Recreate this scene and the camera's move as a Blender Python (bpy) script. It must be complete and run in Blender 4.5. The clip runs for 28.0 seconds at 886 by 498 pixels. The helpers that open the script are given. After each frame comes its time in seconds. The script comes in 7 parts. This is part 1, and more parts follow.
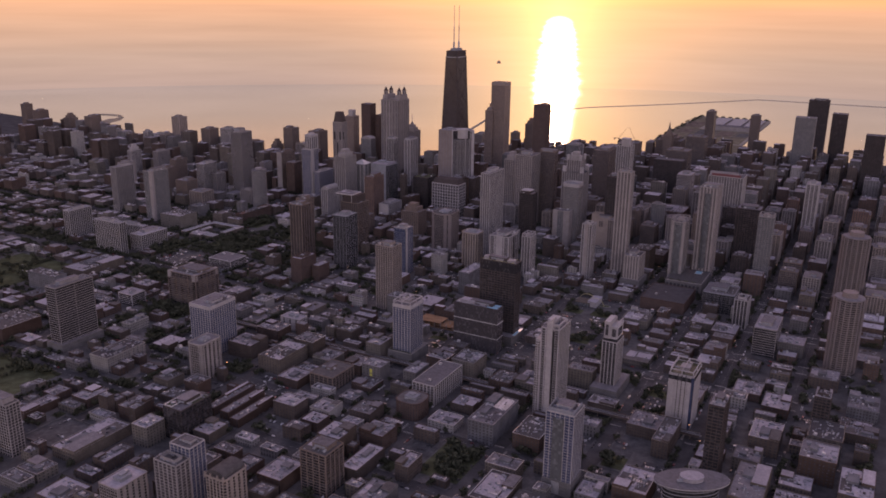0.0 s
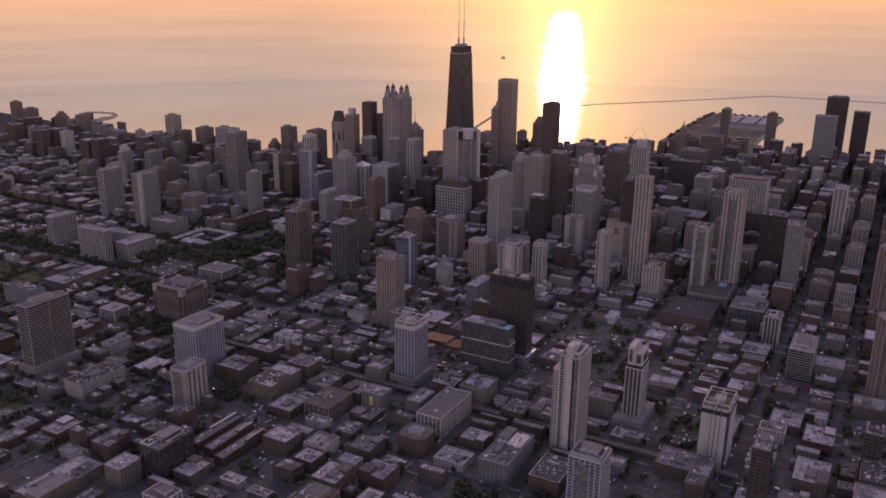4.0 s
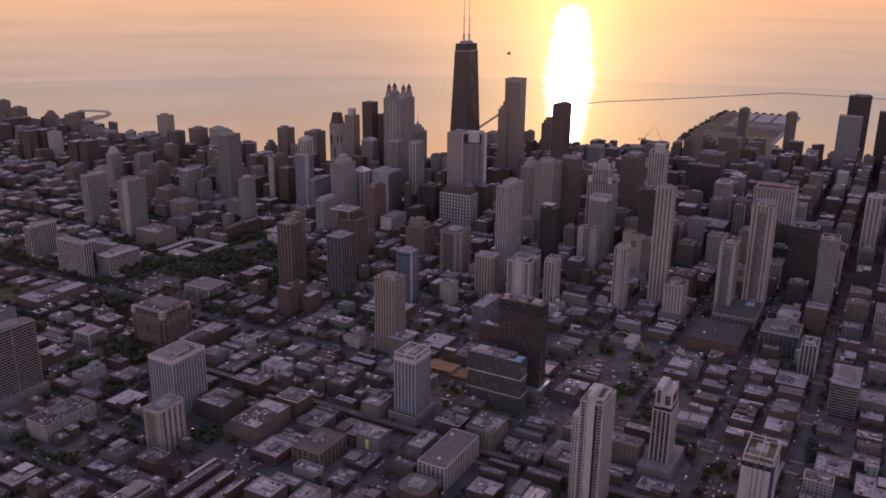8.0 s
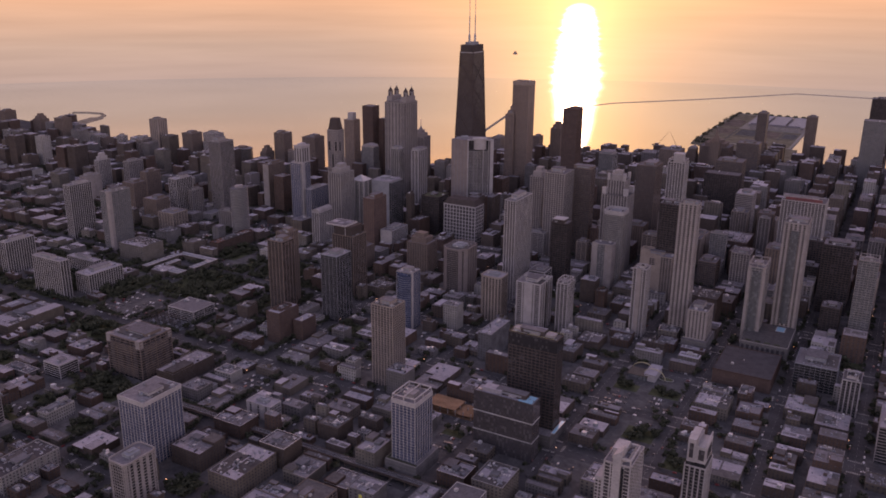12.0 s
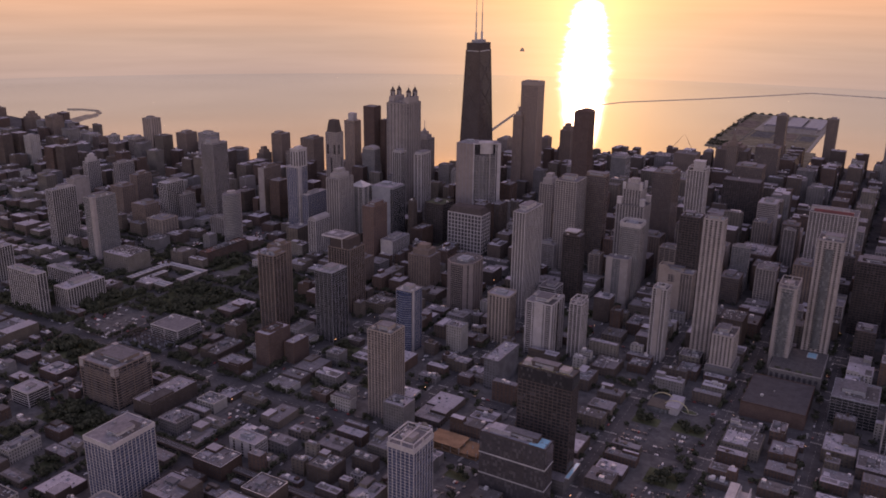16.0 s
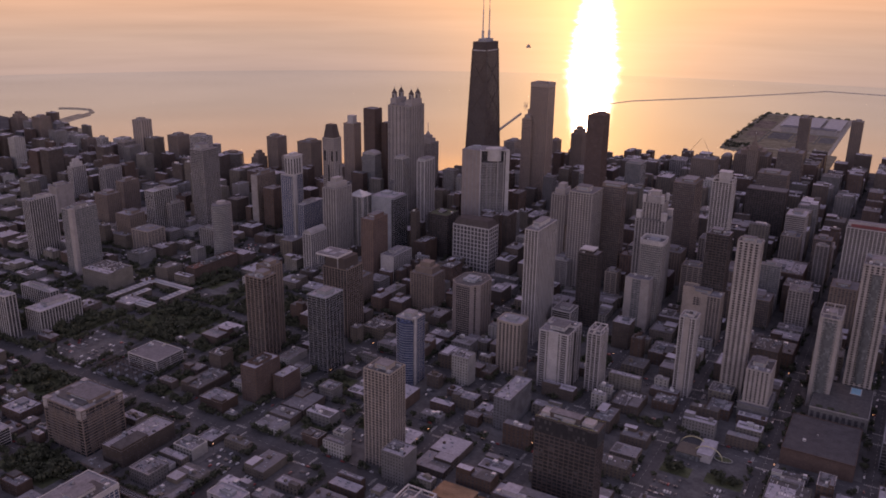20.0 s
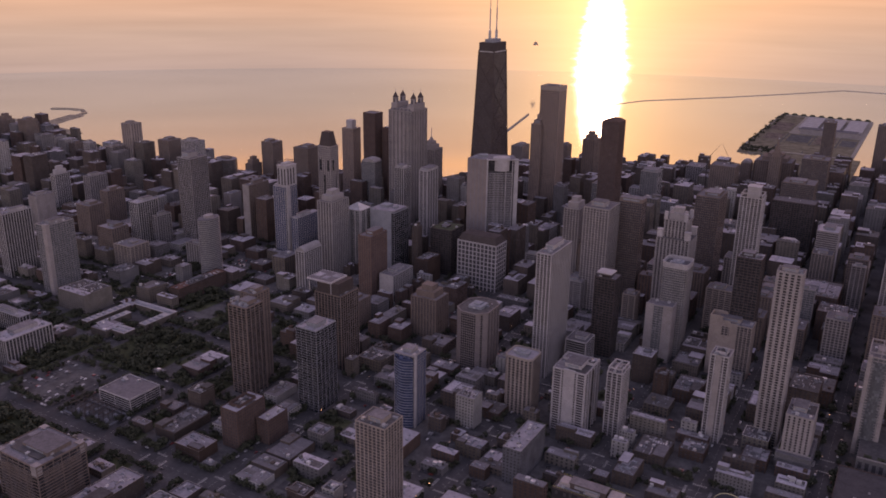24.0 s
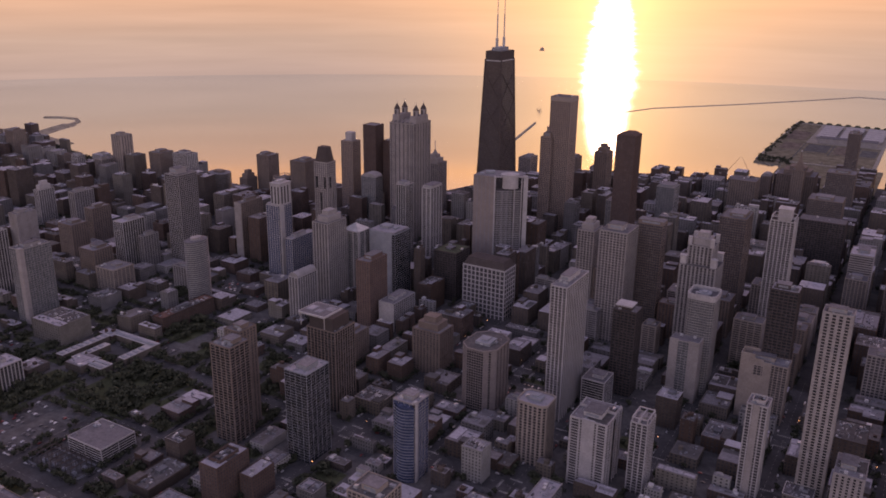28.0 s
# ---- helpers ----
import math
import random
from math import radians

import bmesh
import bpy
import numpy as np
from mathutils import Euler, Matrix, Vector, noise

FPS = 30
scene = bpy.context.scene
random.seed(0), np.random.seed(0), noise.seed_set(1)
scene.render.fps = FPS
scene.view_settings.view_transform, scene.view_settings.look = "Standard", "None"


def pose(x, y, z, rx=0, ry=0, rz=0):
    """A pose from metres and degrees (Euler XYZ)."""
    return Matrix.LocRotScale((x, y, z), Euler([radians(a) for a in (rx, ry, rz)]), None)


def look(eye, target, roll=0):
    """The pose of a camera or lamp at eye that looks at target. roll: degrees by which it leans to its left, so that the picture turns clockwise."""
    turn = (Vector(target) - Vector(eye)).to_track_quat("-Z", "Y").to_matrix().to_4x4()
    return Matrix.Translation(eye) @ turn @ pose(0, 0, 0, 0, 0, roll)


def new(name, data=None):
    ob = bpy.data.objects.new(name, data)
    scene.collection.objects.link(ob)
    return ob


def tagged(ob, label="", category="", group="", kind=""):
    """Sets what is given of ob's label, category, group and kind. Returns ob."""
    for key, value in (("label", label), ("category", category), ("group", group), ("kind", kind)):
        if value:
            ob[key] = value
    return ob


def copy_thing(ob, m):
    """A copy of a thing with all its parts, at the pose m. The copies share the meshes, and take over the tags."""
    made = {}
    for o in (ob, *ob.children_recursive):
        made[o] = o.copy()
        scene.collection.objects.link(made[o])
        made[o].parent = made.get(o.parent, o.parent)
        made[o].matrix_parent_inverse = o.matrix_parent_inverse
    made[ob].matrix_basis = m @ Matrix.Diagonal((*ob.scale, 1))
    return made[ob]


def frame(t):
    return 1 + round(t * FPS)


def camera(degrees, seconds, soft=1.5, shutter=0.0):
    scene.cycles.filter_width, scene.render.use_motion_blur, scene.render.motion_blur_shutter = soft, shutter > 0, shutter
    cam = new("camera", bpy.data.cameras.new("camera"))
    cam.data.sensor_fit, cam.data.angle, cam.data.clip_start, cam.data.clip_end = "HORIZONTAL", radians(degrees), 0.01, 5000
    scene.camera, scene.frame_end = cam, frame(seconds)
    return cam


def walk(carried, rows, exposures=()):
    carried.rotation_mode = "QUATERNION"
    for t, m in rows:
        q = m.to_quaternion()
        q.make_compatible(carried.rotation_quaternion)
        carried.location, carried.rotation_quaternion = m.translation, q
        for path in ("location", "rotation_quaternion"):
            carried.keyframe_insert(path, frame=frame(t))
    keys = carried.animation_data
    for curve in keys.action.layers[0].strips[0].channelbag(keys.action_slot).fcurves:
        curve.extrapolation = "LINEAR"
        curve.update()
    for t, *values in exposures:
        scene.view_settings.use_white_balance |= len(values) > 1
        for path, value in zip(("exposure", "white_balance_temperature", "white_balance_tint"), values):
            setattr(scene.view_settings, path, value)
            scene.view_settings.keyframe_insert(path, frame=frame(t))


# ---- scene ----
cam = camera(55.97, 28.0, soft=1.75)
# seconds, place, yaw, pitch, roll
ROWS = [
    (0.0, 263.9, -388.0, 471.8, 28.70, -16.69, -0.68),
    (0.5, 258.5, -377.1, 470.8, 28.75, -16.72, -0.66),
    (1.0, 252.8, -366.5, 470.3, 28.77, -16.76, -0.63),
    (1.5, 246.7, -356.2, 470.9, 28.80, -16.83, -0.61),
    (2.0, 240.1, -346.1, 471.6, 28.82, -16.89, -0.62),
    (2.5, 233.1, -336.1, 471.4, 28.84, -16.95, -0.66),
    (3.0, 225.7, -325.7, 470.7, 28.84, -16.99, -0.64),
    (3.5, 218.3, -315.1, 469.1, 28.82, -17.00, -0.62),
    (5.5, 192.8, -269.8, 467.3, 28.91, -17.13, -0.53),
    (6.0, 185.3, -257.6, 467.7, 28.94, -17.18, -0.54),
    (6.5, 178.1, -245.0, 468.0, 28.96, -17.23, -0.57),
    (7.0, 171.2, -233.4, 468.4, 28.98, -17.28, -0.58),
    (7.5, 164.9, -221.6, 469.0, 29.04, -17.34, -0.56),
    (8.0, 159.0, -209.6, 469.5, 29.10, -17.42, -0.55),
    (8.5, 152.4, -197.8, 469.4, 29.15, -17.47, -0.56),
    (9.0, 145.8, -185.7, 469.1, 29.18, -17.50, -0.56),
    (9.5, 139.3, -173.3, 469.4, 29.22, -17.55, -0.54),
    (10.0, 132.9, -161.2, 469.2, 29.27, -17.60, -0.51),
    (10.5, 126.5, -149.1, 469.2, 29.31, -17.64, -0.48),
    (11.0, 120.6, -137.6, 469.6, 29.35, -17.62, -0.45),
    (11.5, 115.1, -127.9, 469.6, 29.39, -17.58, -0.49),
    (12.0, 110.1, -119.1, 469.4, 29.43, -17.54, -0.53),
    (12.5, 105.3, -110.2, 469.0, 29.48, -17.54, -0.57),
    (14.5, 83.7, -72.1, 469.2, 29.63, -17.71, -0.78),
    (15.0, 77.7, -60.3, 469.3, 29.71, -17.77, -0.75),
    (15.5, 71.8, -49.5, 469.1, 29.77, -17.82, -0.76),
    (16.0, 65.6, -38.5, 469.4, 29.82, -17.87, -0.77),
    (16.5, 59.2, -27.3, 469.8, 29.86, -17.93, -0.77),
    (17.0, 51.8, -16.0, 470.2, 29.88, -17.98, -0.79),
    (17.5, 44.0, -5.1, 470.1, 29.89, -18.03, -0.81),
    (18.0, 36.8, 5.9, 470.0, 29.90, -18.07, -0.82),
    (18.5, 30.1, 17.1, 469.8, 29.94, -18.11, -0.81),
    (19.0, 23.5, 28.6, 470.0, 29.98, -18.15, -0.81),
    (19.5, 17.2, 40.3, 470.4, 30.02, -18.19, -0.81),
    (20.0, 11.0, 52.4, 470.8, 30.07, -18.24, -0.79),
    (20.5, 4.3, 64.4, 471.8, 30.12, -18.32, -0.78),
    (22.5, -20.2, 109.9, 473.2, 30.30, -18.49, -0.76),
    (23.0, -26.8, 121.6, 473.1, 30.33, -18.52, -0.76),
    (23.5, -33.7, 133.2, 473.1, 30.37, -18.55, -0.76),
    (24.0, -40.4, 144.5, 473.0, 30.42, -18.56, -0.78),
    (24.5, -47.0, 156.3, 472.6, 30.47, -18.57, -0.82),
    (25.0, -53.6, 167.8, 472.8, 30.52, -18.58, -0.82),
    (25.5, -60.0, 179.4, 473.9, 30.57, -18.65, -0.75),
    (26.0, -66.6, 190.8, 474.6, 30.61, -18.69, -0.71),
    (26.5, -73.2, 201.4, 474.6, 30.63, -18.65, -0.70),
    (27.0, -79.1, 210.8, 474.5, 30.66, -18.56, -0.72),
    (27.5, -84.1, 218.9, 474.2, 30.69, -18.44, -0.70),
    (28.0, -88.4, 226.1, 473.2, 30.70, -18.31, -0.69),
]
walk(cam, [(t, pose(x, y, z, 90 + pitch, roll, yaw)) for t, x, y, z, yaw, pitch, roll in ROWS], ((0.0, 2.52, 9950, 71), (28.0, 2.52, 9950, 71)))

# ---- sky, sun, exposure ----
SUN_ELEV = 6.0
SUN_DIR = Vector((-0.348, 0.938, 0.0)).normalized()
world = bpy.data.worlds.new("sky")
scene.world = world
world.use_nodes = True
wn = world.node_tree
sky = wn.nodes.new("ShaderNodeTexSky")
sky.sky_type, sky.sun_disc = "NISHITA", False
sky.sun_elevation, sky.sun_rotation = radians(SUN_ELEV), math.atan2(SUN_DIR.x, SUN_DIR.y)
sky.air_density, sky.dust_density, sky.ozone_density = 1.0, 1.5, 2.0
wn.links.new(sky.outputs["Color"], wn.nodes["Background"].inputs["Color"])
wn.nodes["Background"].inputs["Strength"].default_value = 0.15
lamp = bpy.data.lights.new("sun", "SUN")
lamp.energy, lamp.angle, lamp.color = 0.42, radians(4.0), (1.0, 0.5, 0.28)
sun = new("sun", lamp)
away = Vector((SUN_DIR.x, SUN_DIR.y, math.tan(radians(SUN_ELEV))))
sun.matrix_world = look(away * 1000, (0, 0, 0))


# ---- materials ----
def surface(name, colour, rough=0.8, vary=0.25, grain=0.6, blotch=12.0, metal=0.0, bump=0.0, stain=0.3):
    """A weathered surface: each object its own tone, fine grain and broad stains at world size."""
    m = bpy.data.materials.new(name)
    m.use_nodes = True
    nt = m.node_tree
    n, l = nt.nodes, nt.links
    b = n["Principled BSDF"]
    b.inputs["Roughness"].default_value, b.inputs["Metallic"].default_value = rough, metal
    b.inputs["Specular IOR Level"].default_value = 0.0 if rough > 0.7 else 0.4
    geo, info = n.new("ShaderNodeNewGeometry"), n.new("ShaderNodeObjectInfo")
    fine, broad = n.new("ShaderNodeTexNoise"), n.new("ShaderNodeTexNoise")
    fine.inputs["Scale"].default_value, broad.inputs["Scale"].default_value = grain, 1.0 / blotch
    broad.inputs["Detail"].default_value = 4.0
    for t in (fine, broad):
        l.new(geo.outputs["Position"], t.inputs["Vector"])
    tone = n.new("ShaderNodeMapRange")
    tone.inputs["To Min"].default_value, tone.inputs["To Max"].default_value = 1.0 - vary, 1.0 + vary
    both = n.new("ShaderNodeMath")
    both.operation = "MULTIPLY_ADD"
    both.inputs[1].default_value = 0.5
    half = n.new("ShaderNodeMath")
    half.operation = "MULTIPLY"
    half.inputs[1].default_value = 0.5
    l.new(info.outputs["Random"], half.inputs[0])
    l.new(geo.outputs["Random Per Island"], both.inputs[0]); l.new(half.outputs["Value"], both.inputs[2])
    l.new(both.outputs["Value"], tone.inputs["Value"])
    wear = n.new("ShaderNodeMapRange")
    wear.inputs["From Min"].default_value, wear.inputs["From Max"].default_value = 0.3, 0.7
    wear.inputs["To Min"].default_value, wear.inputs["To Max"].default_value = 1.0 - stain, 1.0 + stain * 0.6
    l.new(broad.outputs["Fac"], wear.inputs["Value"])
    speck = n.new("ShaderNodeMapRange")
    speck.inputs["From Min"].default_value, speck.inputs["From Max"].default_value = 0.25, 0.75
    speck.inputs["To Min"].default_value, speck.inputs["To Max"].default_value = 0.85, 1.15
    l.new(fine.outputs["Fac"], speck.inputs["Value"])
    a, c = n.new("ShaderNodeMath"), n.new("ShaderNodeMath")
    a.operation = c.operation = "MULTIPLY"
    l.new(tone.outputs["Result"], a.inputs[0]); l.new(wear.outputs["Result"], a.inputs[1])
    l.new(a.outputs["Value"], c.inputs[0]); l.new(speck.outputs["Result"], c.inputs[1])
    hsv = n.new("ShaderNodeHueSaturation")
    hsv.inputs["Color"].default_value = (*colour, 1)
    l.new(c.outputs["Value"], hsv.inputs["Value"])
    l.new(hsv.outputs["Color"], b.inputs["Base Color"])
    if bump:
        bp = n.new("ShaderNodeBump")
        bp.inputs["Strength"].default_value, bp.inputs["Distance"].default_value = bump, 0.3
        l.new(fine.outputs["Fac"], bp.inputs["Height"])
        l.new(bp.outputs["Normal"], b.inputs["Normal"])
    return m


def window_glass(name, colour):
    """Reflective panes, some with pale blinds drawn behind them."""
    m = bpy.data.materials.new(name)
    m.use_nodes = True
    n, l = m.node_tree.nodes, m.node_tree.links
    b = n["Principled BSDF"]
    b.inputs["Roughness"].default_value = 0.12
    geo, snap, cell, ramp = n.new("ShaderNodeNewGeometry"), n.new("ShaderNodeVectorMath"), n.new("ShaderNodeTexWhiteNoise"), n.new("ShaderNodeValToRGB")
    snap.operation = "SNAP"
    snap.inputs[1].default_value = (2.13, 2.13, 3.07)
    l.new(geo.outputs["Position"], snap.inputs[0]); l.new(snap.outputs[0], cell.inputs["Vector"]); l.new(cell.outputs["Value"], ramp.inputs["Fac"])
    e = ramp.color_ramp.elements
    e[0].color, e[0].position = (*[c * 0.75 for c in colour], 1), 0.0
    e[1].color, e[1].position = (*[c * 1.15 + 0.02 for c in colour], 1), 1.0
    e.new(0.75).color = (*[c * 0.92 for c in colour], 1)
    l.new(ramp.outputs["Color"], b.inputs["Base Color"])
    return m


MAT = {
    "white": surface("white_concrete", (0.240, 0.226, 0.230), 0.75, 0.05, stain=0.14),
    "conc": surface("grey_concrete", (0.182, 0.168, 0.170), 0.8, 0.05, stain=0.14),
    "lime": surface("limestone", (0.190, 0.170, 0.168), 0.8, 0.05, stain=0.14),
    "tan": surface("tan_masonry", (0.196, 0.162, 0.148), 0.85, 0.05, stain=0.14),
    "pink": surface("pink_granite", (0.17, 0.122, 0.106), 0.5, 0.05, stain=0.14),
    "brick": surface("red_brick", (0.108, 0.069, 0.060), 0.9, 0.05, stain=0.14),
    "brown": surface("brown_brick", (0.124, 0.094, 0.083), 0.9, 0.05, stain=0.14),
    "steel": surface("dark_steel", (0.056, 0.045, 0.044), 0.75, 0.05, metal=0.1, stain=0.14),
    "slate": surface("slate_panel", (0.151, 0.160, 0.178), 0.75, 0.05, stain=0.14),
    "taupe": surface("taupe_panel_wall", (0.150, 0.125, 0.122), 0.8, 0.05, stain=0.1),
    "umber": surface("dark_reddish_stone", (0.075, 0.05, 0.045), 0.8, 0.05, stain=0.14),
    "white_wall": surface("painted_white_wall", (0.191, 0.183, 0.179), 0.8, 0.3, stain=0.15),
    "conc_wall": surface("weathered_concrete_wall", (0.090, 0.087, 0.089), 0.85, 0.35, stain=0.2),
    "lime_wall": surface("weathered_stone_wall", (0.100, 0.090, 0.081), 0.85, 0.35, stain=0.2),
    "tan_wall": surface("tan_brick_wall", (0.082, 0.068, 0.059), 0.9, 0.35, stain=0.2),
    "brick_wall": surface("red_brick_wall", (0.061, 0.040, 0.034), 0.9, 0.4, stain=0.2),
    "brown_wall": surface("brown_brick_wall", (0.058, 0.045, 0.040), 0.9, 0.4, stain=0.2),
    "slate_wall": surface("grey_panel_wall", (0.087, 0.090, 0.100), 0.85, 0.3),
    "steel_wall": surface("dark_panel_wall", (0.035, 0.033, 0.034), 0.5, 0.3),
    "yellow": surface("yellow_panel", (0.36, 0.34, 0.07), 0.6, 0.1),
    "cream": surface("faded_cream_paint", (0.28, 0.25, 0.15), 0.7, 0.1),
    "sign_red": surface("dark_red_sign", (0.13, 0.025, 0.03), 0.5, 0.05),
    "rust": surface("orange_plywood", (0.165, 0.094, 0.060), 0.8, 0.2),
    "glass": window_glass("dark_window_glass", (0.048, 0.045, 0.050)),
    "blackglass": window_glass("black_window_glass", (0.022, 0.022, 0.025)),
    "blueglass": window_glass("blue_window_glass", (0.030, 0.045, 0.085)),
    "greyglass": window_glass("grey_window_glass", (0.075, 0.082, 0.088)),
    "roof_pale": surface("pale_roof_membrane", (0.188, 0.179, 0.199), 0.8, 0.45, 0.5, 5.0, stain=0.16),
    "roof_grey": surface("grey_gravel_roof", (0.100, 0.095, 0.103), 0.9, 0.5, 0.5, 5.0, bump=0.3, stain=0.2),
    "roof_dark": surface("tar_roof", (0.067, 0.063, 0.064), 0.85, 0.4, 0.5, 5.0, stain=0.22),
    "roof_black": surface("bitumen_roof", (0.050, 0.047, 0.050), 0.9, 0.05, 0.5, 9.0, stain=0.2),
    "roof_red": surface("red_tile_roof", (0.115, 0.062, 0.052), 0.85, 0.15, 0.8, 8.0),
    "roof_green": surface("planted_roof", (0.055, 0.06, 0.042), 0.95, 0.25, 0.5, 5.0),
    "metal": surface("galvanised_metal", (0.255, 0.255, 0.264), 0.6, 0.35, metal=0.2),
    "asphalt": surface("asphalt", (0.052, 0.051, 0.053), 0.9, 0.05, 0.3, 25.0, stain=0.35),
    "pave": surface("concrete_paving", (0.068, 0.067, 0.068), 0.9, 0.25, 0.25, 14.0, stain=0.3),
    "lot": surface("worn_parking_asphalt", (0.057, 0.057, 0.059), 0.9, 0.2, 0.25, 10.0, stain=0.4),
    "paint": surface("road_marking", (0.20, 0.195, 0.185), 0.7, 0.1, stain=0.5),
    "grass": surface("grass", (0.049, 0.056, 0.034), 0.95, 0.15, 0.2, 16.0, stain=0.4),
    "dry": surface("dry_lawn", (0.115, 0.10, 0.075), 0.95, 0.1, 0.2, 25.0, stain=0.4),
    "mud": surface("brownish_worn_paving", (0.105, 0.082, 0.072), 0.95, 0.1, 0.2, 20.0, stain=0.4),
    "sand": surface("sand", (0.21, 0.175, 0.135), 0.95, 0.05, 0.1, 20.0),
    "leaf": surface("foliage", (0.043, 0.048, 0.034), 0.85, 0.35, 0.5, 5.0, stain=0.4),
    "bark": surface("bark", (0.09, 0.07, 0.05), 0.95, 0.2),
    "stone": surface("breakwater_stone", (0.20, 0.18, 0.16), 0.9, 0.2, 0.4, 8.0),
    "pool": surface("pool_water", (0.10, 0.30, 0.38), 0.1, 0.05, stain=0.1),
    "car_dark": surface("dark_car_paint", (0.03, 0.03, 0.035), 0.3, 0.5),
    "car_pale": surface("pale_car_paint", (0.28, 0.28, 0.285), 0.3, 0.3),
    "car_red": surface("red_car_paint", (0.16, 0.02, 0.02), 0.3, 0.4),
}


# ---- building blocks ----
def mesh_of(name, boxes, material):
    """One mesh of boxes, each (x0, x1, y0, y1, z0, z1)."""
    me = bpy.data.meshes.new(name)
    v, f = [], []
    for x0, x1, y0, y1, z0, z1 in boxes:
        k = len(v)
        v += [(x0, y0, z0), (x1, y0, z0), (x1, y1, z0), (x0, y1, z0), (x0, y0, z1), (x1, y0, z1), (x1, y1, z1), (x0, y1, z1)]
        f += [(k, k + 3, k + 2, k + 1), (k + 4, k + 5, k + 6, k + 7), (k, k + 1, k + 5, k + 4),
              (k + 1, k + 2, k + 6, k + 5), (k + 2, k + 3, k + 7, k + 6), (k + 3, k, k + 4, k + 7)]
    me.from_pydata(v, [], f)
    me.materials.append(material)
    return me


def poly_mesh(name, v, f, material):
    me = bpy.data.meshes.new(name)
    me.from_pydata(v, [], f)
    me.materials.append(material)
    return me


def part(name, me, parent, label="", at=(0, 0, 0), kind=""):
    """Links a mesh as one object under a thing or under a part."""
    ob = new(name, me)
    ob.parent = parent
    ob.location = at
    return tagged(ob, label, kind=kind) if label or kind else ob


def prism(name, ring, z0, z1, material, top=None):
    """An upright prism over a ring of points, or a frustum where top is another ring."""
    top = top or ring
    n = len(ring)
    v = [(x, y, z0) for x, y in ring] + [(x, y, z1) for x, y in top]
    f = [tuple(range(n, 2 * n)), tuple(reversed(range(n)))] + [(i, (i + 1) % n, n + (i + 1) % n, n + i) for i in range(n)]
    return poly_mesh(name, v, f, material)


def oval(w, d, n=24, turn=0.0):
    return [(0.5 * w * math.cos(2 * math.pi * i / n + turn), 0.5 * d * math.sin(2 * math.pi * i / n + turn)) for i in range(n)]


TAKEN = []
ROOFS = []


def free(x0, x1, y0, y1, gap=1.5):
    return not any(x0 < b + gap and x1 > a - gap and y0 < d + gap and y1 > c - gap for a, b, c, d in TAKEN)


def deck(parent, w, d, z, roof, wall, label=""):
    """A flat roof deck inside a raised parapet."""
    a, b = w / 2, d / 2
    part("roof", parapet_mesh(a, b, z, roof, wall), parent, label)


def parapet_mesh(a, b, z, roof, wall, t=0.5, r=1.0):
    """One skin: outer parapet face, coping, inner face and deck."""
    me = bpy.data.meshes.new("roof")
    ring = lambda x, y, h: [(-x, -y, h), (x, -y, h), (x, y, h), (-x, y, h)]
    v = ring(a, b, z - 0.5) + ring(a, b, z + r) + ring(a - t, b - t, z + r) + ring(a - t, b - t, z + 0.1)
    f = [(4 * k + i, 4 * k + (i + 1) % 4, 4 * k + 4 + (i + 1) % 4, 4 * k + 4 + i) for k in range(3) for i in range(4)] + [(12, 13, 14, 15)]
    me.from_pydata(v, [], f)
    me.materials.append(MAT[wall])
    me.materials.append(MAT[roof])
    me.polygons[-1].material_index = 1
    return me


UNIT = [mesh_of("roof_unit", [(-a, a, -b, b, 0, h), (-a * 0.7, a * 0.7, -b * 0.7, b * 0.7, h, h + 0.25)], MAT[m])
        for a, b, h, m in ((1.2, 2.0, 1.6, "metal"), (1.6, 1.6, 2.2, "metal"), (0.9, 0.9, 1.2, "conc"), (2.4, 1.4, 1.9, "slate"))]


def units(parent, rnd, w, d, z, n):
    for _ in range(n):
        part("roof_unit", rnd.choice(UNIT), parent, at=(rnd.uniform(-w / 2 + 3, w / 2 - 3), rnd.uniform(-d / 2 + 3, d / 2 - 3), z + 0.05))


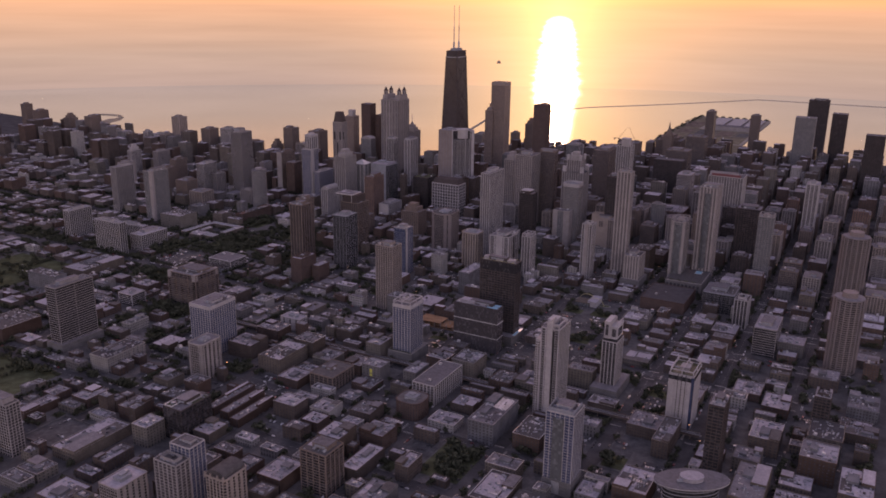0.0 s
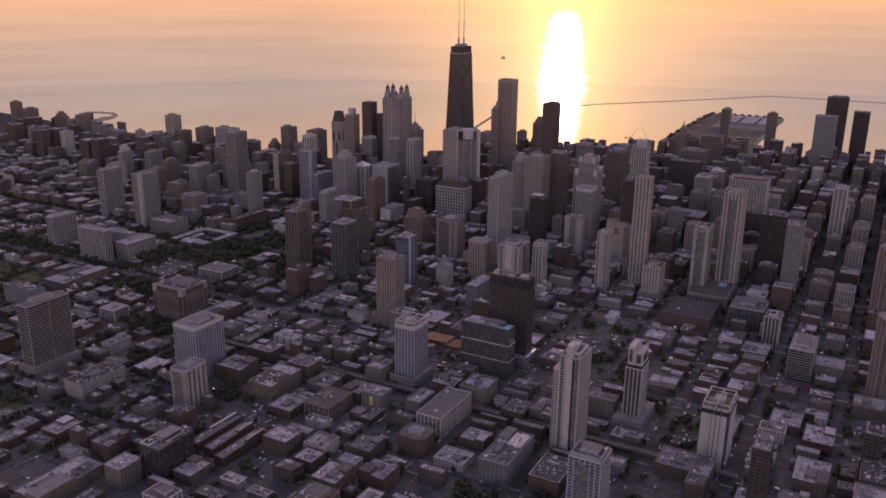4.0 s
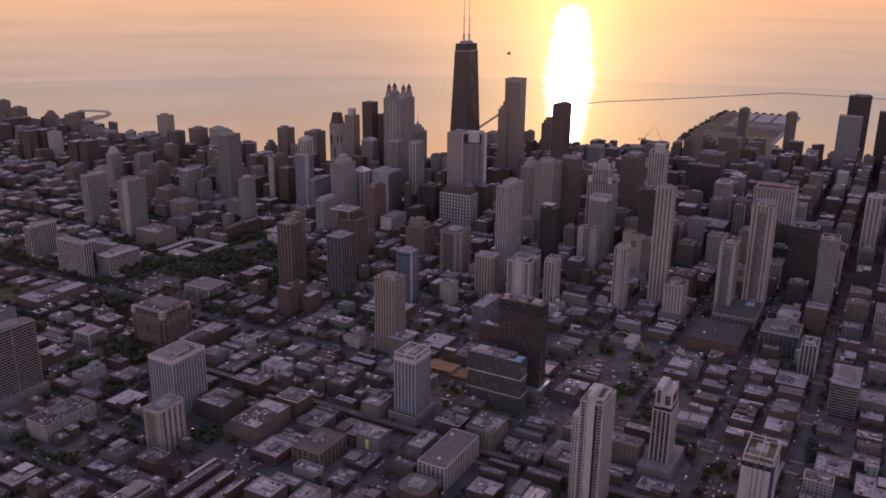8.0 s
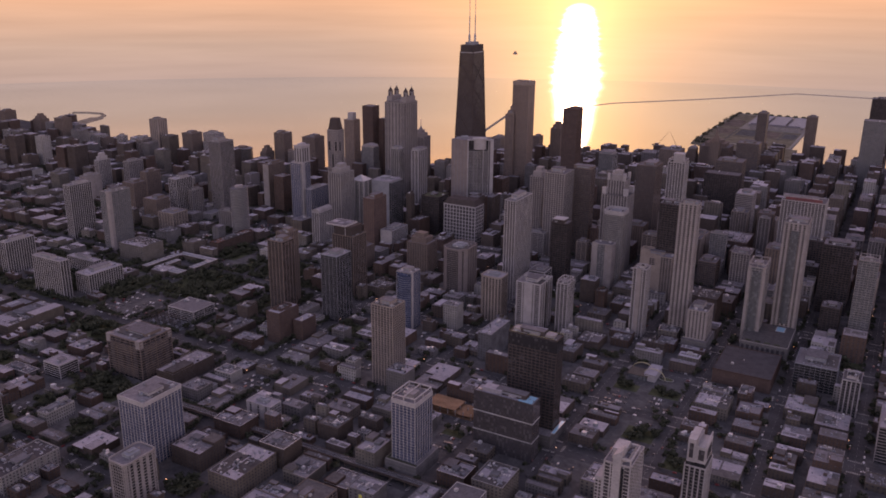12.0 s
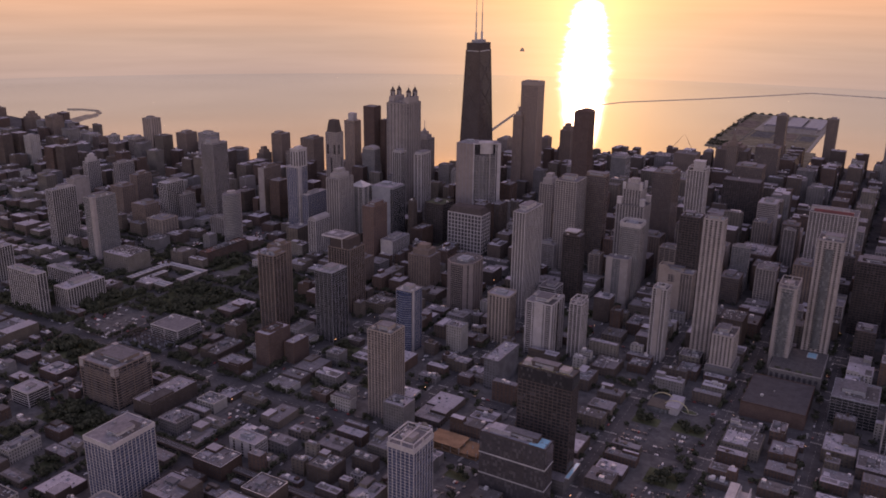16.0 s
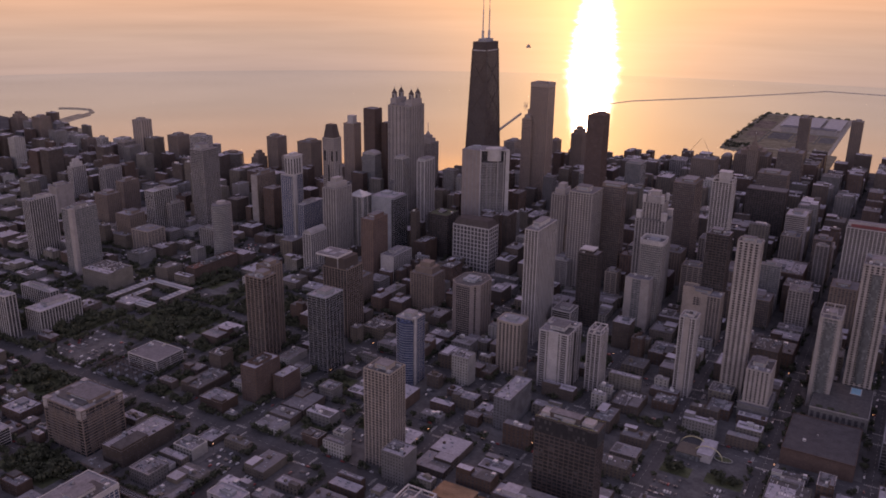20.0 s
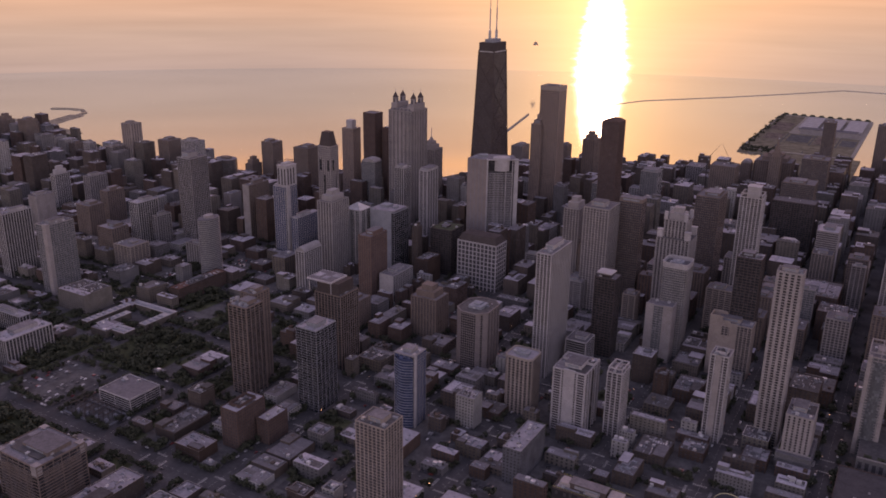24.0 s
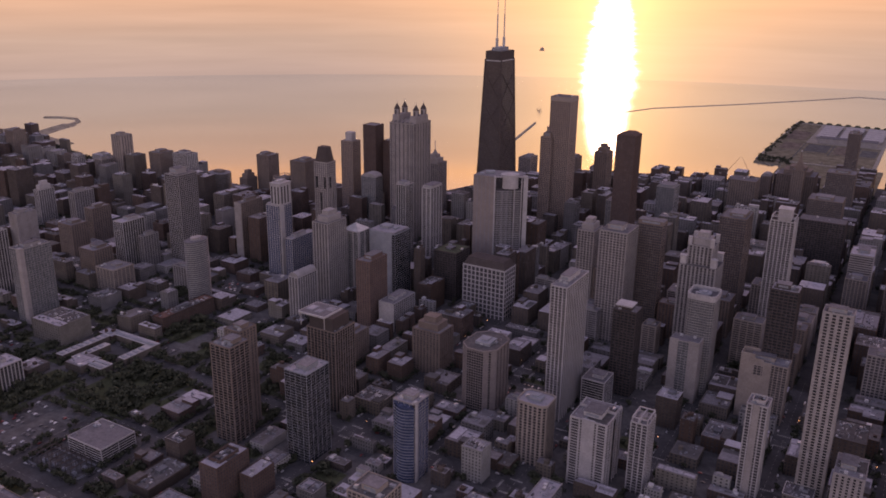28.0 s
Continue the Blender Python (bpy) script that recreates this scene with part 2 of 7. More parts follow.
# wall, glass, storey height, band height, bay, pier width, band proud, pier proud
STYLE = {
    "white_grid": ("white", "glass", 3.1, 0.66, 5.0, 1.15, 0.09, 0.5),
    "grey_grid": ("conc", "glass", 3.1, 0.75, 5.2, 1.27, 0.09, 0.45),
    "tan_grid": ("tan", "glass", 3.0, 0.70, 4.4, 0.98, 0.12, 0.45),
    "lime_grid": ("lime", "glass", 3.6, 1.14, 4.4, 1.44, 0.15, 0.45),
    "pink_grid": ("pink", "glass", 3.6, 1.32, 3.8, 1.44, 0.12, 0.25),
    "brick_grid": ("brick", "glass", 3.1, 1.23, 4.6, 2.04, 0.15, 0.30),
    "brown_grid": ("brown", "glass", 3.1, 1.14, 4.6, 1.87, 0.15, 0.30),
    "balcony": ("conc", "glass", 3.0, 0.95, 11.0, 0.8, 1.1, 0.2),
    "stripes": ("white", "blackglass", 3.0, 0.75, 26.0, 0.9, 0.3, 0.1),
    "dark_stripes": ("conc", "blackglass", 3.4, 0.8, 30.0, 0.6, 0.1, 0.1),
    "white_balcony": ("white", "glass", 3.0, 0.8, 9.0, 1.8, 0.5, 0.6),
    "tan_balcony": ("tan", "glass", 3.0, 1.1, 8.0, 1.4, 0.9, 0.4),
    "fins": ("white", "blackglass", 3.4, 0.35, 4.6, 1.15, 0.05, 0.5),
    "grey_fins": ("conc", "glass", 3.4, 0.6, 5.0, 2.0, 0.10, 0.75),
    "tan_fins": ("tan", "glass", 3.2, 0.6, 7.0, 4.0, 0.10, 0.7),
    "curtain": ("conc", "greyglass", 3.3, 0.6, 4.6, 0.4, 0.12, 0.16),
    "blue_curtain": ("conc", "blueglass", 3.3, 0.5, 6.0, 0.4, 0.12, 0.18),
    "steel": ("steel", "blackglass", 3.6, 1.0, 4.6, 0.7, 0.15, 0.25),
    "blue_fins": ("white", "blueglass", 3.1, 0.5, 4.6, 0.7, 0.05, 0.25),
    "sheer": ("steel", "glass", 3.6, 0.25, 12.0, 0.2, 0.03, 0.05),
    "black": ("steel", "blackglass", 3.6, 0.3, 6.0, 0.3, 0.05, 0.08),
    "dark_frame": ("brown", "blackglass", 3.3, 0.7, 8.5, 0.9, 0.45, 0.2),
    "dark_curtain": ("slate", "blackglass", 3.6, 0.4, 6.0, 0.3, 0.06, 0.10),
    "panel": ("white", "glass", 3.4, 1.2, 9.0, 6.8, 0.10, 0.5),
    "green_curtain": ("slate", "blackglass", 3.1, 0.32, 7.0, 0.35, 0.12, 0.1),
    "punched": ("lime", "blackglass", 3.0, 1.05, 5.6, 2.7, 0.06, 0.15),
    "honeycomb": ("conc", "blackglass", 3.4, 0.8, 3.9, 0.95, 0.12, 0.15),
    "brown_curtain": ("brown", "glass", 3.6, 0.7, 3.2, 0.5, 0.06, 0.12),
    "brown_balcony": ("brown", "blackglass", 3.1, 0.7, 7.0, 1.2, 0.35, 0.2),
    "brown_ribs": ("brown", "blackglass", 3.2, 0.6, 4.6, 1.1, 0.05, 0.3),
    "blank_brown": ("umber", "glass", 3.4, 2.9, 8.0, 7.0, 0.05, 0.1),
    "banded": ("lime", "glass", 3.4, 1.7, 30.0, 0.6, 0.20, 0.1),
    "dark_stone": ("umber", "glass", 3.6, 1.6, 3.4, 1.7, 0.10, 0.2),
    "coarse": ("white", "glass", 6.6, 1.4, 6.8, 1.7, 0.3, 0.4),
    "blank": ("lime", "glass", 3.4, 2.7, 8.0, 6.6, 0.10, 0.2),
}
WORDS = {"white": "white concrete", "conc": "grey concrete", "tan": "tan masonry", "lime": "limestone", "pink": "pink granite", "brick": "red brick",
         "brown": "brown brick", "steel": "dark steel", "slate": "grey panel", "umber": "dark reddish stone", "taupe": "taupe panel"}


def shell(root, w, d, h, style, near, z0=0.0):
    """Glass core, a band at each storey and piers running through."""
    wall, glass, storey, band, bay, pier, pb, pp = STYLE[style]
    part("window_glass", mesh_of("window_glass", [(-w / 2, w / 2, -d / 2, d / 2, z0, h - 0.4)], MAT[glass]), root)
    n = max(1, round((h - z0) / storey))
    s = (h - z0) / n
    a, b = w / 2 + pb, d / 2 + pb
    slab = (-a, a, -b, b, 0.0, band)
    fx = [(-w / 2 - pp + pier / 2) + i * (w + 2 * pp - pier) / max(1, round(w / bay)) for i in range(max(1, round(w / bay)) + 1)]
    fy = [(-d / 2 - pp + pier / 2) + i * (d + 2 * pp - pier) / max(1, round(d / bay)) for i in range(max(1, round(d / bay)) + 1)]
    pier_x = (-pier / 2, pier / 2, -d / 2 - pp, d / 2 + pp, z0, h)
    pier_y = (-w / 2 - pp, w / 2 + pp, -pier / 2, pier / 2, z0, h - 0.03)
    corner = (-pier / 2, pier / 2, -pier / 2, pier / 2, z0, h - 0.01)
    ends = [(x, y) for x in (fx[0], fx[-1]) for y in (fy[0], fy[-1])]
    fx, fy = fx[1:-1], fy[1:-1]
    if near:
        me = mesh_of("floor_band", [slab], MAT[wall])
        for i in range(n):
            part("floor_band", me, root, at=(0, 0, z0 + (i + 1) * s - band))
        mx, my, mc = mesh_of("pier", [pier_x], MAT[wall]), mesh_of("pier", [pier_y], MAT[wall]), mesh_of("corner_pier", [corner], MAT[wall])
        for x in fx:
            part("pier", mx, root, at=(x, 0, 0))
        for y in fy:
            part("pier", my, root, at=(0, y, 0))
        for x, y in ends:
            part("corner_pier", mc, root, at=(x, y, 0))
    else:
        part("floor_band", mesh_of("floor_band", [(-a, a, -b, b, z0 + (i + 1) * s - band, z0 + (i + 1) * s) for i in range(n)], MAT[wall]), root, kind="stuff")
        part("pier", mesh_of("pier", [(x - pier / 2, x + pier / 2, *pier_x[2:]) for x in fx] + [(*pier_y[:2], y - pier / 2, y + pier / 2, *pier_y[4:]) for y in fy] +
                             [(x - pier / 2, x + pier / 2, y - pier / 2, y + pier / 2, z0, h) for x, y in ends], MAT[wall]), root, kind="stuff")
    return n


def roof_plant(root, rnd, w, d, h, wall, pent):
    """Dark roofing, a screen wall round cooling plant and small vents on a tower's top."""
    z = h + 0.16
    part("roof_patch", poly_mesh("roof_patch", *patches(rnd, w - 1, d - 1, z), MAT[rnd.choice(("roof_pale", "roof_dark", "roof_dark"))]), root, kind="stuff")
    if not pent:
        a, b, t = w * .32, d * .30, .4
        part("screen_wall", mesh_of("screen_wall", [(-a, a, -b, -b + t, h + .1, h + 3.6), (-a, a, b - t, b, h + .1, h + 3.6),
                                                    (-a, -a + t, -b + t, b - t, h + .1, h + 3.55), (a - t, a, -b + t, b - t, h + .1, h + 3.55)], MAT[wall]), root)
        for s in (-.5, .5):
            part("cooling_tower", prism("cooling_tower", oval(min(a, b) * .7, min(a, b) * .7, 12), h, h + 2.8, MAT["roof_dark"]), root, at=(0, s * b, 0))
    part("vent", mesh_of("vent", vents(rnd, w, d, h), MAT["slate"]), root, kind="stuff")


def open_frame(root, w, d, h, wall):
    """An open concrete frame standing round the roof."""
    a, b, t = w / 2 - .2, d / 2 - .2, 1.0
    part("frame_beam", mesh_of("frame_beam", [(-a, a, -b, -b + t, h + 4.6, h + 5.6), (-a, a, b - t, b, h + 4.6, h + 5.6),
                                              (-a, -a + t, -b + t, b - t, h + 4.6, h + 5.6), (a - t, a, -b + t, b - t, h + 4.6, h + 5.6),
                                              (-t / 2, t / 2, -b + t, b - t, h + 4.7, h + 5.5)], MAT[wall]), root)
    post = mesh_of("frame_post", [(-.5, .5, -.5, .5, h, h + 4.6)], MAT[wall])
    for x in (-a + .5, 0, a - .5):
        for y in (-b + .5, 0, b - .5):
            if x or y:
                part("frame_post", post, root, at=(x, y, 0))
    part("roof_house", mesh_of("roof_house", [(-w * .2, w * .2, -d * .18, d * .18, h, h + 4)], MAT["conc"]), root)


def tower(x0, x1, y0, y1, h, style, label, name="apartment_tower", near=False, roof="roof_grey", pent=(0.5, 0.5, 5.0), podium=None, crown=""):
    rnd = random.Random(int(x0 * 7 + y0 * 13))
    w, d = x1 - x0, y1 - y0
    TAKEN.append((x0, x1, y0, y1))
    root = tagged(new(name), label, "tower", "city towers")
    root.location = ((x0 + x1) / 2, (y0 + y1) / 2, 0)
    wall = STYLE[style][0]
    shell(root, w, d, h, style, near)
    pp = STYLE[style][7]
    deck(root, w + 2 * pp, d + 2 * pp, h, roof, wall)
    if pent:
        a, b, t = w * pent[0] / 2, d * pent[1] / 2, pent[2]
        ox, oy = rnd.uniform(-0.1, 0.1) * w, rnd.uniform(-0.1, 0.1) * d
        pe = part("penthouse", mesh_of("penthouse", [(-a, a, -b, b, 0, t)], MAT[wall]), root, at=(ox, oy, h))
        part("penthouse_roof", mesh_of("penthouse_roof", [(-a - 0.2, a + 0.2, -b - 0.2, b + 0.2, t, t + 0.4)], MAT["roof_grey"]), pe)
        part("louvre", mesh_of("louvre", [(-a * 0.7, a * 0.7, -b - 0.12, b + 0.12, t * 0.3, t * 0.8)], MAT["slate"]), pe)
    if near and not crown and h > 30:
        roof_plant(root, rnd, w, d, h, wall, pent)
    units(root, rnd, w, d, h, 5 if near else 2)
    if crown == "frame":
        open_frame(root, w, d, h, wall)
    if podium:
        px, py, ph = podium
        TAKEN.append((x0 - px, x1 + px, y0 - py, y1 + py))
        part("podium", mesh_of("podium", [(-w / 2 - px, w / 2 + px, -d / 2 - py, d / 2 + py, 0, ph)] +
                               [(-w / 2 - px - 0.3, w / 2 + px + 0.3, -d / 2 - py - 0.3, d / 2 + py + 0.3, z, z + 0.9) for z in range(3, int(ph) - 1, 4)], MAT["conc_wall"]), root)
        part("podium_roof", mesh_of("podium_roof", [(-w / 2 - px + 0.5, w / 2 + px - 0.5, -d / 2 - py + 0.5, d / 2 + py - 0.5, ph, ph + 0.2)], MAT["roof_grey"]), root)
    if crown == "trapezoid":
        part("crown", prism("crown", [(-w * .45, -d * .45), (w * .45, -d * .45), (w * .45, d * .45), (-w * .45, d * .45)], h, h + 24, MAT["steel"],
                            [(-w * .3, -d * .3), (w * .3, -d * .3), (w * .3, d * .3), (-w * .3, d * .3)]), root, "dark sloped metal crown")
    if crown == "box":
        part("crown", mesh_of("crown", [(-w * .27, w * .27, -d * .27, d * .27, h, h + 17)], MAT["white"]), root, "pale mechanical crown")
    if crown == "pyramid":
        part("crown", prism("crown", [(-w * .5, -d * .5), (w * .5, -d * .5), (w * .5, d * .5), (-w * .5, d * .5)], h, h + 10, MAT["metal"],
                            [(-.5, -.5), (.5, -.5), (.5, .5), (-.5, .5)]), root, "pale metal pyramid roof")
    if crown == "barrel":
        ring = [(w * .5 * math.cos(math.pi * i / 10), 7 * math.sin(math.pi * i / 10)) for i in range(11)]
        v = [(x, y, h + z) for y in (-d * .5, d * .5) for x, z in ring]
        part("crown", poly_mesh("crown", v, [tuple(range(10, -1, -1)), tuple(range(11, 22))] + [(i, i + 1, i + 12, i + 11) for i in range(10)], MAT["conc"]), root, "curved grey roof")
    if crown == "step":
        part("setback", mesh_of("setback", [(-w * .36, w * .36, -d * .36, d * .36, h, h + 9), (-w * .22, w * .22, -d * .22, d * .22, h + 9, h + 16)], MAT[wall]), root)
    return root


STOREYS = {1: "one", 2: "two", 3: "three", 4: "four", 5: "five", 6: "six", 7: "seven", 8: "eight"}


def panes(w, d, h, n, bay, blind, e=0.05):
    """Window panes on the four walls, as quads just proud of them."""
    s = h / n
    v, f = [], []
    hw = bay * 0.23

    def quad(p):
        k = len(v)
        v.extend(p)
        f.append((k, k + 1, k + 2, k + 3))

    nx, ny = max(1, int(w / bay)), max(1, int(d / bay))
    for i in range(n):
        z0, z1 = i * s + (0.3 if i == 0 else 1.0), (i + 1) * s - 0.85
        for j in range(nx):
            x = -w / 2 + (j + .5) * w / nx
            quad([(x - hw, -d / 2 - e, z0), (x + hw, -d / 2 - e, z0), (x + hw, -d / 2 - e, z1), (x - hw, -d / 2 - e, z1)])
            quad([(x + hw, d / 2 + e, z0), (x - hw, d / 2 + e, z0), (x - hw, d / 2 + e, z1), (x + hw, d / 2 + e, z1)])
        if not blind:
            for j in range(ny):
                y = -d / 2 + (j + .5) * d / ny
                quad([(w / 2 + e, y - hw, z0), (w / 2 + e, y + hw, z0), (w / 2 + e, y + hw, z1), (w / 2 + e, y - hw, z1)])
                quad([(-w / 2 - e, y + hw, z0), (-w / 2 - e, y - hw, z0), (-w / 2 - e, y - hw, z1), (-w / 2 - e, y + hw, z1)])
    return v, f


def low_plan(x0, x1, y0, y1, h, wall="", roof=""):
    rnd = random.Random(int(x0 * 31 + y0 * 17 + 5))
    wall = wall or rnd.choice(("brick", "brick", "brick", "brown", "brown", "brown", "tan", "tan", "lime", "conc", "white"))
    roof = roof or rnd.choice(("roof_pale", "roof_pale", "roof_grey", "roof_grey", "roof_grey", "roof_dark", "roof_dark"))
    return rnd, wall, roof, max(1, round(h / 3.6)), rnd.uniform(2.8, 4.8), rnd.random() < 0.5


def patches(rnd, w, d, z):
    """Sheets of newer roofing laid on a deck, side by side."""
    v, f = [], []
    cut = rnd.uniform(-.25, .25)
    for a, b in ((-.5, cut), (cut, .5)):
        if rnd.random() < .75:
            xa, xb = a * w + rnd.uniform(.7, 1.6), b * w - rnd.uniform(.1, 1.2)
            ya, yb = rnd.uniform(-.48, -.1) * d + .7, rnd.uniform(.1, .48) * d - .7
            k = len(v)
            v += [(xa, ya, z), (xb, ya, z), (xb, yb, z), (xa, yb, z)]
            f.append((k, k + 1, k + 2, k + 3))
    if not f:
        v, f = [(-1, -1, z), (1, -1, z), (1, 1, z), (-1, 1, z)], [(0, 1, 2, 3)]
    return v, f


def vents(rnd, w, d, h):
    """Small dark vents, hatches and duct runs scattered over a roof."""
    out = []
    for _ in range(min(16, 3 + int(w * d / 90))):
        x, y = rnd.uniform(-w / 2 + 2, w / 2 - 2), rnd.uniform(-d / 2 + 2, d / 2 - 2)
        a, b = rnd.choice(((.5, .5), (.7, .7), (.4, 1.6), (1.8, .4), (1.0, .7)))
        out.append((x - a, x + a, y - b, y + b, h + .1, h + rnd.uniform(.6, 1.7)))
    return out


def storey_mesh(x0, x1, y0, y1, z0, z1, wall, roof):
    """A roof storey: walls of one material under a deck of another, inside a low kerb."""
    me = mesh_of("upper_floor", [(x0, x1, y0, y1, z0, z1), (x0 + .5, x1 - .5, y0 + .5, y1 - .5, z1, z1 + .12)], MAT[wall])
    me.materials.append(MAT[roof])
    me.polygons[7].material_index = 1
    return me


def low(x0, x1, y0, y1, h, wall="", roof="", name=""):
    """A low building: walls, window panes, flat roof with parapet and plant."""
    rnd, wall, roof, n, bay, blind = low_plan(x0, x1, y0, y1, h, wall, roof)
    w, d = x1 - x0, y1 - y0
    TAKEN.append((x0, x1, y0, y1))
    ROOFS.append((x0, x1, y0, y1, h))
    name = name or ("house" if h < 9 and w * d < 260 else "mid_rise_building" if n > 6 else "low_rise_building")
    root = tagged(new(name, mesh_of("wall", [(-w / 2, w / 2, -d / 2, d / 2, 0, h - 0.3)], MAT[wall + "_wall"])),
                  f"{STOREYS.get(n, 'many')}-storey {WORDS[wall]} building with {roof.replace('roof_', '')} flat roof", "building", "city blocks")
    root.location = ((x0 + x1) / 2, (y0 + y1) / 2, 0.15)
    part("window", poly_mesh("window", *panes(w, d, h, n, bay, blind), MAT["glass"]), root, kind="stuff")
    deck(root, w + .3, d + .3, h, roof, wall + "_wall")
    if w > 10 and d > 10:
        v, f = patches(rnd, w, d, h + 0.14)
        part("roof_patch", poly_mesh("roof_patch", v, f, MAT[rnd.choice(("roof_pale", "roof_grey", "roof_dark"))]), root, kind="stuff")
    if w > 14 and d > 14 and rnd.random() < 0.6:
        a, b = w * rnd.uniform(.1, .2), d * rnd.uniform(.1, .2)
        part("stair_head", mesh_of("stair_head", [(-a, a, -b, b, 0, 3.0)], MAT["slate_wall"]), root, at=(rnd.uniform(-.2, .2) * w, rnd.uniform(-.2, .2) * d, h))
    if w > 8 and d > 8:
        units(root, rnd, w, d, h, rnd.choice((1, 2, 3)) if w * d > 500 else 1)
        part("vent", mesh_of("vent", vents(rnd, w, d, h), MAT["slate"]), root, kind="stuff")
    if w > 12 and d > 12 and rnd.random() < .45:
        a, b, t = rnd.uniform(.3, .6), rnd.uniform(.3, .6), rnd.choice((2.4, 3.2, 3.6))
        xa, ya = rnd.choice((-.5, .5 - a)) * w, rnd.choice((-.5, .5 - b)) * d
        part("upper_floor", storey_mesh(xa, xa + a * w, ya, ya + b * d, h, h + t, wall + "_wall", rnd.choice(("roof_pale", "roof_grey", "roof_dark"))), root)
    if w > 16 and d > 16 and rnd.random() < .35:
        n, x, y = rnd.choice((3, 4, 6)), rnd.uniform(-.3, .1) * w, rnd.uniform(-.3, .2) * d
        part("skylight", mesh_of("skylight", [(x + 2.6 * i, x + 2.6 * i + 1.5, y, y + rnd.uniform(2.5, 5), h + .1, h + .8) for i in range(n)], MAT["metal"]), root, kind="stuff")
    return root


class Bulk:
    """Many far buildings gathered into one mesh."""

    def __init__(self):
        self.v, self.f, self.m, self.names = [], [], [], []

    def put(self, v, f, mat):
        if mat not in self.names:
            self.names.append(mat)
        k, i = len(self.v), self.names.index(mat)
        self.v += v
        self.f += [tuple(k + j for j in q) for q in f]
        self.m += [i] * len(f)

    def box(self, x0, x1, y0, y1, z0, z1, mat):
        self.put([(x0, y0, z0), (x1, y0, z0), (x1, y1, z0), (x0, y1, z0), (x0, y0, z1), (x1, y0, z1), (x1, y1, z1), (x0, y1, z1)],
                 [(4, 5, 6, 7), (0, 1, 5, 4), (1, 2, 6, 5), (2, 3, 7, 6), (3, 0, 4, 7)], mat)

    def building(self, x0, x1, y0, y1, h):
        rnd, wall, roof, n, bay, blind = low_plan(x0, x1, y0, y1, h)
        TAKEN.append((x0, x1, y0, y1))
        w, d, cx, cy = x1 - x0, y1 - y0, (x0 + x1) / 2, (y0 + y1) / 2
        self.box(x0, x1, y0, y1, 0, h, wall + "_wall")
        self.box(x0 + .5, x1 - .5, y0 + .5, y1 - .5, h, h + .25, roof)
        v, f = patches(rnd, w - 1, d - 1, h + 0.29)
        self.put([(x + cx, y + cy, z) for x, y, z in v], f, rnd.choice(("roof_pale", "roof_grey", "roof_dark")))
        v, f = panes(w, d, h, n, bay + (0.8 if h > 30 else 0), blind and h < 20)
        self.put([(x + cx, y + cy, z) for x, y, z in v], f, "glass")
        for q in vents(rnd, w, d, h)[:7]:
            self.box(q[0] + cx, q[1] + cx, q[2] + cy, q[3] + cy, q[4], q[5], "slate")
        if w > 12 and d > 12 and rnd.random() < .5:
            a, b, t = rnd.uniform(.3, .6), rnd.uniform(.3, .6), rnd.uniform(2.4, 5)
            xa, ya = rnd.choice((x0, x1 - a * w)), rnd.choice((y0, y1 - b * d))
            self.box(xa, xa + a * w, ya, ya + b * d, h, h + t, wall + "_wall")
            self.box(xa + .5, xa + a * w - .5, ya + .5, ya + b * d - .5, h + t, h + t + .15, rnd.choice(("roof_pale", "roof_grey", "roof_dark")))
        for _ in range(rnd.choice((0, 1, 2, 3))):
            px, py, a = rnd.uniform(x0 + 3, x1 - 3), rnd.uniform(y0 + 3, y1 - 3), rnd.uniform(1, 2.5)
            self.box(px - a, px + a, py - a, py + a, h, h + rnd.uniform(1.5, 4), rnd.choice(("metal", wall + "_wall")))

    def finish(self, name, label, category):
        me = bpy.data.meshes.new(name)
        me.from_pydata(self.v, [], self.f)
        for k in self.names:
            me.materials.append(MAT[k])
        me.polygons.foreach_set("material_index", self.m)
        return tagged(new(name, me), label, category, kind="stuff")

# ---- lake, far distance, ground ----
CENTRE = (264.0, -388.0)
REACH = 4860.0


def shore(x):
    """How far east the land reaches, along the shoreline."""
    pts = ((-4200, 1900), (-2600, 1725), (-2300, 1690), (-1730, 1545), (-1436, 1572), (-1180, 1640), (-1060, 1720), (-1010, 1880), (-930, 2120),
           (-800, 2230), (-563, 2290), (-420, 2330), (-380, 2330), (-240, 2400), (150, 2460), (600, 2500), (3000, 2550))
    for (a, b), (c, d) in zip(pts, pts[1:]):
        if a <= x <= c:
            return b + (d - b) * (x - a) / (c - a)
    return 1900


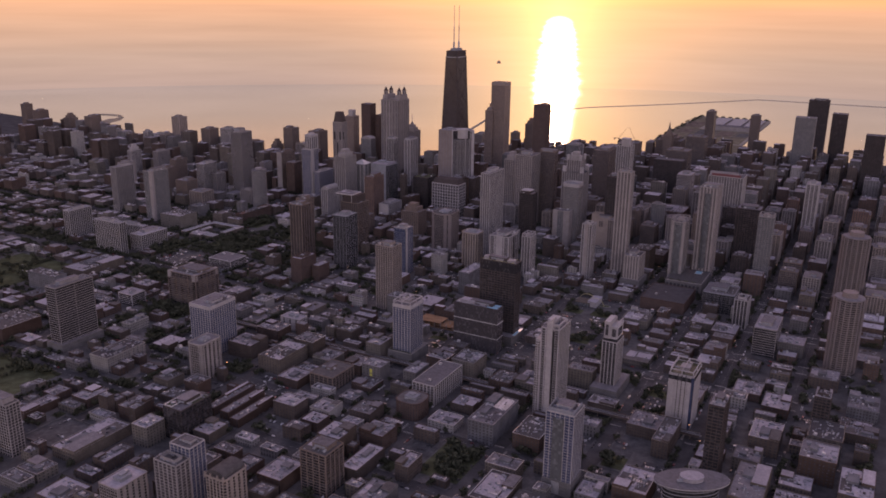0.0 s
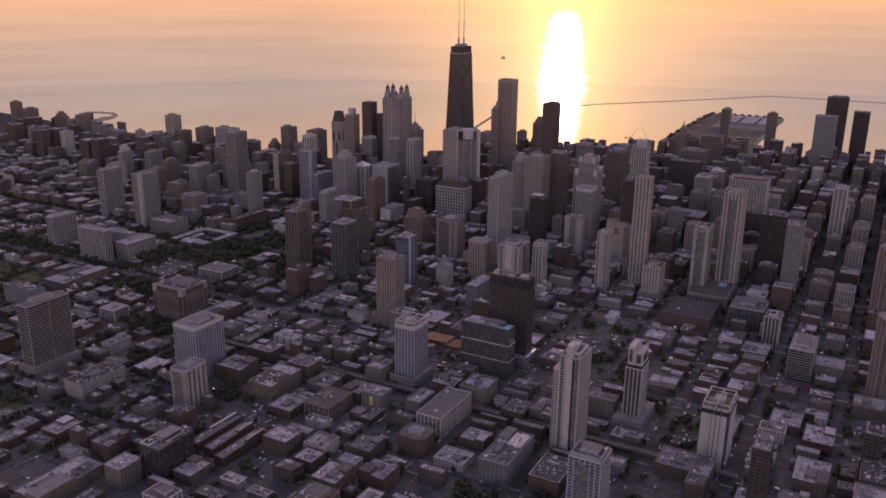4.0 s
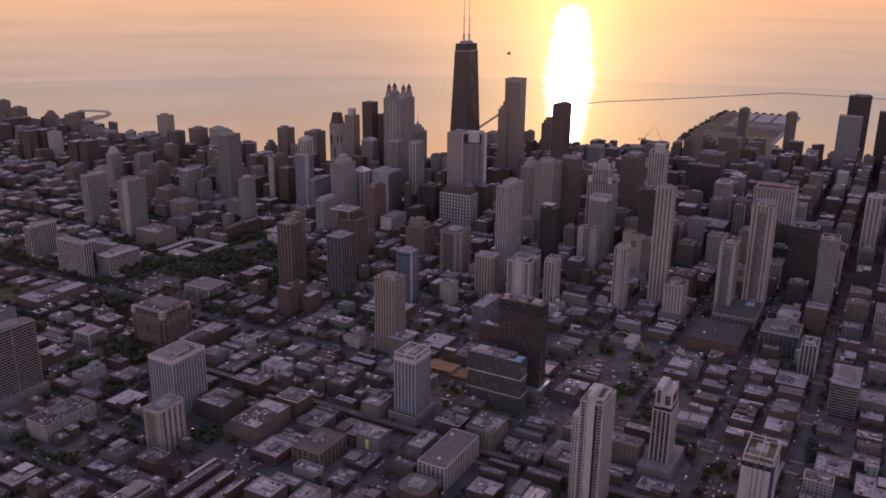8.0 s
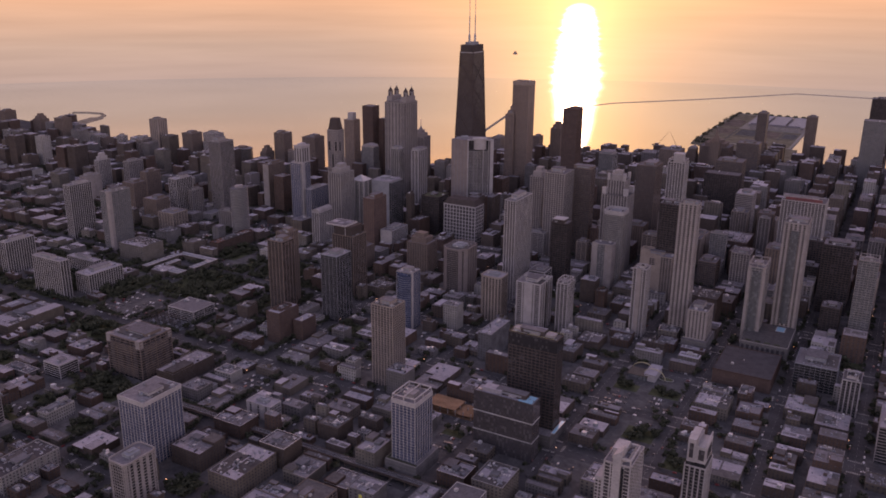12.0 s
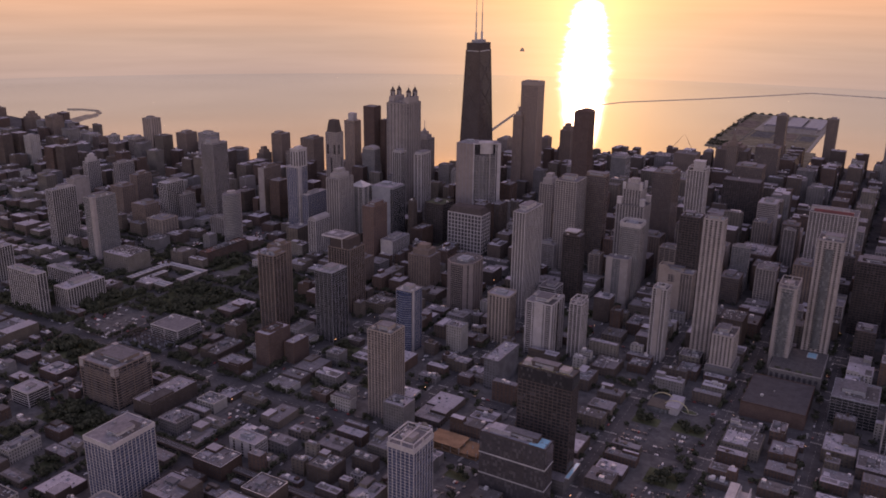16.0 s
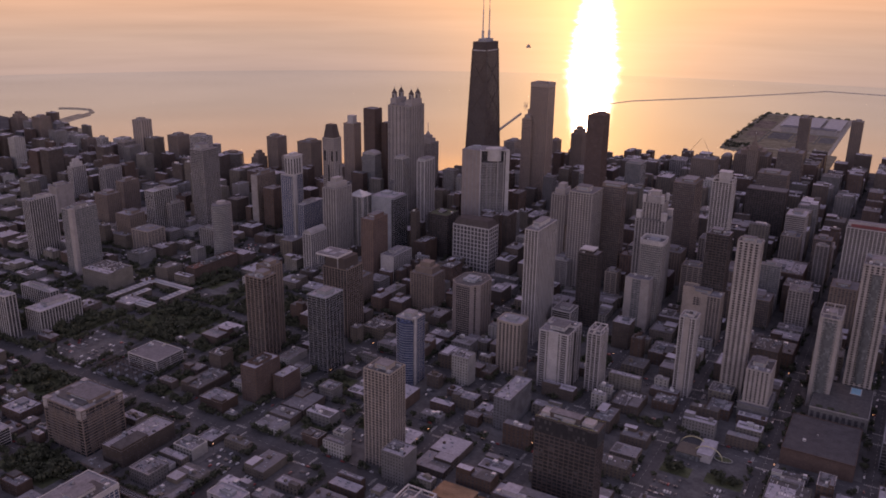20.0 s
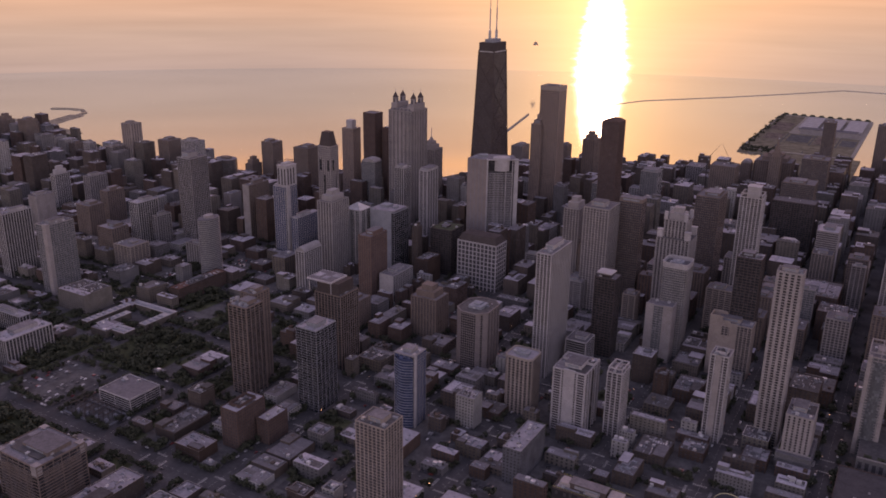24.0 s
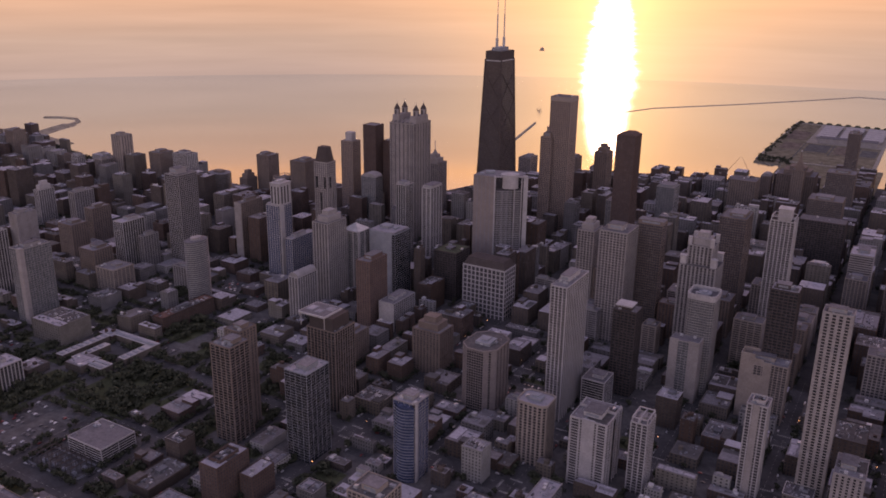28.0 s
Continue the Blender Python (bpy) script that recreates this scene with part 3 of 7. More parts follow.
def lake_material():
    m = bpy.data.materials.new("lake_water")
    m.use_nodes = True
    n, l = m.node_tree.nodes, m.node_tree.links
    n.remove(n["Principled BSDF"])
    gl, df, mix = n.new("ShaderNodeBsdfGlossy"), n.new("ShaderNodeBsdfDiffuse"), n.new("ShaderNodeMixShader")
    gl.inputs["Color"].default_value, gl.inputs["Roughness"].default_value = (0.89, 0.96, 1.0, 1), 0.07
    df.inputs["Color"].default_value = (0.10, 0.10, 0.11, 1)
    # the mirror weakens where the water is seen more from above
    lw, mr = n.new("ShaderNodeLayerWeight"), n.new("ShaderNodeMapRange")
    mr.inputs["From Min"].default_value, mr.inputs["From Max"].default_value = 0.80, 0.90
    mr.inputs["To Min"].default_value, mr.inputs["To Max"].default_value = 0.34, 0.03
    lw.inputs["Blend"].default_value = 0.5
    l.new(lw.outputs["Facing"], mr.inputs["Value"]); l.new(mr.outputs["Result"], mix.inputs["Fac"])
    geo, mp, ns, bp = n.new("ShaderNodeNewGeometry"), n.new("ShaderNodeMapping"), n.new("ShaderNodeTexNoise"), n.new("ShaderNodeBump")
    mp.inputs["Rotation"].default_value = (0, 0, radians(20))
    mp.inputs["Scale"].default_value = (0.004, 0.03, 0.01)
    ns.inputs["Scale"].default_value, ns.inputs["Detail"].default_value = 1.0, 5.0
    bp.inputs["Strength"].default_value, bp.inputs["Distance"].default_value = 0.06, 2.0
    l.new(geo.outputs["Position"], mp.inputs["Vector"]); l.new(mp.outputs["Vector"], ns.inputs["Vector"])
    l.new(ns.outputs["Fac"], bp.inputs["Height"]); l.new(bp.outputs["Normal"], gl.inputs["Normal"])
    l.new(gl.outputs["BSDF"], mix.inputs[1]); l.new(df.outputs["BSDF"], mix.inputs[2])
    l.new(mix.outputs["Shader"], n["Material Output"].inputs["Surface"])
    return m


def distance_material():
    """Far lake and hazy air towards the sunrise, painted as emission: tone by height, warmer and brighter round the
    sun's bearing.
    """
    m = bpy.data.materials.new("painted_sunrise_distance")
    m.use_nodes = True
    n, l = m.node_tree.nodes, m.node_tree.links
    n.remove(n["Principled BSDF"])
    em = n.new("ShaderNodeEmission")

    def math_node(op, a, b=None, c=None):
        k = n.new("ShaderNodeMath")
        k.operation = op
        for i, v in enumerate((a, b, c)):
            if v is None:
                continue
            if isinstance(v, (int, float)):
                k.inputs[i].default_value = v
            else:
                l.new(v, k.inputs[i])
        return k.outputs[0]

    geo, sep = n.new("ShaderNodeNewGeometry"), n.new("ShaderNodeSeparateXYZ")
    l.new(geo.outputs["Position"], sep.inputs[0])
    dx, dy = math_node("SUBTRACT", sep.outputs[0], CENTRE[0]), math_node("SUBTRACT", sep.outputs[1], CENTRE[1])
    bearing = math_node("MULTIPLY", math_node("ARCTAN2", math_node("MULTIPLY", dx, -1.0), dy), 180 / math.pi)
    off = math_node("SUBTRACT", bearing, GLOW_BEARING)
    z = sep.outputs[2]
    # haze and sky tone on the far water, painted by height into the emission
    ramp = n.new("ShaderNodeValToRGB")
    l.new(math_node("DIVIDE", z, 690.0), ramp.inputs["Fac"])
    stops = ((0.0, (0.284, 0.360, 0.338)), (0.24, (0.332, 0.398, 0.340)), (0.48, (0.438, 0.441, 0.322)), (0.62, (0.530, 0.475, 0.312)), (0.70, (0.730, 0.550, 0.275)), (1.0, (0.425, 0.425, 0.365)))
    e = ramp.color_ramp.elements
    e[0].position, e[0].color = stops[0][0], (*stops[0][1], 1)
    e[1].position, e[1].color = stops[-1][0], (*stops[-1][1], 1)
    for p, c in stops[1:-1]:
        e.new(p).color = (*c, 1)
    # streaks of calm and ruffled water
    mp, ns = n.new("ShaderNodeMapping"), n.new("ShaderNodeTexNoise")
    mp.inputs["Scale"].default_value = (0.0012, 0.0012, 0.022)
    ns.inputs["Detail"].default_value = 4.0
    ns.inputs["Scale"].default_value = 1.0
    l.new(geo.outputs["Position"], mp.inputs["Vector"]); l.new(mp.outputs["Vector"], ns.inputs["Vector"])
    streak = math_node("MULTIPLY_ADD", ns.outputs["Fac"], 0.30, 0.85)
    # broad warm sun glow, then the sun's glitter column, both painted as emission
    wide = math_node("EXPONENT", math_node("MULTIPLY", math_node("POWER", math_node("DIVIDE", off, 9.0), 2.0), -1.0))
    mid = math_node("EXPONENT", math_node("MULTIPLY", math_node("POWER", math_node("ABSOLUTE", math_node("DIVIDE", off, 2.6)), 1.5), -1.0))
    # noise breaks up the painted column's edges, like glitter on ruffled water
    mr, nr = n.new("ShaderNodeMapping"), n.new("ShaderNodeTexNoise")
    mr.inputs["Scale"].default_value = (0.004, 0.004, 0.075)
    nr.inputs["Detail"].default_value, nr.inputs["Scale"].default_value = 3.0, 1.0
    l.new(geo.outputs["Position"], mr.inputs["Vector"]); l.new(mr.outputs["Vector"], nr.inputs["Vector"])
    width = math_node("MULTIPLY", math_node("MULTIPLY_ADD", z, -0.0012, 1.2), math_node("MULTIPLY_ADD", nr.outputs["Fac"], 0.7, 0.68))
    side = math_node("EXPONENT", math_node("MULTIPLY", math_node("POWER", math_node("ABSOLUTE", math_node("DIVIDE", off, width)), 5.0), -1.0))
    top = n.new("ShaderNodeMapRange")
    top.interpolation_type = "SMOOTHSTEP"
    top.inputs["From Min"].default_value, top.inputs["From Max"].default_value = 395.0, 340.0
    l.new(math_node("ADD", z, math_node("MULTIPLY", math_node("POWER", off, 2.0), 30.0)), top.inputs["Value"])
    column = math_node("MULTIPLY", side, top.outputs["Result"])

    def tint(colour, amount, factor):
        k = n.new("ShaderNodeVectorMath")
        k.operation = "SCALE"
        k.inputs[0].default_value = colour
        l.new(math_node("MULTIPLY", factor, amount), k.inputs["Scale"])
        return k.outputs[0]

    def add(a, b):
        k = n.new("ShaderNodeVectorMath")
        k.operation = "ADD"
        l.new(a, k.inputs[0]); l.new(b, k.inputs[1])
        return k.outputs[0]

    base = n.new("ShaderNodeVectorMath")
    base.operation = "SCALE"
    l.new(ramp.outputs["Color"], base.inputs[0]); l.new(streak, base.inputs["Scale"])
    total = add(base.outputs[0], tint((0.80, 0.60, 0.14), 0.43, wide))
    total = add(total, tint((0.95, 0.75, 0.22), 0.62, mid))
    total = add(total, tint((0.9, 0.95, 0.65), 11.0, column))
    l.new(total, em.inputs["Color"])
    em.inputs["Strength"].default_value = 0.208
    l.new(em.outputs["Emission"], n["Material Output"].inputs["Surface"])
    return m


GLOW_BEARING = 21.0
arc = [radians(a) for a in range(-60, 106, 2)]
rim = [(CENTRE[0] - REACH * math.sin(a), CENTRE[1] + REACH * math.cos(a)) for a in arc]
# glowing sheet: haze, sun glow and lake glitter are painted into its emission
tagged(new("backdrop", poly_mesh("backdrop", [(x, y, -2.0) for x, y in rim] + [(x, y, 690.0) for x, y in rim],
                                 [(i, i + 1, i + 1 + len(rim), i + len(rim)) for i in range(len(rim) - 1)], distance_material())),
       "glowing backdrop painted with hazy orange sunrise and sun glitter over the lake", "backdrop", kind="structure")
tagged(new("water", poly_mesh("water", [(-6000, 1300, -1.5), (4500, 1300, -1.5), (4500, 6000, -1.5), (-6000, 6000, -1.5)], [(0, 1, 2, 3)], lake_material())),
       "calm lake water reflecting the orange sunrise", "lake", kind="structure")
xs = list(range(-4200, 3001, 40))
gv = [(x, -4200.0, 0.0) for x in xs] + [(x, shore(x), 0.0) for x in xs] + [(x, shore(x) + 3, -3.0) for x in xs]
k = len(xs)
tagged(new("ground", poly_mesh("ground", gv, [(i, i + 1, i + 1 + k, i + k) for i in range(k - 1)] + [(i + k, i + k + 1, i + 1 + 2 * k, i + 2 * k) for i in range(k - 1)], MAT["asphalt"])),
       "dark asphalt city ground and streets", "ground", kind="structure")

# streets: middles of those running east (by x) and north (by y)
EAST_W = [500, 400, 300, 200, 114, 28, -70, -171, -252, -337, -430, -520, -612, -705, -800, -895, -990, -1085, -1180, -1275, -1370, -1465, -1560, -1655, -1750, -1845, -1940, -2035, -2130, -2225, -2320]
EAST_E = [500, 400, 300, 200, 114, 28, -70, -171, -275, -382, -478, -575, -655, -735, -830, -925, -1020, -1115, -1210, -1305, -1400, -1495, -1590, -1685, -1780, -1875, -1970, -2065, -2160, -2255]
NORTH = [-360, -240, -115, 10, 130, 248, 350, 485, 628, 745, 862, 975, 1090, 1210, 1320, 1430, 1535, 1640, 1760, 1880, 2000, 2120, 2240, 2340]
WIDE = {-575, 628, 862, 1535}


def in_view(x, y, m=90):
    """Inside the stretch of city that the flight looks over."""
    ax, ay = x - 264, y + 388
    u, v = ax * 0.8776 + ay * 0.4794, -ax * 0.4794 + ay * 0.8776
    return v > 520 and abs(u) < 0.56 * v + m


GREEN = [(-1160, -1010, 420, 560), (-790, -640, 150, 245), (-905, -805, 748, 860), (-890, -770, 570, 615), (-124, -76, 272, 342), (-735, -655, 455, 500), (-1045, -1010, 640, 740), (-975, -930, 690, 790), (-980, -900, 925, 1000)]
BLOCKS = []
for y0, y1 in zip(NORTH, NORTH[1:]):
    cols = EAST_W if y1 <= 628 else EAST_E
    for x1, x0 in zip(cols, cols[1:]):
        half = lambda s: 14 if s in WIDE else 9
        b = (x0 + half(x0), x1 - half(x1), y0 + half(y0), y1 - half(y1))
        if b[3] < min(shore(b[0]), shore(b[1])) - 25 and in_view((x0 + x1) / 2, (y0 + y1) / 2, 160):
            BLOCKS.append(b)
for b in BLOCKS:
    green = any(b[0] < g[1] and b[1] > g[0] and b[2] < g[3] and b[3] > g[2] for g in GREEN)
    ob = new("pavement", mesh_of("pavement", [(b[0], b[1], b[2], b[3], 0.0, 0.15)], MAT["pave"]))
    tagged(ob, "raised concrete city block with kerbs", "pavement", kind="structure")
for g in GREEN:
    tagged(new("lawn", mesh_of("lawn", [(*g, 0.0, 0.22)], MAT["grass"])), "dark green park lawn", "lawn", kind="structure")
TAKEN.extend(GREEN)
# lane lines and crossings
lines = []
for x in EAST_E[3:16]:
    for y in range(560, 1250, 9):
        if in_view(x, y, 0):
            lines.append((x - 0.12, x + 0.12, y, y + 4, 0.0, 0.02))
for y in NORTH[4:13]:
    for x in range(-900, 200, 9):
        if in_view(x, y, 0):
            lines.append((x, x + 4, y - 0.12, y + 0.12, 0.0, 0.02))
for x in EAST_E[3:13]:
    for y in NORTH[6:13]:
        for i in range(7):
            lines += [(x - 7 + 2 * i, x - 6 + 2 * i, y + s * 12 - 1.4, y + s * 12 + 1.4, 0.0, 0.02) for s in (-1, 1)]
            lines += [(x + s * 12 - 1.4, x + s * 12 + 1.4, y - 7 + 2 * i, y - 6 + 2 * i, 0.0, 0.02) for s in (-1, 1)]
tagged(new("road_marking", mesh_of("road_marking", lines, MAT["paint"])), "worn pale lane lines and crossings on asphalt", "road marking", kind="stuff")

# ---- shoreline works ----
plant = tagged(new("filtration_plant"), "low flat lakefront filtration plant with lawns and pale roofs", "waterworks")
plant.location = (-350, 2940, 0)
part("platform", mesh_of("platform", [(-145, 150, -340, 350, -3, 2.5)], MAT["stone"]), plant)
part("lawn", mesh_of("lawn", [(-138, 142, -330, -20, 2.5, 2.8), (-138, -62, -20, 338, 2.5, 2.8)], MAT["dry"]), plant, "dull dark lawn")
for x in (-60, 20, 90):
    part("path", mesh_of("path", [(x - 2, x + 2, -325, -30, 2.8, 2.86)], MAT["pave"]), plant, "pale straight path")
part("path", mesh_of("path", [(-130, 138, -180, -175, 2.8, 2.9)], MAT["pave"]), plant, "pale straight path")
for bx in (-45, 20, 85):
    hall = part("basin_hall", mesh_of("basin_hall", [(bx, bx + 52, 60, 300, 2.5, 10)], MAT["lime"]), plant)
    part("hall_roof", mesh_of("hall_roof", [(bx - 1, bx + 53, 59, 301, 10, 10.6)], MAT["white"]), hall, "white flat roof")
    for k in range(6):
        part("roof_seam", mesh_of("roof_seam", [(bx, bx + 52, 70 + 40 * k, 72 + 40 * k, 10.6, 11.2)], MAT["conc"]), hall)
part("head_house", mesh_of("head_house", [(-30, 130, -10, 30, 2.5, 18)], MAT["lime"]), plant)
part("head_roof", mesh_of("head_roof", [(-31, 131, -11, 31, 18, 18.6)], MAT["roof_grey"]), plant)
for x0, x1, y0, y1, m in ((-118, -66, -150, -40, "mud"), (-50, 12, -160, -40, "pave"), (28, 82, -165, -45, "mud"), (96, 138, -160, -60, "pave"), (-128, -70, 20, 180, "mud"), (-50, 130, -300, -200, "dry")):
    part("paved_field", mesh_of("paved_field", [(x0, x1, y0, y1, 2.8, 2.95)], MAT[m]), plant, "worn brownish paved field")
for i in range(10):
    part("fountain_basin", prism("fountain_basin", oval(34, 26, 12), -3, 3.0, MAT["stone"]), plant, at=(-130 + 29 * i, 360, 0))
    part("grove", prism("grove", oval(24, 16, 9), 3.0, 9.0, MAT["leaf"], oval(12, 7, 9)), plant, "dark rounded grove on a basin island", at=(-130 + 29 * i, 360, 0))
TAKEN.append((-500, -190, 2580, 3320))
park = tagged(new("lakefront_park", mesh_of("lakefront_park", [(-492, -400, 2560, 2640, -3, 1.5), (-420, -180, 2330, 2600, -3, 1.2)], MAT["dry"])),
              "grassy lakefront park beside the filtration plant", "park")


def causeway(name, pts, half, z, material, label, category):
    v, f = [], []
    for i, (x, y) in enumerate(pts):
        a, b = pts[max(0, i - 1)], pts[min(len(pts) - 1, i + 1)]
        t = Vector((b[0] - a[0], b[1] - a[1])).normalized() * half
        v += [(x - t.y * 1.3, y + t.x * 1.3, -2.5), (x - t.y, y + t.x, z), (x + t.y, y - t.x, z), (x + t.y * 1.3, y - t.x * 1.3, -2.5)]
    for i in range(len(pts) - 1):
        f += [(4 * i + j, 4 * i + j + 1, 4 * i + j + 5, 4 * i + j + 4) for j in range(3)]
    f += [(0, 1, 2, 3), tuple(4 * (len(pts) - 1) + j for j in (3, 2, 1, 0))]
    return tagged(new(name, poly_mesh(name, v, f, MAT[material])), label, category)


causeway("breakwater", [(-1104, 3104), (-1010, 3346), (-760, 3640), (-560, 3900), (-381, 4150), (-100, 4160), (250, 4165), (700, 4100)], 0.4, 0.5, "stone",
         "long thin stone breakwater far out in the lake", "breakwater")
causeway("jetty", [(-1130, 2330), (-1166, 2470), (-1243, 2790)], 2.2, 1.8, "stone", "narrow concrete jetty reaching into the lake", "jetty")
causeway("beach_hook", [(-2390, 1700), (-2430, 1790), (-2455, 1880), (-2490, 1955), (-2545, 1985), (-2610, 1975), (-2655, 1945)], 5.5, 1.6, "sand",
         "curved sandy beach spit hooking into the lake", "beach")
causeway("beach", [(-2560, 1735), (-2450, 1722), (-2350, 1712), (-2200, 1690)], 26.0, 0.8, "sand", "pale sandy lakeside beach", "beach")
causeway("beach_spit", [(-2330, 1690), (-2400, 1745), (-2440, 1830), (-2468, 1905)], 22.0, 1.2, "sand", "broad sandy root of a beach spit", "beach")
# an intake station standing far out
crib = tagged(new("water_intake_crib"), "round stone water intake station out in the lake", "crib")
crib.location = (CENTRE[0] - 4700 * math.sin(radians(24.9)), CENTRE[1] + 4700 * math.cos(radians(24.9)), 136)
part("base", prism("base", oval(24, 24), 0, 5, MAT["stone"]), crib)
part("house", prism("house", oval(16, 16), 5, 14, MAT["tan"]), crib)
part("light", mesh_of("light", [(-1, 1, -1, 1, 14, 19)], MAT["white"]), crib)


# ---- landmark towers ----
def frustum_braced():
    """Tapered dark steel tower with cross braces and two masts."""
    root = tagged(new("skyscraper"), "tall tapering black steel skyscraper with cross braces and twin masts", "skyscraper")
    root.location = (-774.7, 1584.4, 0)
    h, bw, bd, tw, td = 344.0, 50.3, 80.8, 30.5, 48.8
    TAKEN.append((-800, -749.5, 1544, 1625))

    def half(z):
        k = z / h
        return (bw + (tw - bw) * k) / 2, (bd + (td - bd) * k) / 2

    part("window_glass", prism("window_glass", [(-bw / 2, -bd / 2), (bw / 2, -bd / 2), (bw / 2, bd / 2), (-bw / 2, bd / 2)], 0, h - 12, MAT["glass"],
                               [(-half(h - 12)[0], -half(h - 12)[1]), (half(h - 12)[0], -half(h - 12)[1]), (half(h - 12)[0], half(h - 12)[1]), (-half(h - 12)[0], half(h - 12)[1])]), root)
    for i in range(1, 97):
        z = i * 3.44
        a, b = half(z)
        part("floor_band", mesh_of("floor_band", [(-a - .12, a + .12, -b - .12, b + .12, z - 2.3, z)], MAT["steel"]), root)
    a, b = half(h - 12)
    part("crown", mesh_of("crown", [(-a - .2, a + .2, -b - .2, b + .2, h - 14, h)], MAT["steel"]), root, "black louvred top storeys")
    part("light_band", mesh_of("light_band", [(-a - .3, a + .3, -b - .3, b + .3, h - 17, h - 15)], MAT["metal"]), root, "pale band below the crown")
    part("roof", mesh_of("roof", [(-a + 1, a - 1, -b + 1, b - 1, h, h + 0.5)], MAT["roof_dark"]), root)
    part("penthouse", mesh_of("penthouse", [(-8, 8, -17, 17, h, h + 6)], MAT["slate"]), root)

    def strut(p, q, t):
        p, q = Vector(p), Vector(q)
        v = q - p
        m = v.to_track_quat("Z", "Y").to_matrix()
        c = [m @ Vector((sx * t, sy * t, 0)) for sx, sy in ((-1, -1), (1, -1), (1, 1), (-1, 1))]
        vs = [tuple(p + k) for k in c] + [tuple(q + k) for k in c]
        part("brace", poly_mesh("brace", vs, [(3, 2, 1, 0), (4, 5, 6, 7), (0, 1, 5, 4), (1, 2, 6, 5), (2, 3, 7, 6), (3, 0, 4, 7)], MAT["steel"]), root)

    zs = [8, 76, 140, 200, 256, 308]
    for z0, z1 in zip(zs, zs[1:]):
        (a0, b0), (a1, b1) = half(z0), half(z1)
        for s in (-1, 1):
            strut((-a0, s * (b0 + .3), z0), (a1, s * (b1 + .3), z1), 0.5)
            strut((a0, s * (b0 + .3), z0), (-a1, s * (b1 + .3), z1), 0.5)
            strut((s * (a0 + .3), -b0, z0), (s * (a1 + .3), b1, z1), 0.5)
            strut((s * (a0 + .3), b0, z0), (s * (a1 + .3), -b1, z1), 0.5)
    for s in (-1, 1):
        for q in (-1, 1):
            strut((s * half(0)[0], q * half(0)[1], 0), (s * half(330)[0], q * half(330)[1], 330), 1.1)
    for y in (-13.5, 13.5):
        mast = part("mast", prism("mast", oval(5, 5, 10), h + 6, h + 22, MAT["metal"]), root, "white broadcast mast", at=(0, y, 0))
        part("mast_shaft", prism("mast_shaft", oval(2.4, 2.4, 8), h + 22, h + 62, MAT["metal"]), mast)
        part("mast_tip", prism("mast_tip", oval(1.3, 1.3, 8), h + 62, h + 113, MAT["metal"]), mast)


frustum_braced()



def lantern_tower(x0, x1, y0, y1, h):
    root = tower(x0, x1, y0, y1, h, "lime_grid", "tall limestone tower with four pointed lantern turrets", "hotel_tower", pent=(0.3, 0.3, 6))
    w, d = x1 - x0, y1 - y0
    for sx in (-1, 1):
        part("shoulder", mesh_of("shoulder", [(sx * 18.5 - 6.5, sx * 18.5 + 6.5, -20, 20, h, h + 13)], MAT["lime"]), root)
        for sy in (-1, 1):
            t = part("turret", prism("turret", oval(11, 11, 8, .39), h + 13, h + 23, MAT["lime"]), root, at=(sx * 20, sy * 12.5, 0))
            part("turret_window", mesh_of("turret_window", [(-1.6, 1.6, -5.3, 5.3, h + 14, h + 21), (-5.3, 5.3, -1.6, 1.6, h + 14, h + 21)], MAT["glass"]), t)
            part("turret_roof", prism("turret_roof", oval(12, 12, 8, .39), h + 23, h + 33, MAT["steel"], oval(.8, .8, 8, .39)), t, "dark pointed roof")
            part("finial", prism("finial", oval(.8, .8, 6), h + 33, h + 38, MAT["metal"]), t)
    for y in [-d / 2 + d * i / 6 for i in range(1, 6)]:
        part("rib", mesh_of("rib", [(-w / 2 - 1.0, w / 2 + 1.0, y - 1.1, y + 1.1, 0, h + 4)], MAT["lime"]), root)
    for x in [-w / 2 + w * i / 6 for i in range(1, 6)]:
        part("rib", mesh_of("rib", [(x - 1.1, x + 1.1, -d / 2 - 1.0, d / 2 + 1.0, 0, h + 4)], MAT["lime"]), root)


def spire_tower(x0, x1, y0, y1, h, top, wall, label, mast):
    root = tower(x0, x1, y0, y1, h, wall, label, "office_tower", pent=None, crown="step")
    w = x1 - x0
    part("spire", prism("spire", oval(w * .4, w * .4, 8), h + 14, top, MAT[STYLE[wall][0]], oval(w * .08, w * .08, 8)), root)
    part("mast", prism("mast", oval(1.6, 1.6, 6), top - 1, top + mast, MAT["metal"]), root)


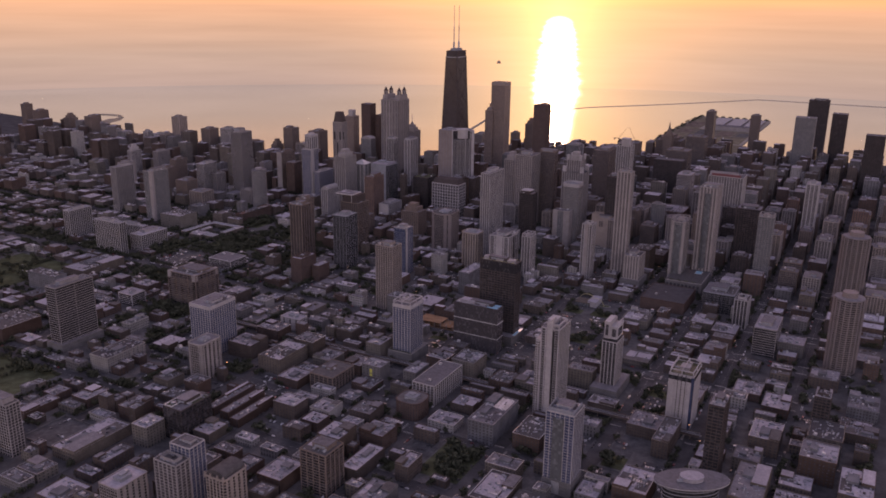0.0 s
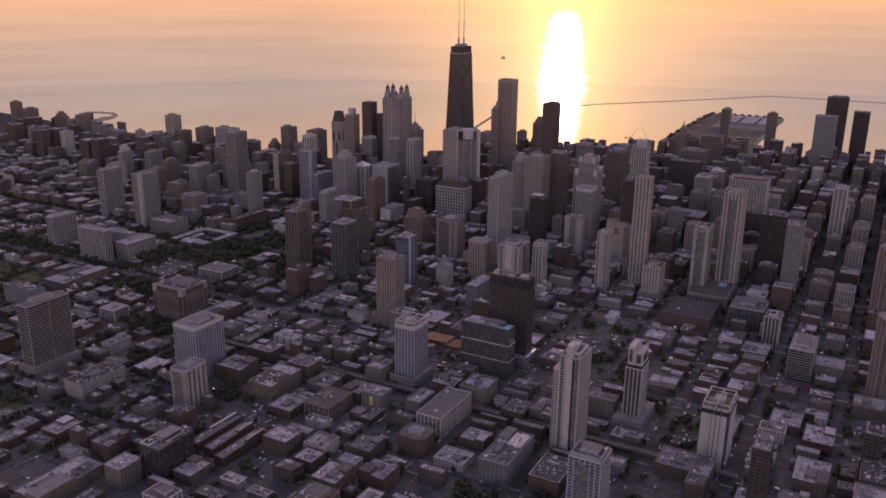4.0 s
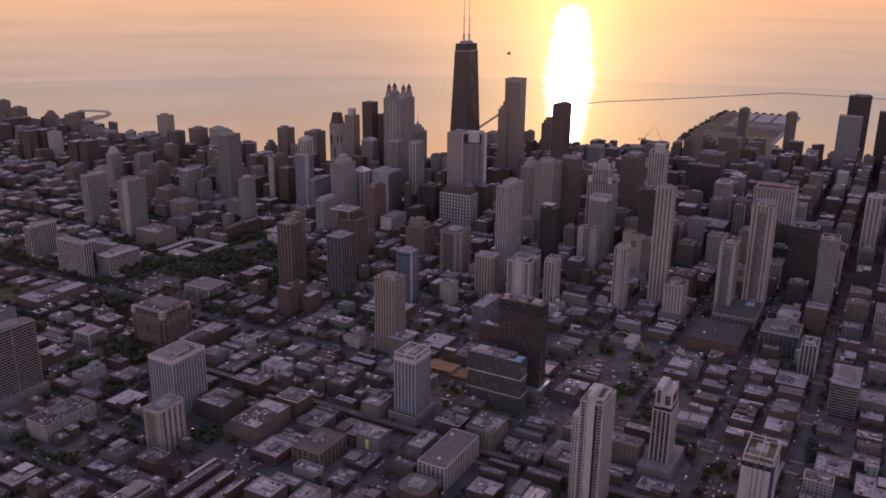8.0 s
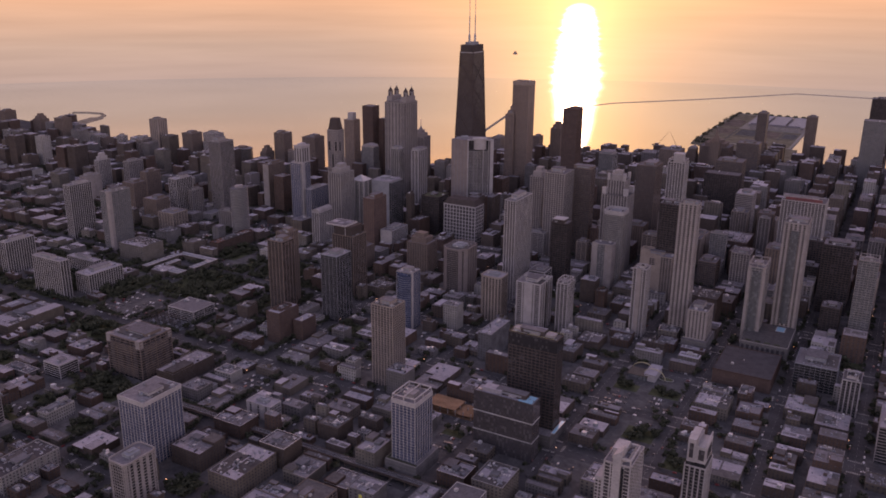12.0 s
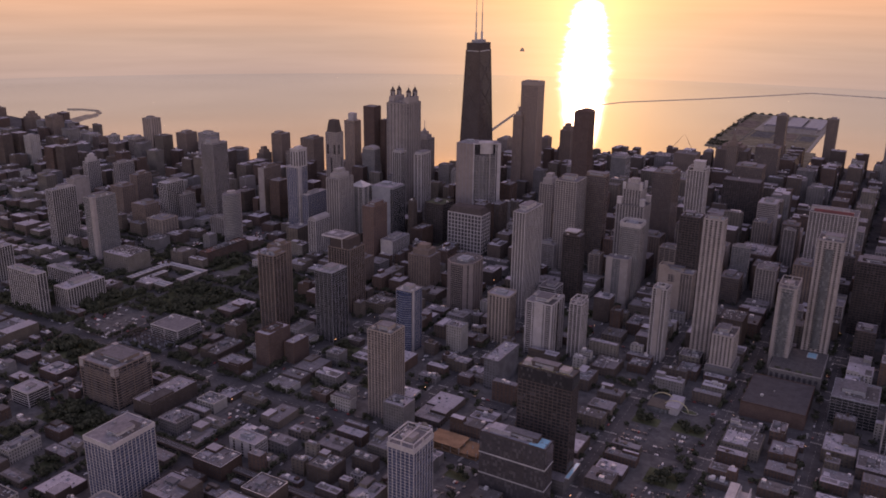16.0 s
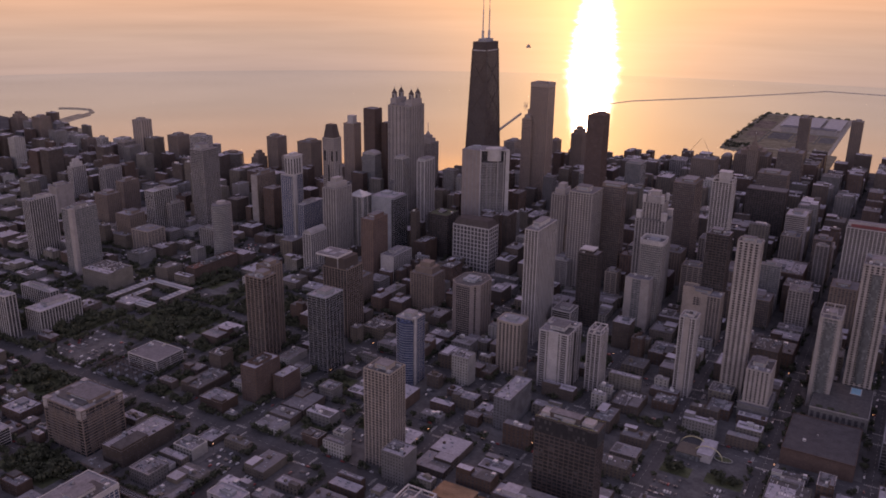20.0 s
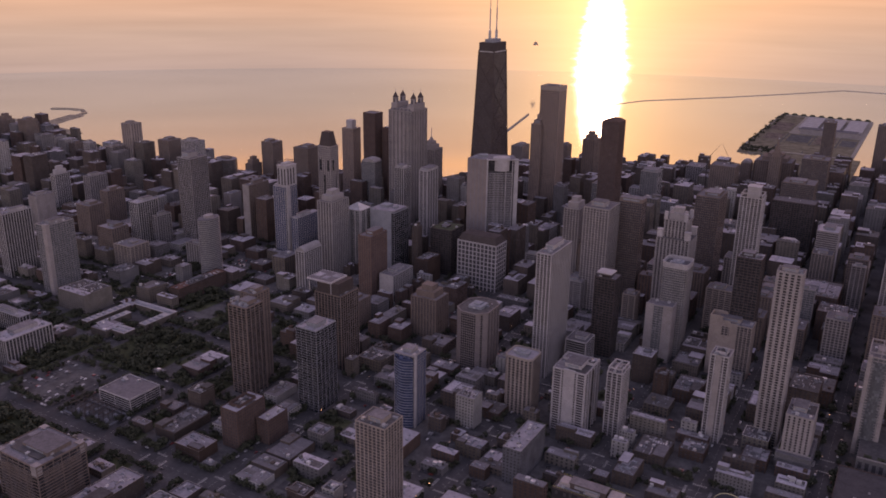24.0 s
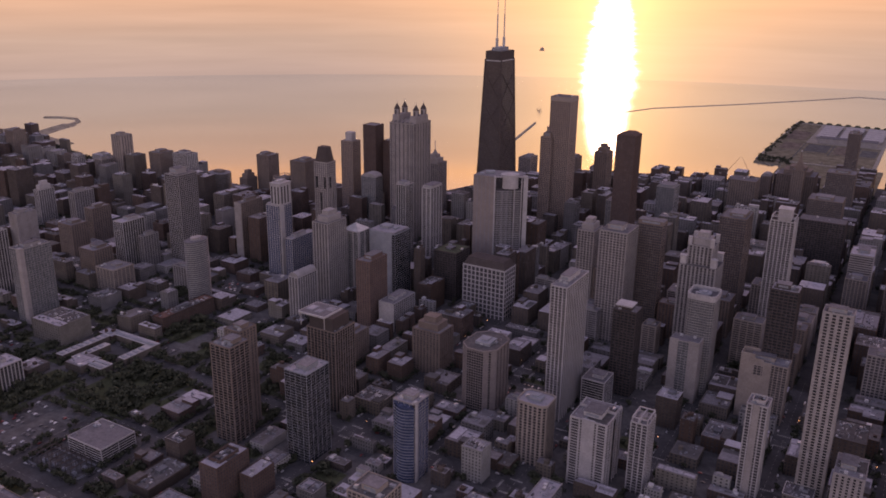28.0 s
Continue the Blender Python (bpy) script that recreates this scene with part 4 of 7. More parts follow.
def round_tower(x, y, size, h, label):
    """A scalloped round apartment tower with ring balconies."""
    root = tagged(new("apartment_tower"), label, "tower", "city towers")
    root.location = (x, y, 0)
    TAKEN.append((x - size / 2, x + size / 2, y - size / 2, y + size / 2))
    part("window_glass", prism("window_glass", oval(size - 2.4, size - 2.4, 24), 0, h, MAT["blackglass"]), root)
    n = round(h / 3.0)
    ring = [(p[0] * (1.0 + 0.05 * math.cos(8 * math.atan2(p[1], p[0]))), p[1] * (1.0 + 0.05 * math.cos(8 * math.atan2(p[1], p[0])))) for p in oval(size, size, 48)]
    me = prism("floor_band", ring, 0, 1.0, MAT["taupe"])
    for i in range(n):
        part("floor_band", me, root, at=(0, 0, (i + 1) * h / n - 1.2))
    pm = mesh_of("pier", [(-0.7, 0.7, -0.7, 0.7, 0, h)], MAT["taupe"])
    for px, py in oval(size - 2.5, size - 2.5, 16, 0.2):
        part("pier", pm, root, at=(px, py, 0))
    part("roof", prism("roof", oval(size - 1, size - 1, 24), h, h + 1.0, MAT["roof_grey"]), root)
    part("penthouse", prism("penthouse", oval(size * .5, size * .5, 16), h + 1, h + 8, MAT["taupe"]), root)


def lens_building(x, y, length, width, h, turn):
    """A lens-shaped office block under a pale overhanging roof."""
    root = tagged(new("office_block"), "lens-shaped glass office block with pale oval roof", "office block")
    root.matrix_world = pose(x, y, 0, 0, 0, turn)
    TAKEN.append((x - 40, x + 40, y - 35, y + 35))
    part("window_glass", prism("window_glass", oval(length - 18, width - 11, 36), 0, h - 2, MAT["blackglass"]), root)
    me = prism("floor_band", oval(length - 17, width - 10, 36), 0, 0.8, MAT["slate"])
    for i in range(int(h / 3.8)):
        part("floor_band", me, root, at=(0, 0, 3.8 * i + 2.4))
    part("roof", prism("roof", oval(length, width, 40), h - 2.0, h, MAT["roof_grey"]), root, "pale overhanging oval roof")
    part("roof_edge", prism("roof_edge", oval(length + .8, width + .8, 40), h - 1.2, h - 0.4, MAT["white"]), root)
    part("penthouse", prism("penthouse", oval(length * .32, width * .45, 24), h, h + 4, MAT["roof_pale"]), root)
    units(root, random.Random(4), length * .6, width * .4, h, 4)


def crane(x, y, h, reach, turn, lift):
    root = tagged(new("tower_crane"), "thin steel tower crane over a construction site", "crane", "cranes")
    root.matrix_world = pose(x, y, 0, 0, 0, turn)
    part("mast", mesh_of("mast", [(-.9, .9, -.9, .9, 0, h)], MAT["steel"]), root)
    part("cab", mesh_of("cab", [(.9, 3, -1, 1, h - 3, h)], MAT["metal"]), root)
    v = [(0, -.6, h), (0, .6, h), (reach, 0, h + lift), (0, 0, h + 1.8), (reach, 0, h + lift + .6)]
    part("jib", poly_mesh("jib", v, [(0, 2, 1), (0, 3, 4, 2), (1, 2, 4, 3), (0, 1, 3)], MAT["steel"]), root)
    part("counter_jib", mesh_of("counter_jib", [(-14, 0, -.8, .8, h, h + 1.4)], MAT["steel"]), root)
    part("counterweight", mesh_of("counterweight", [(-14, -10, -1.2, 1.2, h - 3, h)], MAT["conc"]), root)


def ripple_tower(x, y, h):
    """A tower with a plain taupe wall and an angled front of rippled balconies between white edge piers."""
    root = tagged(new("apartment_tower"), "taupe tower with white rippled balconies on its angled front", "tower", "city towers")
    root.location, root.rotation_euler = (x, y, 0), (0, 0, radians(33.4))
    TAKEN.append((x - 42, x + 50, y - 4, y + 66))
    part("plain_wall", prism("plain_wall", [(-31, 20), (0, 0), (1.6, 0), (1.6, 6), (50, 6), (50, 38), (-9, 53)], 0, h, MAT["taupe"]), root, "plain taupe wall")
    for k in range(1, 5):
        q = k / 5
        part("wall_joint", prism("wall_joint", [(-31 * q - .4, 20 * q - .1), (-31 * q, 20 * q - .4), (-31 * q + .4, 20 * q + .4)], 0, h - 1, MAT["slate"]), root)
    part("window_glass", mesh_of("window_glass", [(1.6, 44, 4.2, 5.9, 0, h - 19)], MAT["glass"]), root)
    part("recess", mesh_of("recess", [(1.6, 44, 5, 5.9, h - 19, h - 1)], MAT["blackglass"]), root, "dark open top storeys")
    for xa, xb, top in ((-.2, 2.2, 1.2), (31.6, 33, -19), (43, 44.2, -2), (46.2, 53, 1.6)):
        part("edge_pier", mesh_of("edge_pier", [(xa, xb, -.6, 7, 0, h + top)], MAT["white"]), root, "white edge pier")
    part("side_slot", mesh_of("side_slot", [(44.2, 46.2, 1.0, 6, 0, h - 3)], MAT["blackglass"]), root, "dark glazed slot")
    part("top_beam", mesh_of("top_beam", [(2.2, 46.2, -.4, 1.0, h - .4, h + 1.2)], MAT["white"]), root, "white top beam")
    xs = [2.2 + 29.4 * i / 48 for i in range(49)]
    wave = prism("balcony", [(x, .9 + 1.5 * math.cos(math.pi * i / 6) + 1.2 * math.cos(math.pi * i / 24)) for i, x in enumerate(xs)] + [(xs[-1], 5), (xs[0], 5)], 0, 1.0, MAT["white"])
    flat = mesh_of("side_balcony", [(33.4, 42.6, 2.2, 5, 0, .9)], MAT["white"])
    for i in range(int((h - 21) / 3.05)):
        part("balcony", wave, root, at=(0, 0, 3.05 * i + 2))
        part("side_balcony", flat, root, at=(0, 0, 3.05 * i + 2))
    part("roof", prism("roof", [(-29.5, 20.2), (0, 1.2), (50, 7), (50, 37), (-8, 51)], h, h + .5, MAT["roof_grey"]), root)
    part("roof_drum", prism("roof_drum", [(p[0] + 26, p[1] + 11) for p in oval(29, 24, 28)], h - 19, h + 3, MAT["white"]), root, "white rounded roof house")
    part("roof_house", mesh_of("roof_house", [(-10, 4, 24, 36, h, h + 4), (-20, -14, 20, 28, h, h + 2.5)], MAT["slate"]), root)


def corner_ring(w, d, c, n=1):
    """A rectangle with its corners cut off (n = 1) or rounded; also says which edges are straight walls."""
    pts, kind = [], []
    for cx, cy, a0, k in ((w / 2 - c, d / 2 - c, 0, "x"), (-w / 2 + c, d / 2 - c, 90, "y"), (-w / 2 + c, -d / 2 + c, 180, "x"), (w / 2 - c, -d / 2 + c, 270, "y")):
        for i in range(n + 1):
            a = radians(a0 + 90 * i / n)
            pts.append((cx + c * math.cos(a), cy + c * math.sin(a)))
            kind.append("c" if i < n else "y" if k == "x" else "x")
    return pts, kind


def strip_tower(x0, x1, y0, y1, h, cut, slots, slot, wall, glass, label, rounded=1, rim=3.0, rim_wall=None, roof="roof_grey"):
    """A tower of tall wall panels with window slots between them: slots says how many on the x, y and corner walls."""
    root = tagged(new("apartment_tower"), label, "tower", "city towers")
    root.location = ((x0 + x1) / 2, (y0 + y1) / 2, 0)
    TAKEN.append((x0, x1, y0, y1))
    w, d = x1 - x0, y1 - y0
    inner, _ = corner_ring(w - 1.0, d - 1.0, cut, rounded)
    part("window_glass", prism("window_glass", inner, 0, h - .5, MAT[glass]), root)
    ring, kind = corner_ring(w, d, cut, rounded)
    boxes_v, boxes_f = [], []
    for (p, q, k) in zip(ring, ring[1:] + ring[:1], kind):
        e = Vector((q[0] - p[0], q[1] - p[1]))
        n, length = slots[k], e.length
        if length < .5:
            continue
        e.normalize()
        out = Vector((e.y, -e.x))
        cuts = [0.0] + [v for i in range(n) for v in (length * (i + .5) / n - slot / 2, length * (i + .5) / n + slot / 2)] + [length]
        for a, b in zip(cuts[::2], cuts[1::2]):
            v = [Vector(p) + e * u - out * t for t in (0, .7) for u in (a, b)]
            i0 = len(boxes_v)
            boxes_v += [(u.x, u.y, z) for z in (0, h) for u in v]
            boxes_f += [(i0, i0 + 1, i0 + 5, i0 + 4), (i0 + 2, i0 + 6, i0 + 7, i0 + 3), (i0, i0 + 4, i0 + 6, i0 + 2), (i0 + 1, i0 + 3, i0 + 7, i0 + 5), (i0 + 4, i0 + 5, i0 + 7, i0 + 6)]
    part("wall_panel", poly_mesh("wall_panel", boxes_v, boxes_f, MAT[wall]), root, kind="stuff")
    bands = Bulk()
    band, _ = corner_ring(w - .7, d - .7, cut, rounded)
    m = len(band)
    for i in range(int(h / 3.2)):
        z = 3.2 * (i + 1)
        bands.put([(*u, z - .9) for u in band] + [(*u, z) for u in band], [(j, (j + 1) % m, m + (j + 1) % m, m + j) for j in range(m)] + [tuple(range(m, 2 * m))], wall)
    me = bpy.data.meshes.new("spandrel")
    me.from_pydata(bands.v, [], bands.f)
    me.materials.append(MAT[wall])
    part("spandrel", me, root, kind="stuff")
    part("roof", prism("roof", inner, h - .5, h, MAT[roof]), root)
    lip, _ = corner_ring(w + .4, d + .4, cut, rounded)
    low_lip, _ = corner_ring(w - 1.4, d - 1.4, cut, rounded)
    v = [(*u, z) for ring_z in ((lip, h - rim * .4), (lip, h + rim), (low_lip, h + rim), (low_lip, h)) for u, z in [(u, ring_z[1]) for u in ring_z[0]]]
    part("parapet", poly_mesh("parapet", v, [(m * k + j, m * k + (j + 1) % m, m * k + m + (j + 1) % m, m * k + m + j) for k in range(3) for j in range(m)], MAT[rim_wall or wall]), root)
    rnd = random.Random(int(x0))
    part("roof_house", mesh_of("roof_house", [(-w * .2, w * .22, -d * .2, d * .16, h, h + 3.5), (-w * .1, w * .1, -d * .1, d * .1, h + 3.5, h + 5)], MAT["slate"]), root)
    units(root, rnd, w * .8, d * .8, h, 4)
    return root


def oval_tower(x, y, w, d, h, wall, label):
    """An oval apartment tower ringed by balconies."""
    root = tagged(new("apartment_tower"), label, "tower", "city towers")
    root.location = (x, y, 0)
    TAKEN.append((x - w / 2, x + w / 2, y - d / 2, y + d / 2))
    part("window_glass", prism("window_glass", oval(w - 2, d - 2, 32), 0, h, MAT["greyglass"]), root)
    ring = prism("balcony", oval(w, d, 32), 0, 1.1, MAT[wall])
    for i in range(int(h / 3.1)):
        part("balcony", ring, root, at=(0, 0, 3.1 * i + 2))
    part("roof", prism("roof", oval(w - 1, d - 1, 32), h, h + 1, MAT["roof_grey"]), root)
    part("roof_house", prism("roof_house", oval(w * .5, d * .45, 20), h + 1, h + 5, MAT[wall]), root)


lantern_tower(-926, -876, 1457, 1514, 219)
spire_tower(-935, -901, 1585, 1617, 122, 146, "lime_grid", "stepped limestone tower with a beacon mast", 18)
spire_tower(-318, -296, 1999, 2022, 106, 142, "brown_grid", "old dark masonry tower with a pointed crown", 3)
round_tower(242, 768, 38, 105, "round taupe apartment tower with scalloped balconies")
round_tower(233, 1020, 41, 125, "taller round taupe apartment tower with scalloped balconies")
lens_building(142, 335, 72, 38, 40, 31)
crane(-438, 1960, 93, 24, 20, 33)
crane(-390, 1960, 91, 24, 160, 36)
ripple_tower(-664, 1360, 172)
site = tagged(new("construction_site"), "half-built concrete frame with orange boarding", "construction site")
site.location = (-302, 643, 0)
TAKEN.append((-334, -270, 629, 657))
part("slab", mesh_of("slab", [(-31, 31, -13, 13, 0, 1), (-31, 31, -13, 13, 4, 4.4), (-28, 10, -13, 13, 7.6, 8)], MAT["rust"]), site, "orange plywood deck")
for sx in range(-30, 31, 10):
    for sy in (-12, 0, 12):
        part("column", mesh_of("column", [(-.4, .4, -.4, .4, 0, 8)], MAT["conc"]), site, at=(sx, sy, 0))
tower(-711, -690, 1636, 1660, 188, "pink_grid", "lower granite shoulder of a tall hotel tower", "hotel_tower", pent=(.6, .6, 8))

# ---- towers ----
tower(-1172, -1138, 1580, 1612, 42, "brown_grid", "dark brick lakefront apartment block", "apartment_block", pent=(.4, .4, 3))
tower(-1128, -1096, 1618, 1652, 55, "brown_grid", "dark brown lakefront apartment block", "apartment_block", pent=(.5, .4, 4))
tower(-1035, -1006, 1525, 1553, 194, "dark_stone", "dark brown slab tower with a flat top", "office_tower", pent=None)
tower(-1001, -989, 1543, 1558, 164, "dark_stone", "dark lower brown wing beside a taller slab tower", "office_tower", pent=None)
tower(-1090, -1062, 1526, 1552, 157, "pink_grid", "slim granite tower with a pale square crown", "apartment_tower", pent=None, crown="box")
tower(-925, -900, 1241, 1263, 187, "lime_grid", "stepped limestone tower with a dark sloped crown", "apartment_tower", pent=None, crown="trapezoid")
tower(-1673, -1642, 1444, 1475, 120, "tan_fins", "slim tan ribbed lakeside apartment tower", "apartment_tower")
tower(-1568, -1534, 1456, 1494, 91, "brown_grid", "broad brown brick lakeside apartment block", "apartment_tower")
tower(-1484, -1441, 1449, 1478, 100, "white_grid", "white concrete lakeside apartment tower", "apartment_tower")
tower(-1163, -1131, 1146, 1186, 155, "honeycomb", "tall white honeycomb concrete apartment tower", "apartment_tower", pent=(.55, .5, 9))
oval_tower(-1358, 1458, 52, 42, 72, "brown", "broad rounded brown apartment block")
tower(-1281, -1250, 1489, 1521, 113, "brown_grid", "brown brick apartment tower near the lake", "apartment_tower")
tower(-1195, -1157, 1493, 1532, 110, "brown_grid", "dark brown broad apartment tower near the lake", "apartment_tower")
tower(-1302, -1282, 1458, 1488, 67, "brown_grid", "low dark brick apartment block with uneven roofline", "apartment_tower", crown="step", pent=None)
tower(-699, -659, 1646, 1680, 262, "pink_grid", "tall flat-topped granite hotel tower", "hotel_tower", pent=None)
tower(-540, -508, 1559, 1594, 221, "dark_stone", "dark reddish stone tower with a shallow pitched top", "office_tower", pent=None)
tower(-671, -644, 1818, 1852, 133, "brown_grid", "dark stepped tower beside a granite tower", "office_tower", crown="step", pent=None)
tower(-935, -905, 2019, 2062, 55, "tan_grid", "dark old masonry apartment block", "apartment_tower")
tower(-812, -791, 2034, 2062, 68, "brown_grid", "dark brick tower behind a hotel", "apartment_tower")
tower(-640, -573, 1222, 1256, 75, "coarse", "grey office block with a coarse concrete grid", "office_block", near=True)
tower(-246, -217, 1311, 1337, 182, "white_grid", "slender white lattice concrete tower with a framed top", "apartment_tower", pent=None, crown="frame", roof="roof_dark")
tower(-557, -523, 1579, 1618, 102, "curtain", "square grey tower with a flat roof", "office_tower", pent=None)
tower(-443, -406, 1236, 1282, 155, "lime_grid", "pale masonry tower with small corner pavilions", "apartment_tower", pent=(.55, .4, 7))
tower(-409, -375, 1287, 1309, 158, "brown_curtain", "dark brown tower with a bright overhanging roof deck", "office_tower", roof="roof_pale", pent=(1.02, .8, 5))
tower(-325, -296, 1231, 1259, 157, "grey_fins", "stepped postmodern tower with corner setbacks", "office_tower", crown="step", pent=None)
TAKEN.append((-338, -284, 1222, 1268))
strip_tower(-301, -268, 1144, 1177, 122, 6, {"x": 8, "y": 8, "c": 1}, 2.4, "conc", "greyglass", "grey ribbed tower with rounded corners and a white roof rim", rounded=3, rim=5.0, rim_wall="white")
tower(-309, -276, 1122, 1142, 75, "curtain", "slab tower with two plain pale wall panels and a glazed slot", "hotel_tower", pent=None)
tower(-212, -183, 1146, 1172, 149, "steel", "dark glass tower with pale roof deck", "apartment_tower", roof="roof_pale", near=True)
tower(-214, -188, 1505, 1536, 66, "white_grid", "pale tower with chamfered top", "apartment_tower", pent=None)
tower(-145, -120, 986, 1005, 193, "punched", "very tall slim tan apartment tower with paired windows", "apartment_tower", pent=(.6, .5, 4), near=True)
tower(-161, -130, 1508, 1550, 96, "banded", "grey office tower with pale horizontal bands", "office_tower", roof="roof_pale")
tower(-57, 10, 1325, 1368, 137, "white_grid", "broad white gridded hotel tower with dark red rooftop sign", "hotel_tower", pent=(.8, .3, 6))
tower(-19, 11, 1056, 1100, 168, "punched", "tall tan and glass apartment tower", "apartment_tower", near=True, pent=(.7, .4, 4))
tower(-52, -29, 1016, 1054, 111, "curtain", "pale balconied apartment tower with open rooftop frame", "apartment_tower", near=True, pent=None, crown="frame")
tower(-113, -87, 955, 993, 57, "punched", "white balconied apartment tower with bay fronts", "apartment_tower", near=True, podium=(4, 6, 16))
tower(-58, 11, 871, 953, 18, "blank_brown", "large dark low garage with flat tar roof", "parking_garage", roof="roof_black", pent=None)
tower(-230, -175, 634, 652, 118, "steel", "black unfinished glass tower with construction deck on top", "apartment_tower", near=True, roof="roof_dark", podium=(3, 14, 14))
tower(-245, -178, 584, 603, 66, "sheer", "dark glass office block with pale roof plant", "office_block", near=True, roof="roof_pale")
tower(-295, -268, 503, 536, 80, "blue_fins", "white concrete apartment tower with framed roof", "apartment_tower", near=True, podium=(5, 6, 14), pent=None, crown="frame")
tower(-420, -390, 653, 680, 105, "tan_grid", "tan gridded apartment tower with flat roof house", "apartment_tower", near=True, roof="roof_dark")
tower(-490, -465, 818, 842, 85, "blue_curtain", "dark blue glass tower with curved front", "apartment_tower", near=True, roof="roof_pale")
tower(-601, -573, 790, 825, 99, "green_curtain", "greenish grey glass balcony tower", "apartment_tower", near=True, roof="roof_pale")
tower(-689, -662, 778, 806, 110, "brown_balcony", "brown brick tower with continuous balconies", "apartment_tower", near=True)
tower(-695, -674, 805, 830, 115, "brown_grid", "brown brick slab tower", "apartment_tower")
tower(-653, -614, 888, 924, 97, "brown_ribs", "brown tower with dark glass strips and pale roof canopy", "apartment_tower", near=True, roof="roof_dark", pent=None)
tower(-708, -684, 1107, 1160, 41, "white_grid", "small white tower with recessed bays", "office_block", near=True)
tower(-600, -561, 1024, 1057, 57, "brown_grid", "stepped brown brick art deco tower", "apartment_tower", near=True, crown="step", pent=None)
strip_tower(-507, -464, 974, 1028, 75, 11, {"x": 4, "y": 7, "c": 1}, 2.6, "taupe", "blackglass", "broad taupe octagonal tower with narrow vertical window slots", rim=1.2, roof="roof_dark")
TAKEN.append((-513, -464, 966, 1036))
strip_tower(-402, -369, 906, 935, 68, 4, {"x": 6, "y": 5, "c": 1}, 3.0, "tan", "blackglass", "tan tower with cut corners and vertical window strips", rim=1.6, roof="roof_pale")
tower(-339, -303, 896, 938, 74, "white_balcony", "white balconied twin apartment tower", "apartment_tower", near=True)
tower(-286, -270, 915, 939, 75, "white_grid", "slim white apartment tower with framed roof", "apartment_tower", near=True, pent=None, crown="frame")
tower(-410, -392, 1001, 1063, 159, "white_grid", "tall white ribbed apartment tower with roof drum", "apartment_tower", near=True, pent=(.6, .5, 6))
tower(-371, -344, 1097, 1121, 107, "steel", "dark office tower with pale roof canopy", "office_tower", pent=None)
tower(-229, -180, 1123, 1146, 70, "tan_grid", "tan brick block with blank upper wall", "apartment_tower", near=True)
tower(-193, -175, 961, 982, 100, "white_grid", "slim pale gridded apartment tower beside a tan block", "apartment_tower", near=True, pent=None)
tower(-829, -797, 1182, 1213, 105, "curtain", "grey glass tower with low pyramid roof", "apartment_tower", pent=None, crown="pyramid")
tower(-790, -745, 1202, 1244, 105, "dark_curtain", "broad dark tower with a pale blank curved wall", "hotel_tower", pent=None)
tower(-841, -814, 1131, 1174, 128, "grey_fins", "ornate ribbed limestone tower with small corner turrets", "hotel_tower", crown="step", pent=None)
tower(-962, -938, 1166, 1197, 128, "blue_fins", "blue glass tower with white fins and a pale stepped crown", "apartment_tower", pent=None)
tower(-933, -919, 1173, 1230, 76, "blue_fins", "lower blue glass block with white fins", "apartment_tower", roof="roof_pale")
tower(-827, -811, 1058, 1099, 69, "white_grid", "pale tower with curved roof", "apartment_tower", pent=None, crown="barrel")
tower(-1083, -1068, 1220, 1271, 101, "brown_grid", "slab tower with pale blank end wall", "apartment_tower")
tower(-1199, -1182, 1286, 1317, 54, "blank", "grey slab tower with blank end wall", "apartment_tower", pent=None)
oval_tower(-992, 1046, 26, 40, 97, "conc", "oval grey tower ringed by curved balconies")
tower(-1213, -1191, 1076, 1119, 83, "fins", "white ribbed tower with pale roof house", "apartment_tower", roof="roof_pale")
tower(-1184, -1172, 1098, 1129, 57, "grey_grid", "grey concrete slab tower", "apartment_tower")
tower(-1153, -1129, 859, 906, 108, "curtain", "grey glass and concrete apartment tower", "apartment_tower", near=True)
tower(-1269, -1252, 870, 919, 103, "fins", "white ribbed apartment tower with dark glass", "apartment_tower", near=True)
tower(-1365, -1345, 1134, 1173, 69, "brown_grid", "dark brick block with a roof house", "apartment_tower")
tower(-1550, -1536, 1162, 1195, 70, "white_grid", "pale apartment tower with stepped top", "apartment_tower", crown="step", pent=None)
tower(-1479, -1461, 1185, 1227, 71, "grey_grid", "plain grey concrete apartment tower near the lake", "apartment_tower")
tower(-1464, -1441, 1053, 1091, 63, "blank", "pale slab tower with plain end walls", "apartment_tower")
tower(-1881, -1856, 1447, 1471, 50, "brown_grid", "brown lakeside apartment tower", "apartment_tower")
tower(-1718, -1698, 1370, 1388, 82, "white_grid", "striped pale lakeside apartment tower", "apartment_tower")
tower(-1682, -1659, 1401, 1433, 71, "tan_grid", "tan brick lakeside apartment tower", "apartment_tower")
tower(-2355, -2329, 1423, 1449, 114, "brown_grid", "dark lakeside tower north of the others", "apartment_tower")
tower(-2255, -2222, 1393, 1429, 103, "brown_grid", "dark broad lakeside tower", "apartment_tower")
tower(-2190, -2159, 1459, 1491, 76, "brown_grid", "dark lakeside apartment block", "apartment_tower", crown="step", pent=None)
tower(-2045, -2013, 1426, 1459, 95, "brown_grid", "dark broad lakeside apartment block", "apartment_tower")
tower(4, 63, 2523, 2564, 177, "steel", "tall dark glass lakeside tower", "apartment_tower", pent=(.7, .7, 4))
tower(97, 136, 2224, 2257, 173, "steel", "dark flat-topped lakeside tower", "apartment_tower", pent=None)
tower(9, 62, 2144, 2176, 166, "curtain", "grey glass tower with rounded shoulder", "apartment_tower", pent=None)
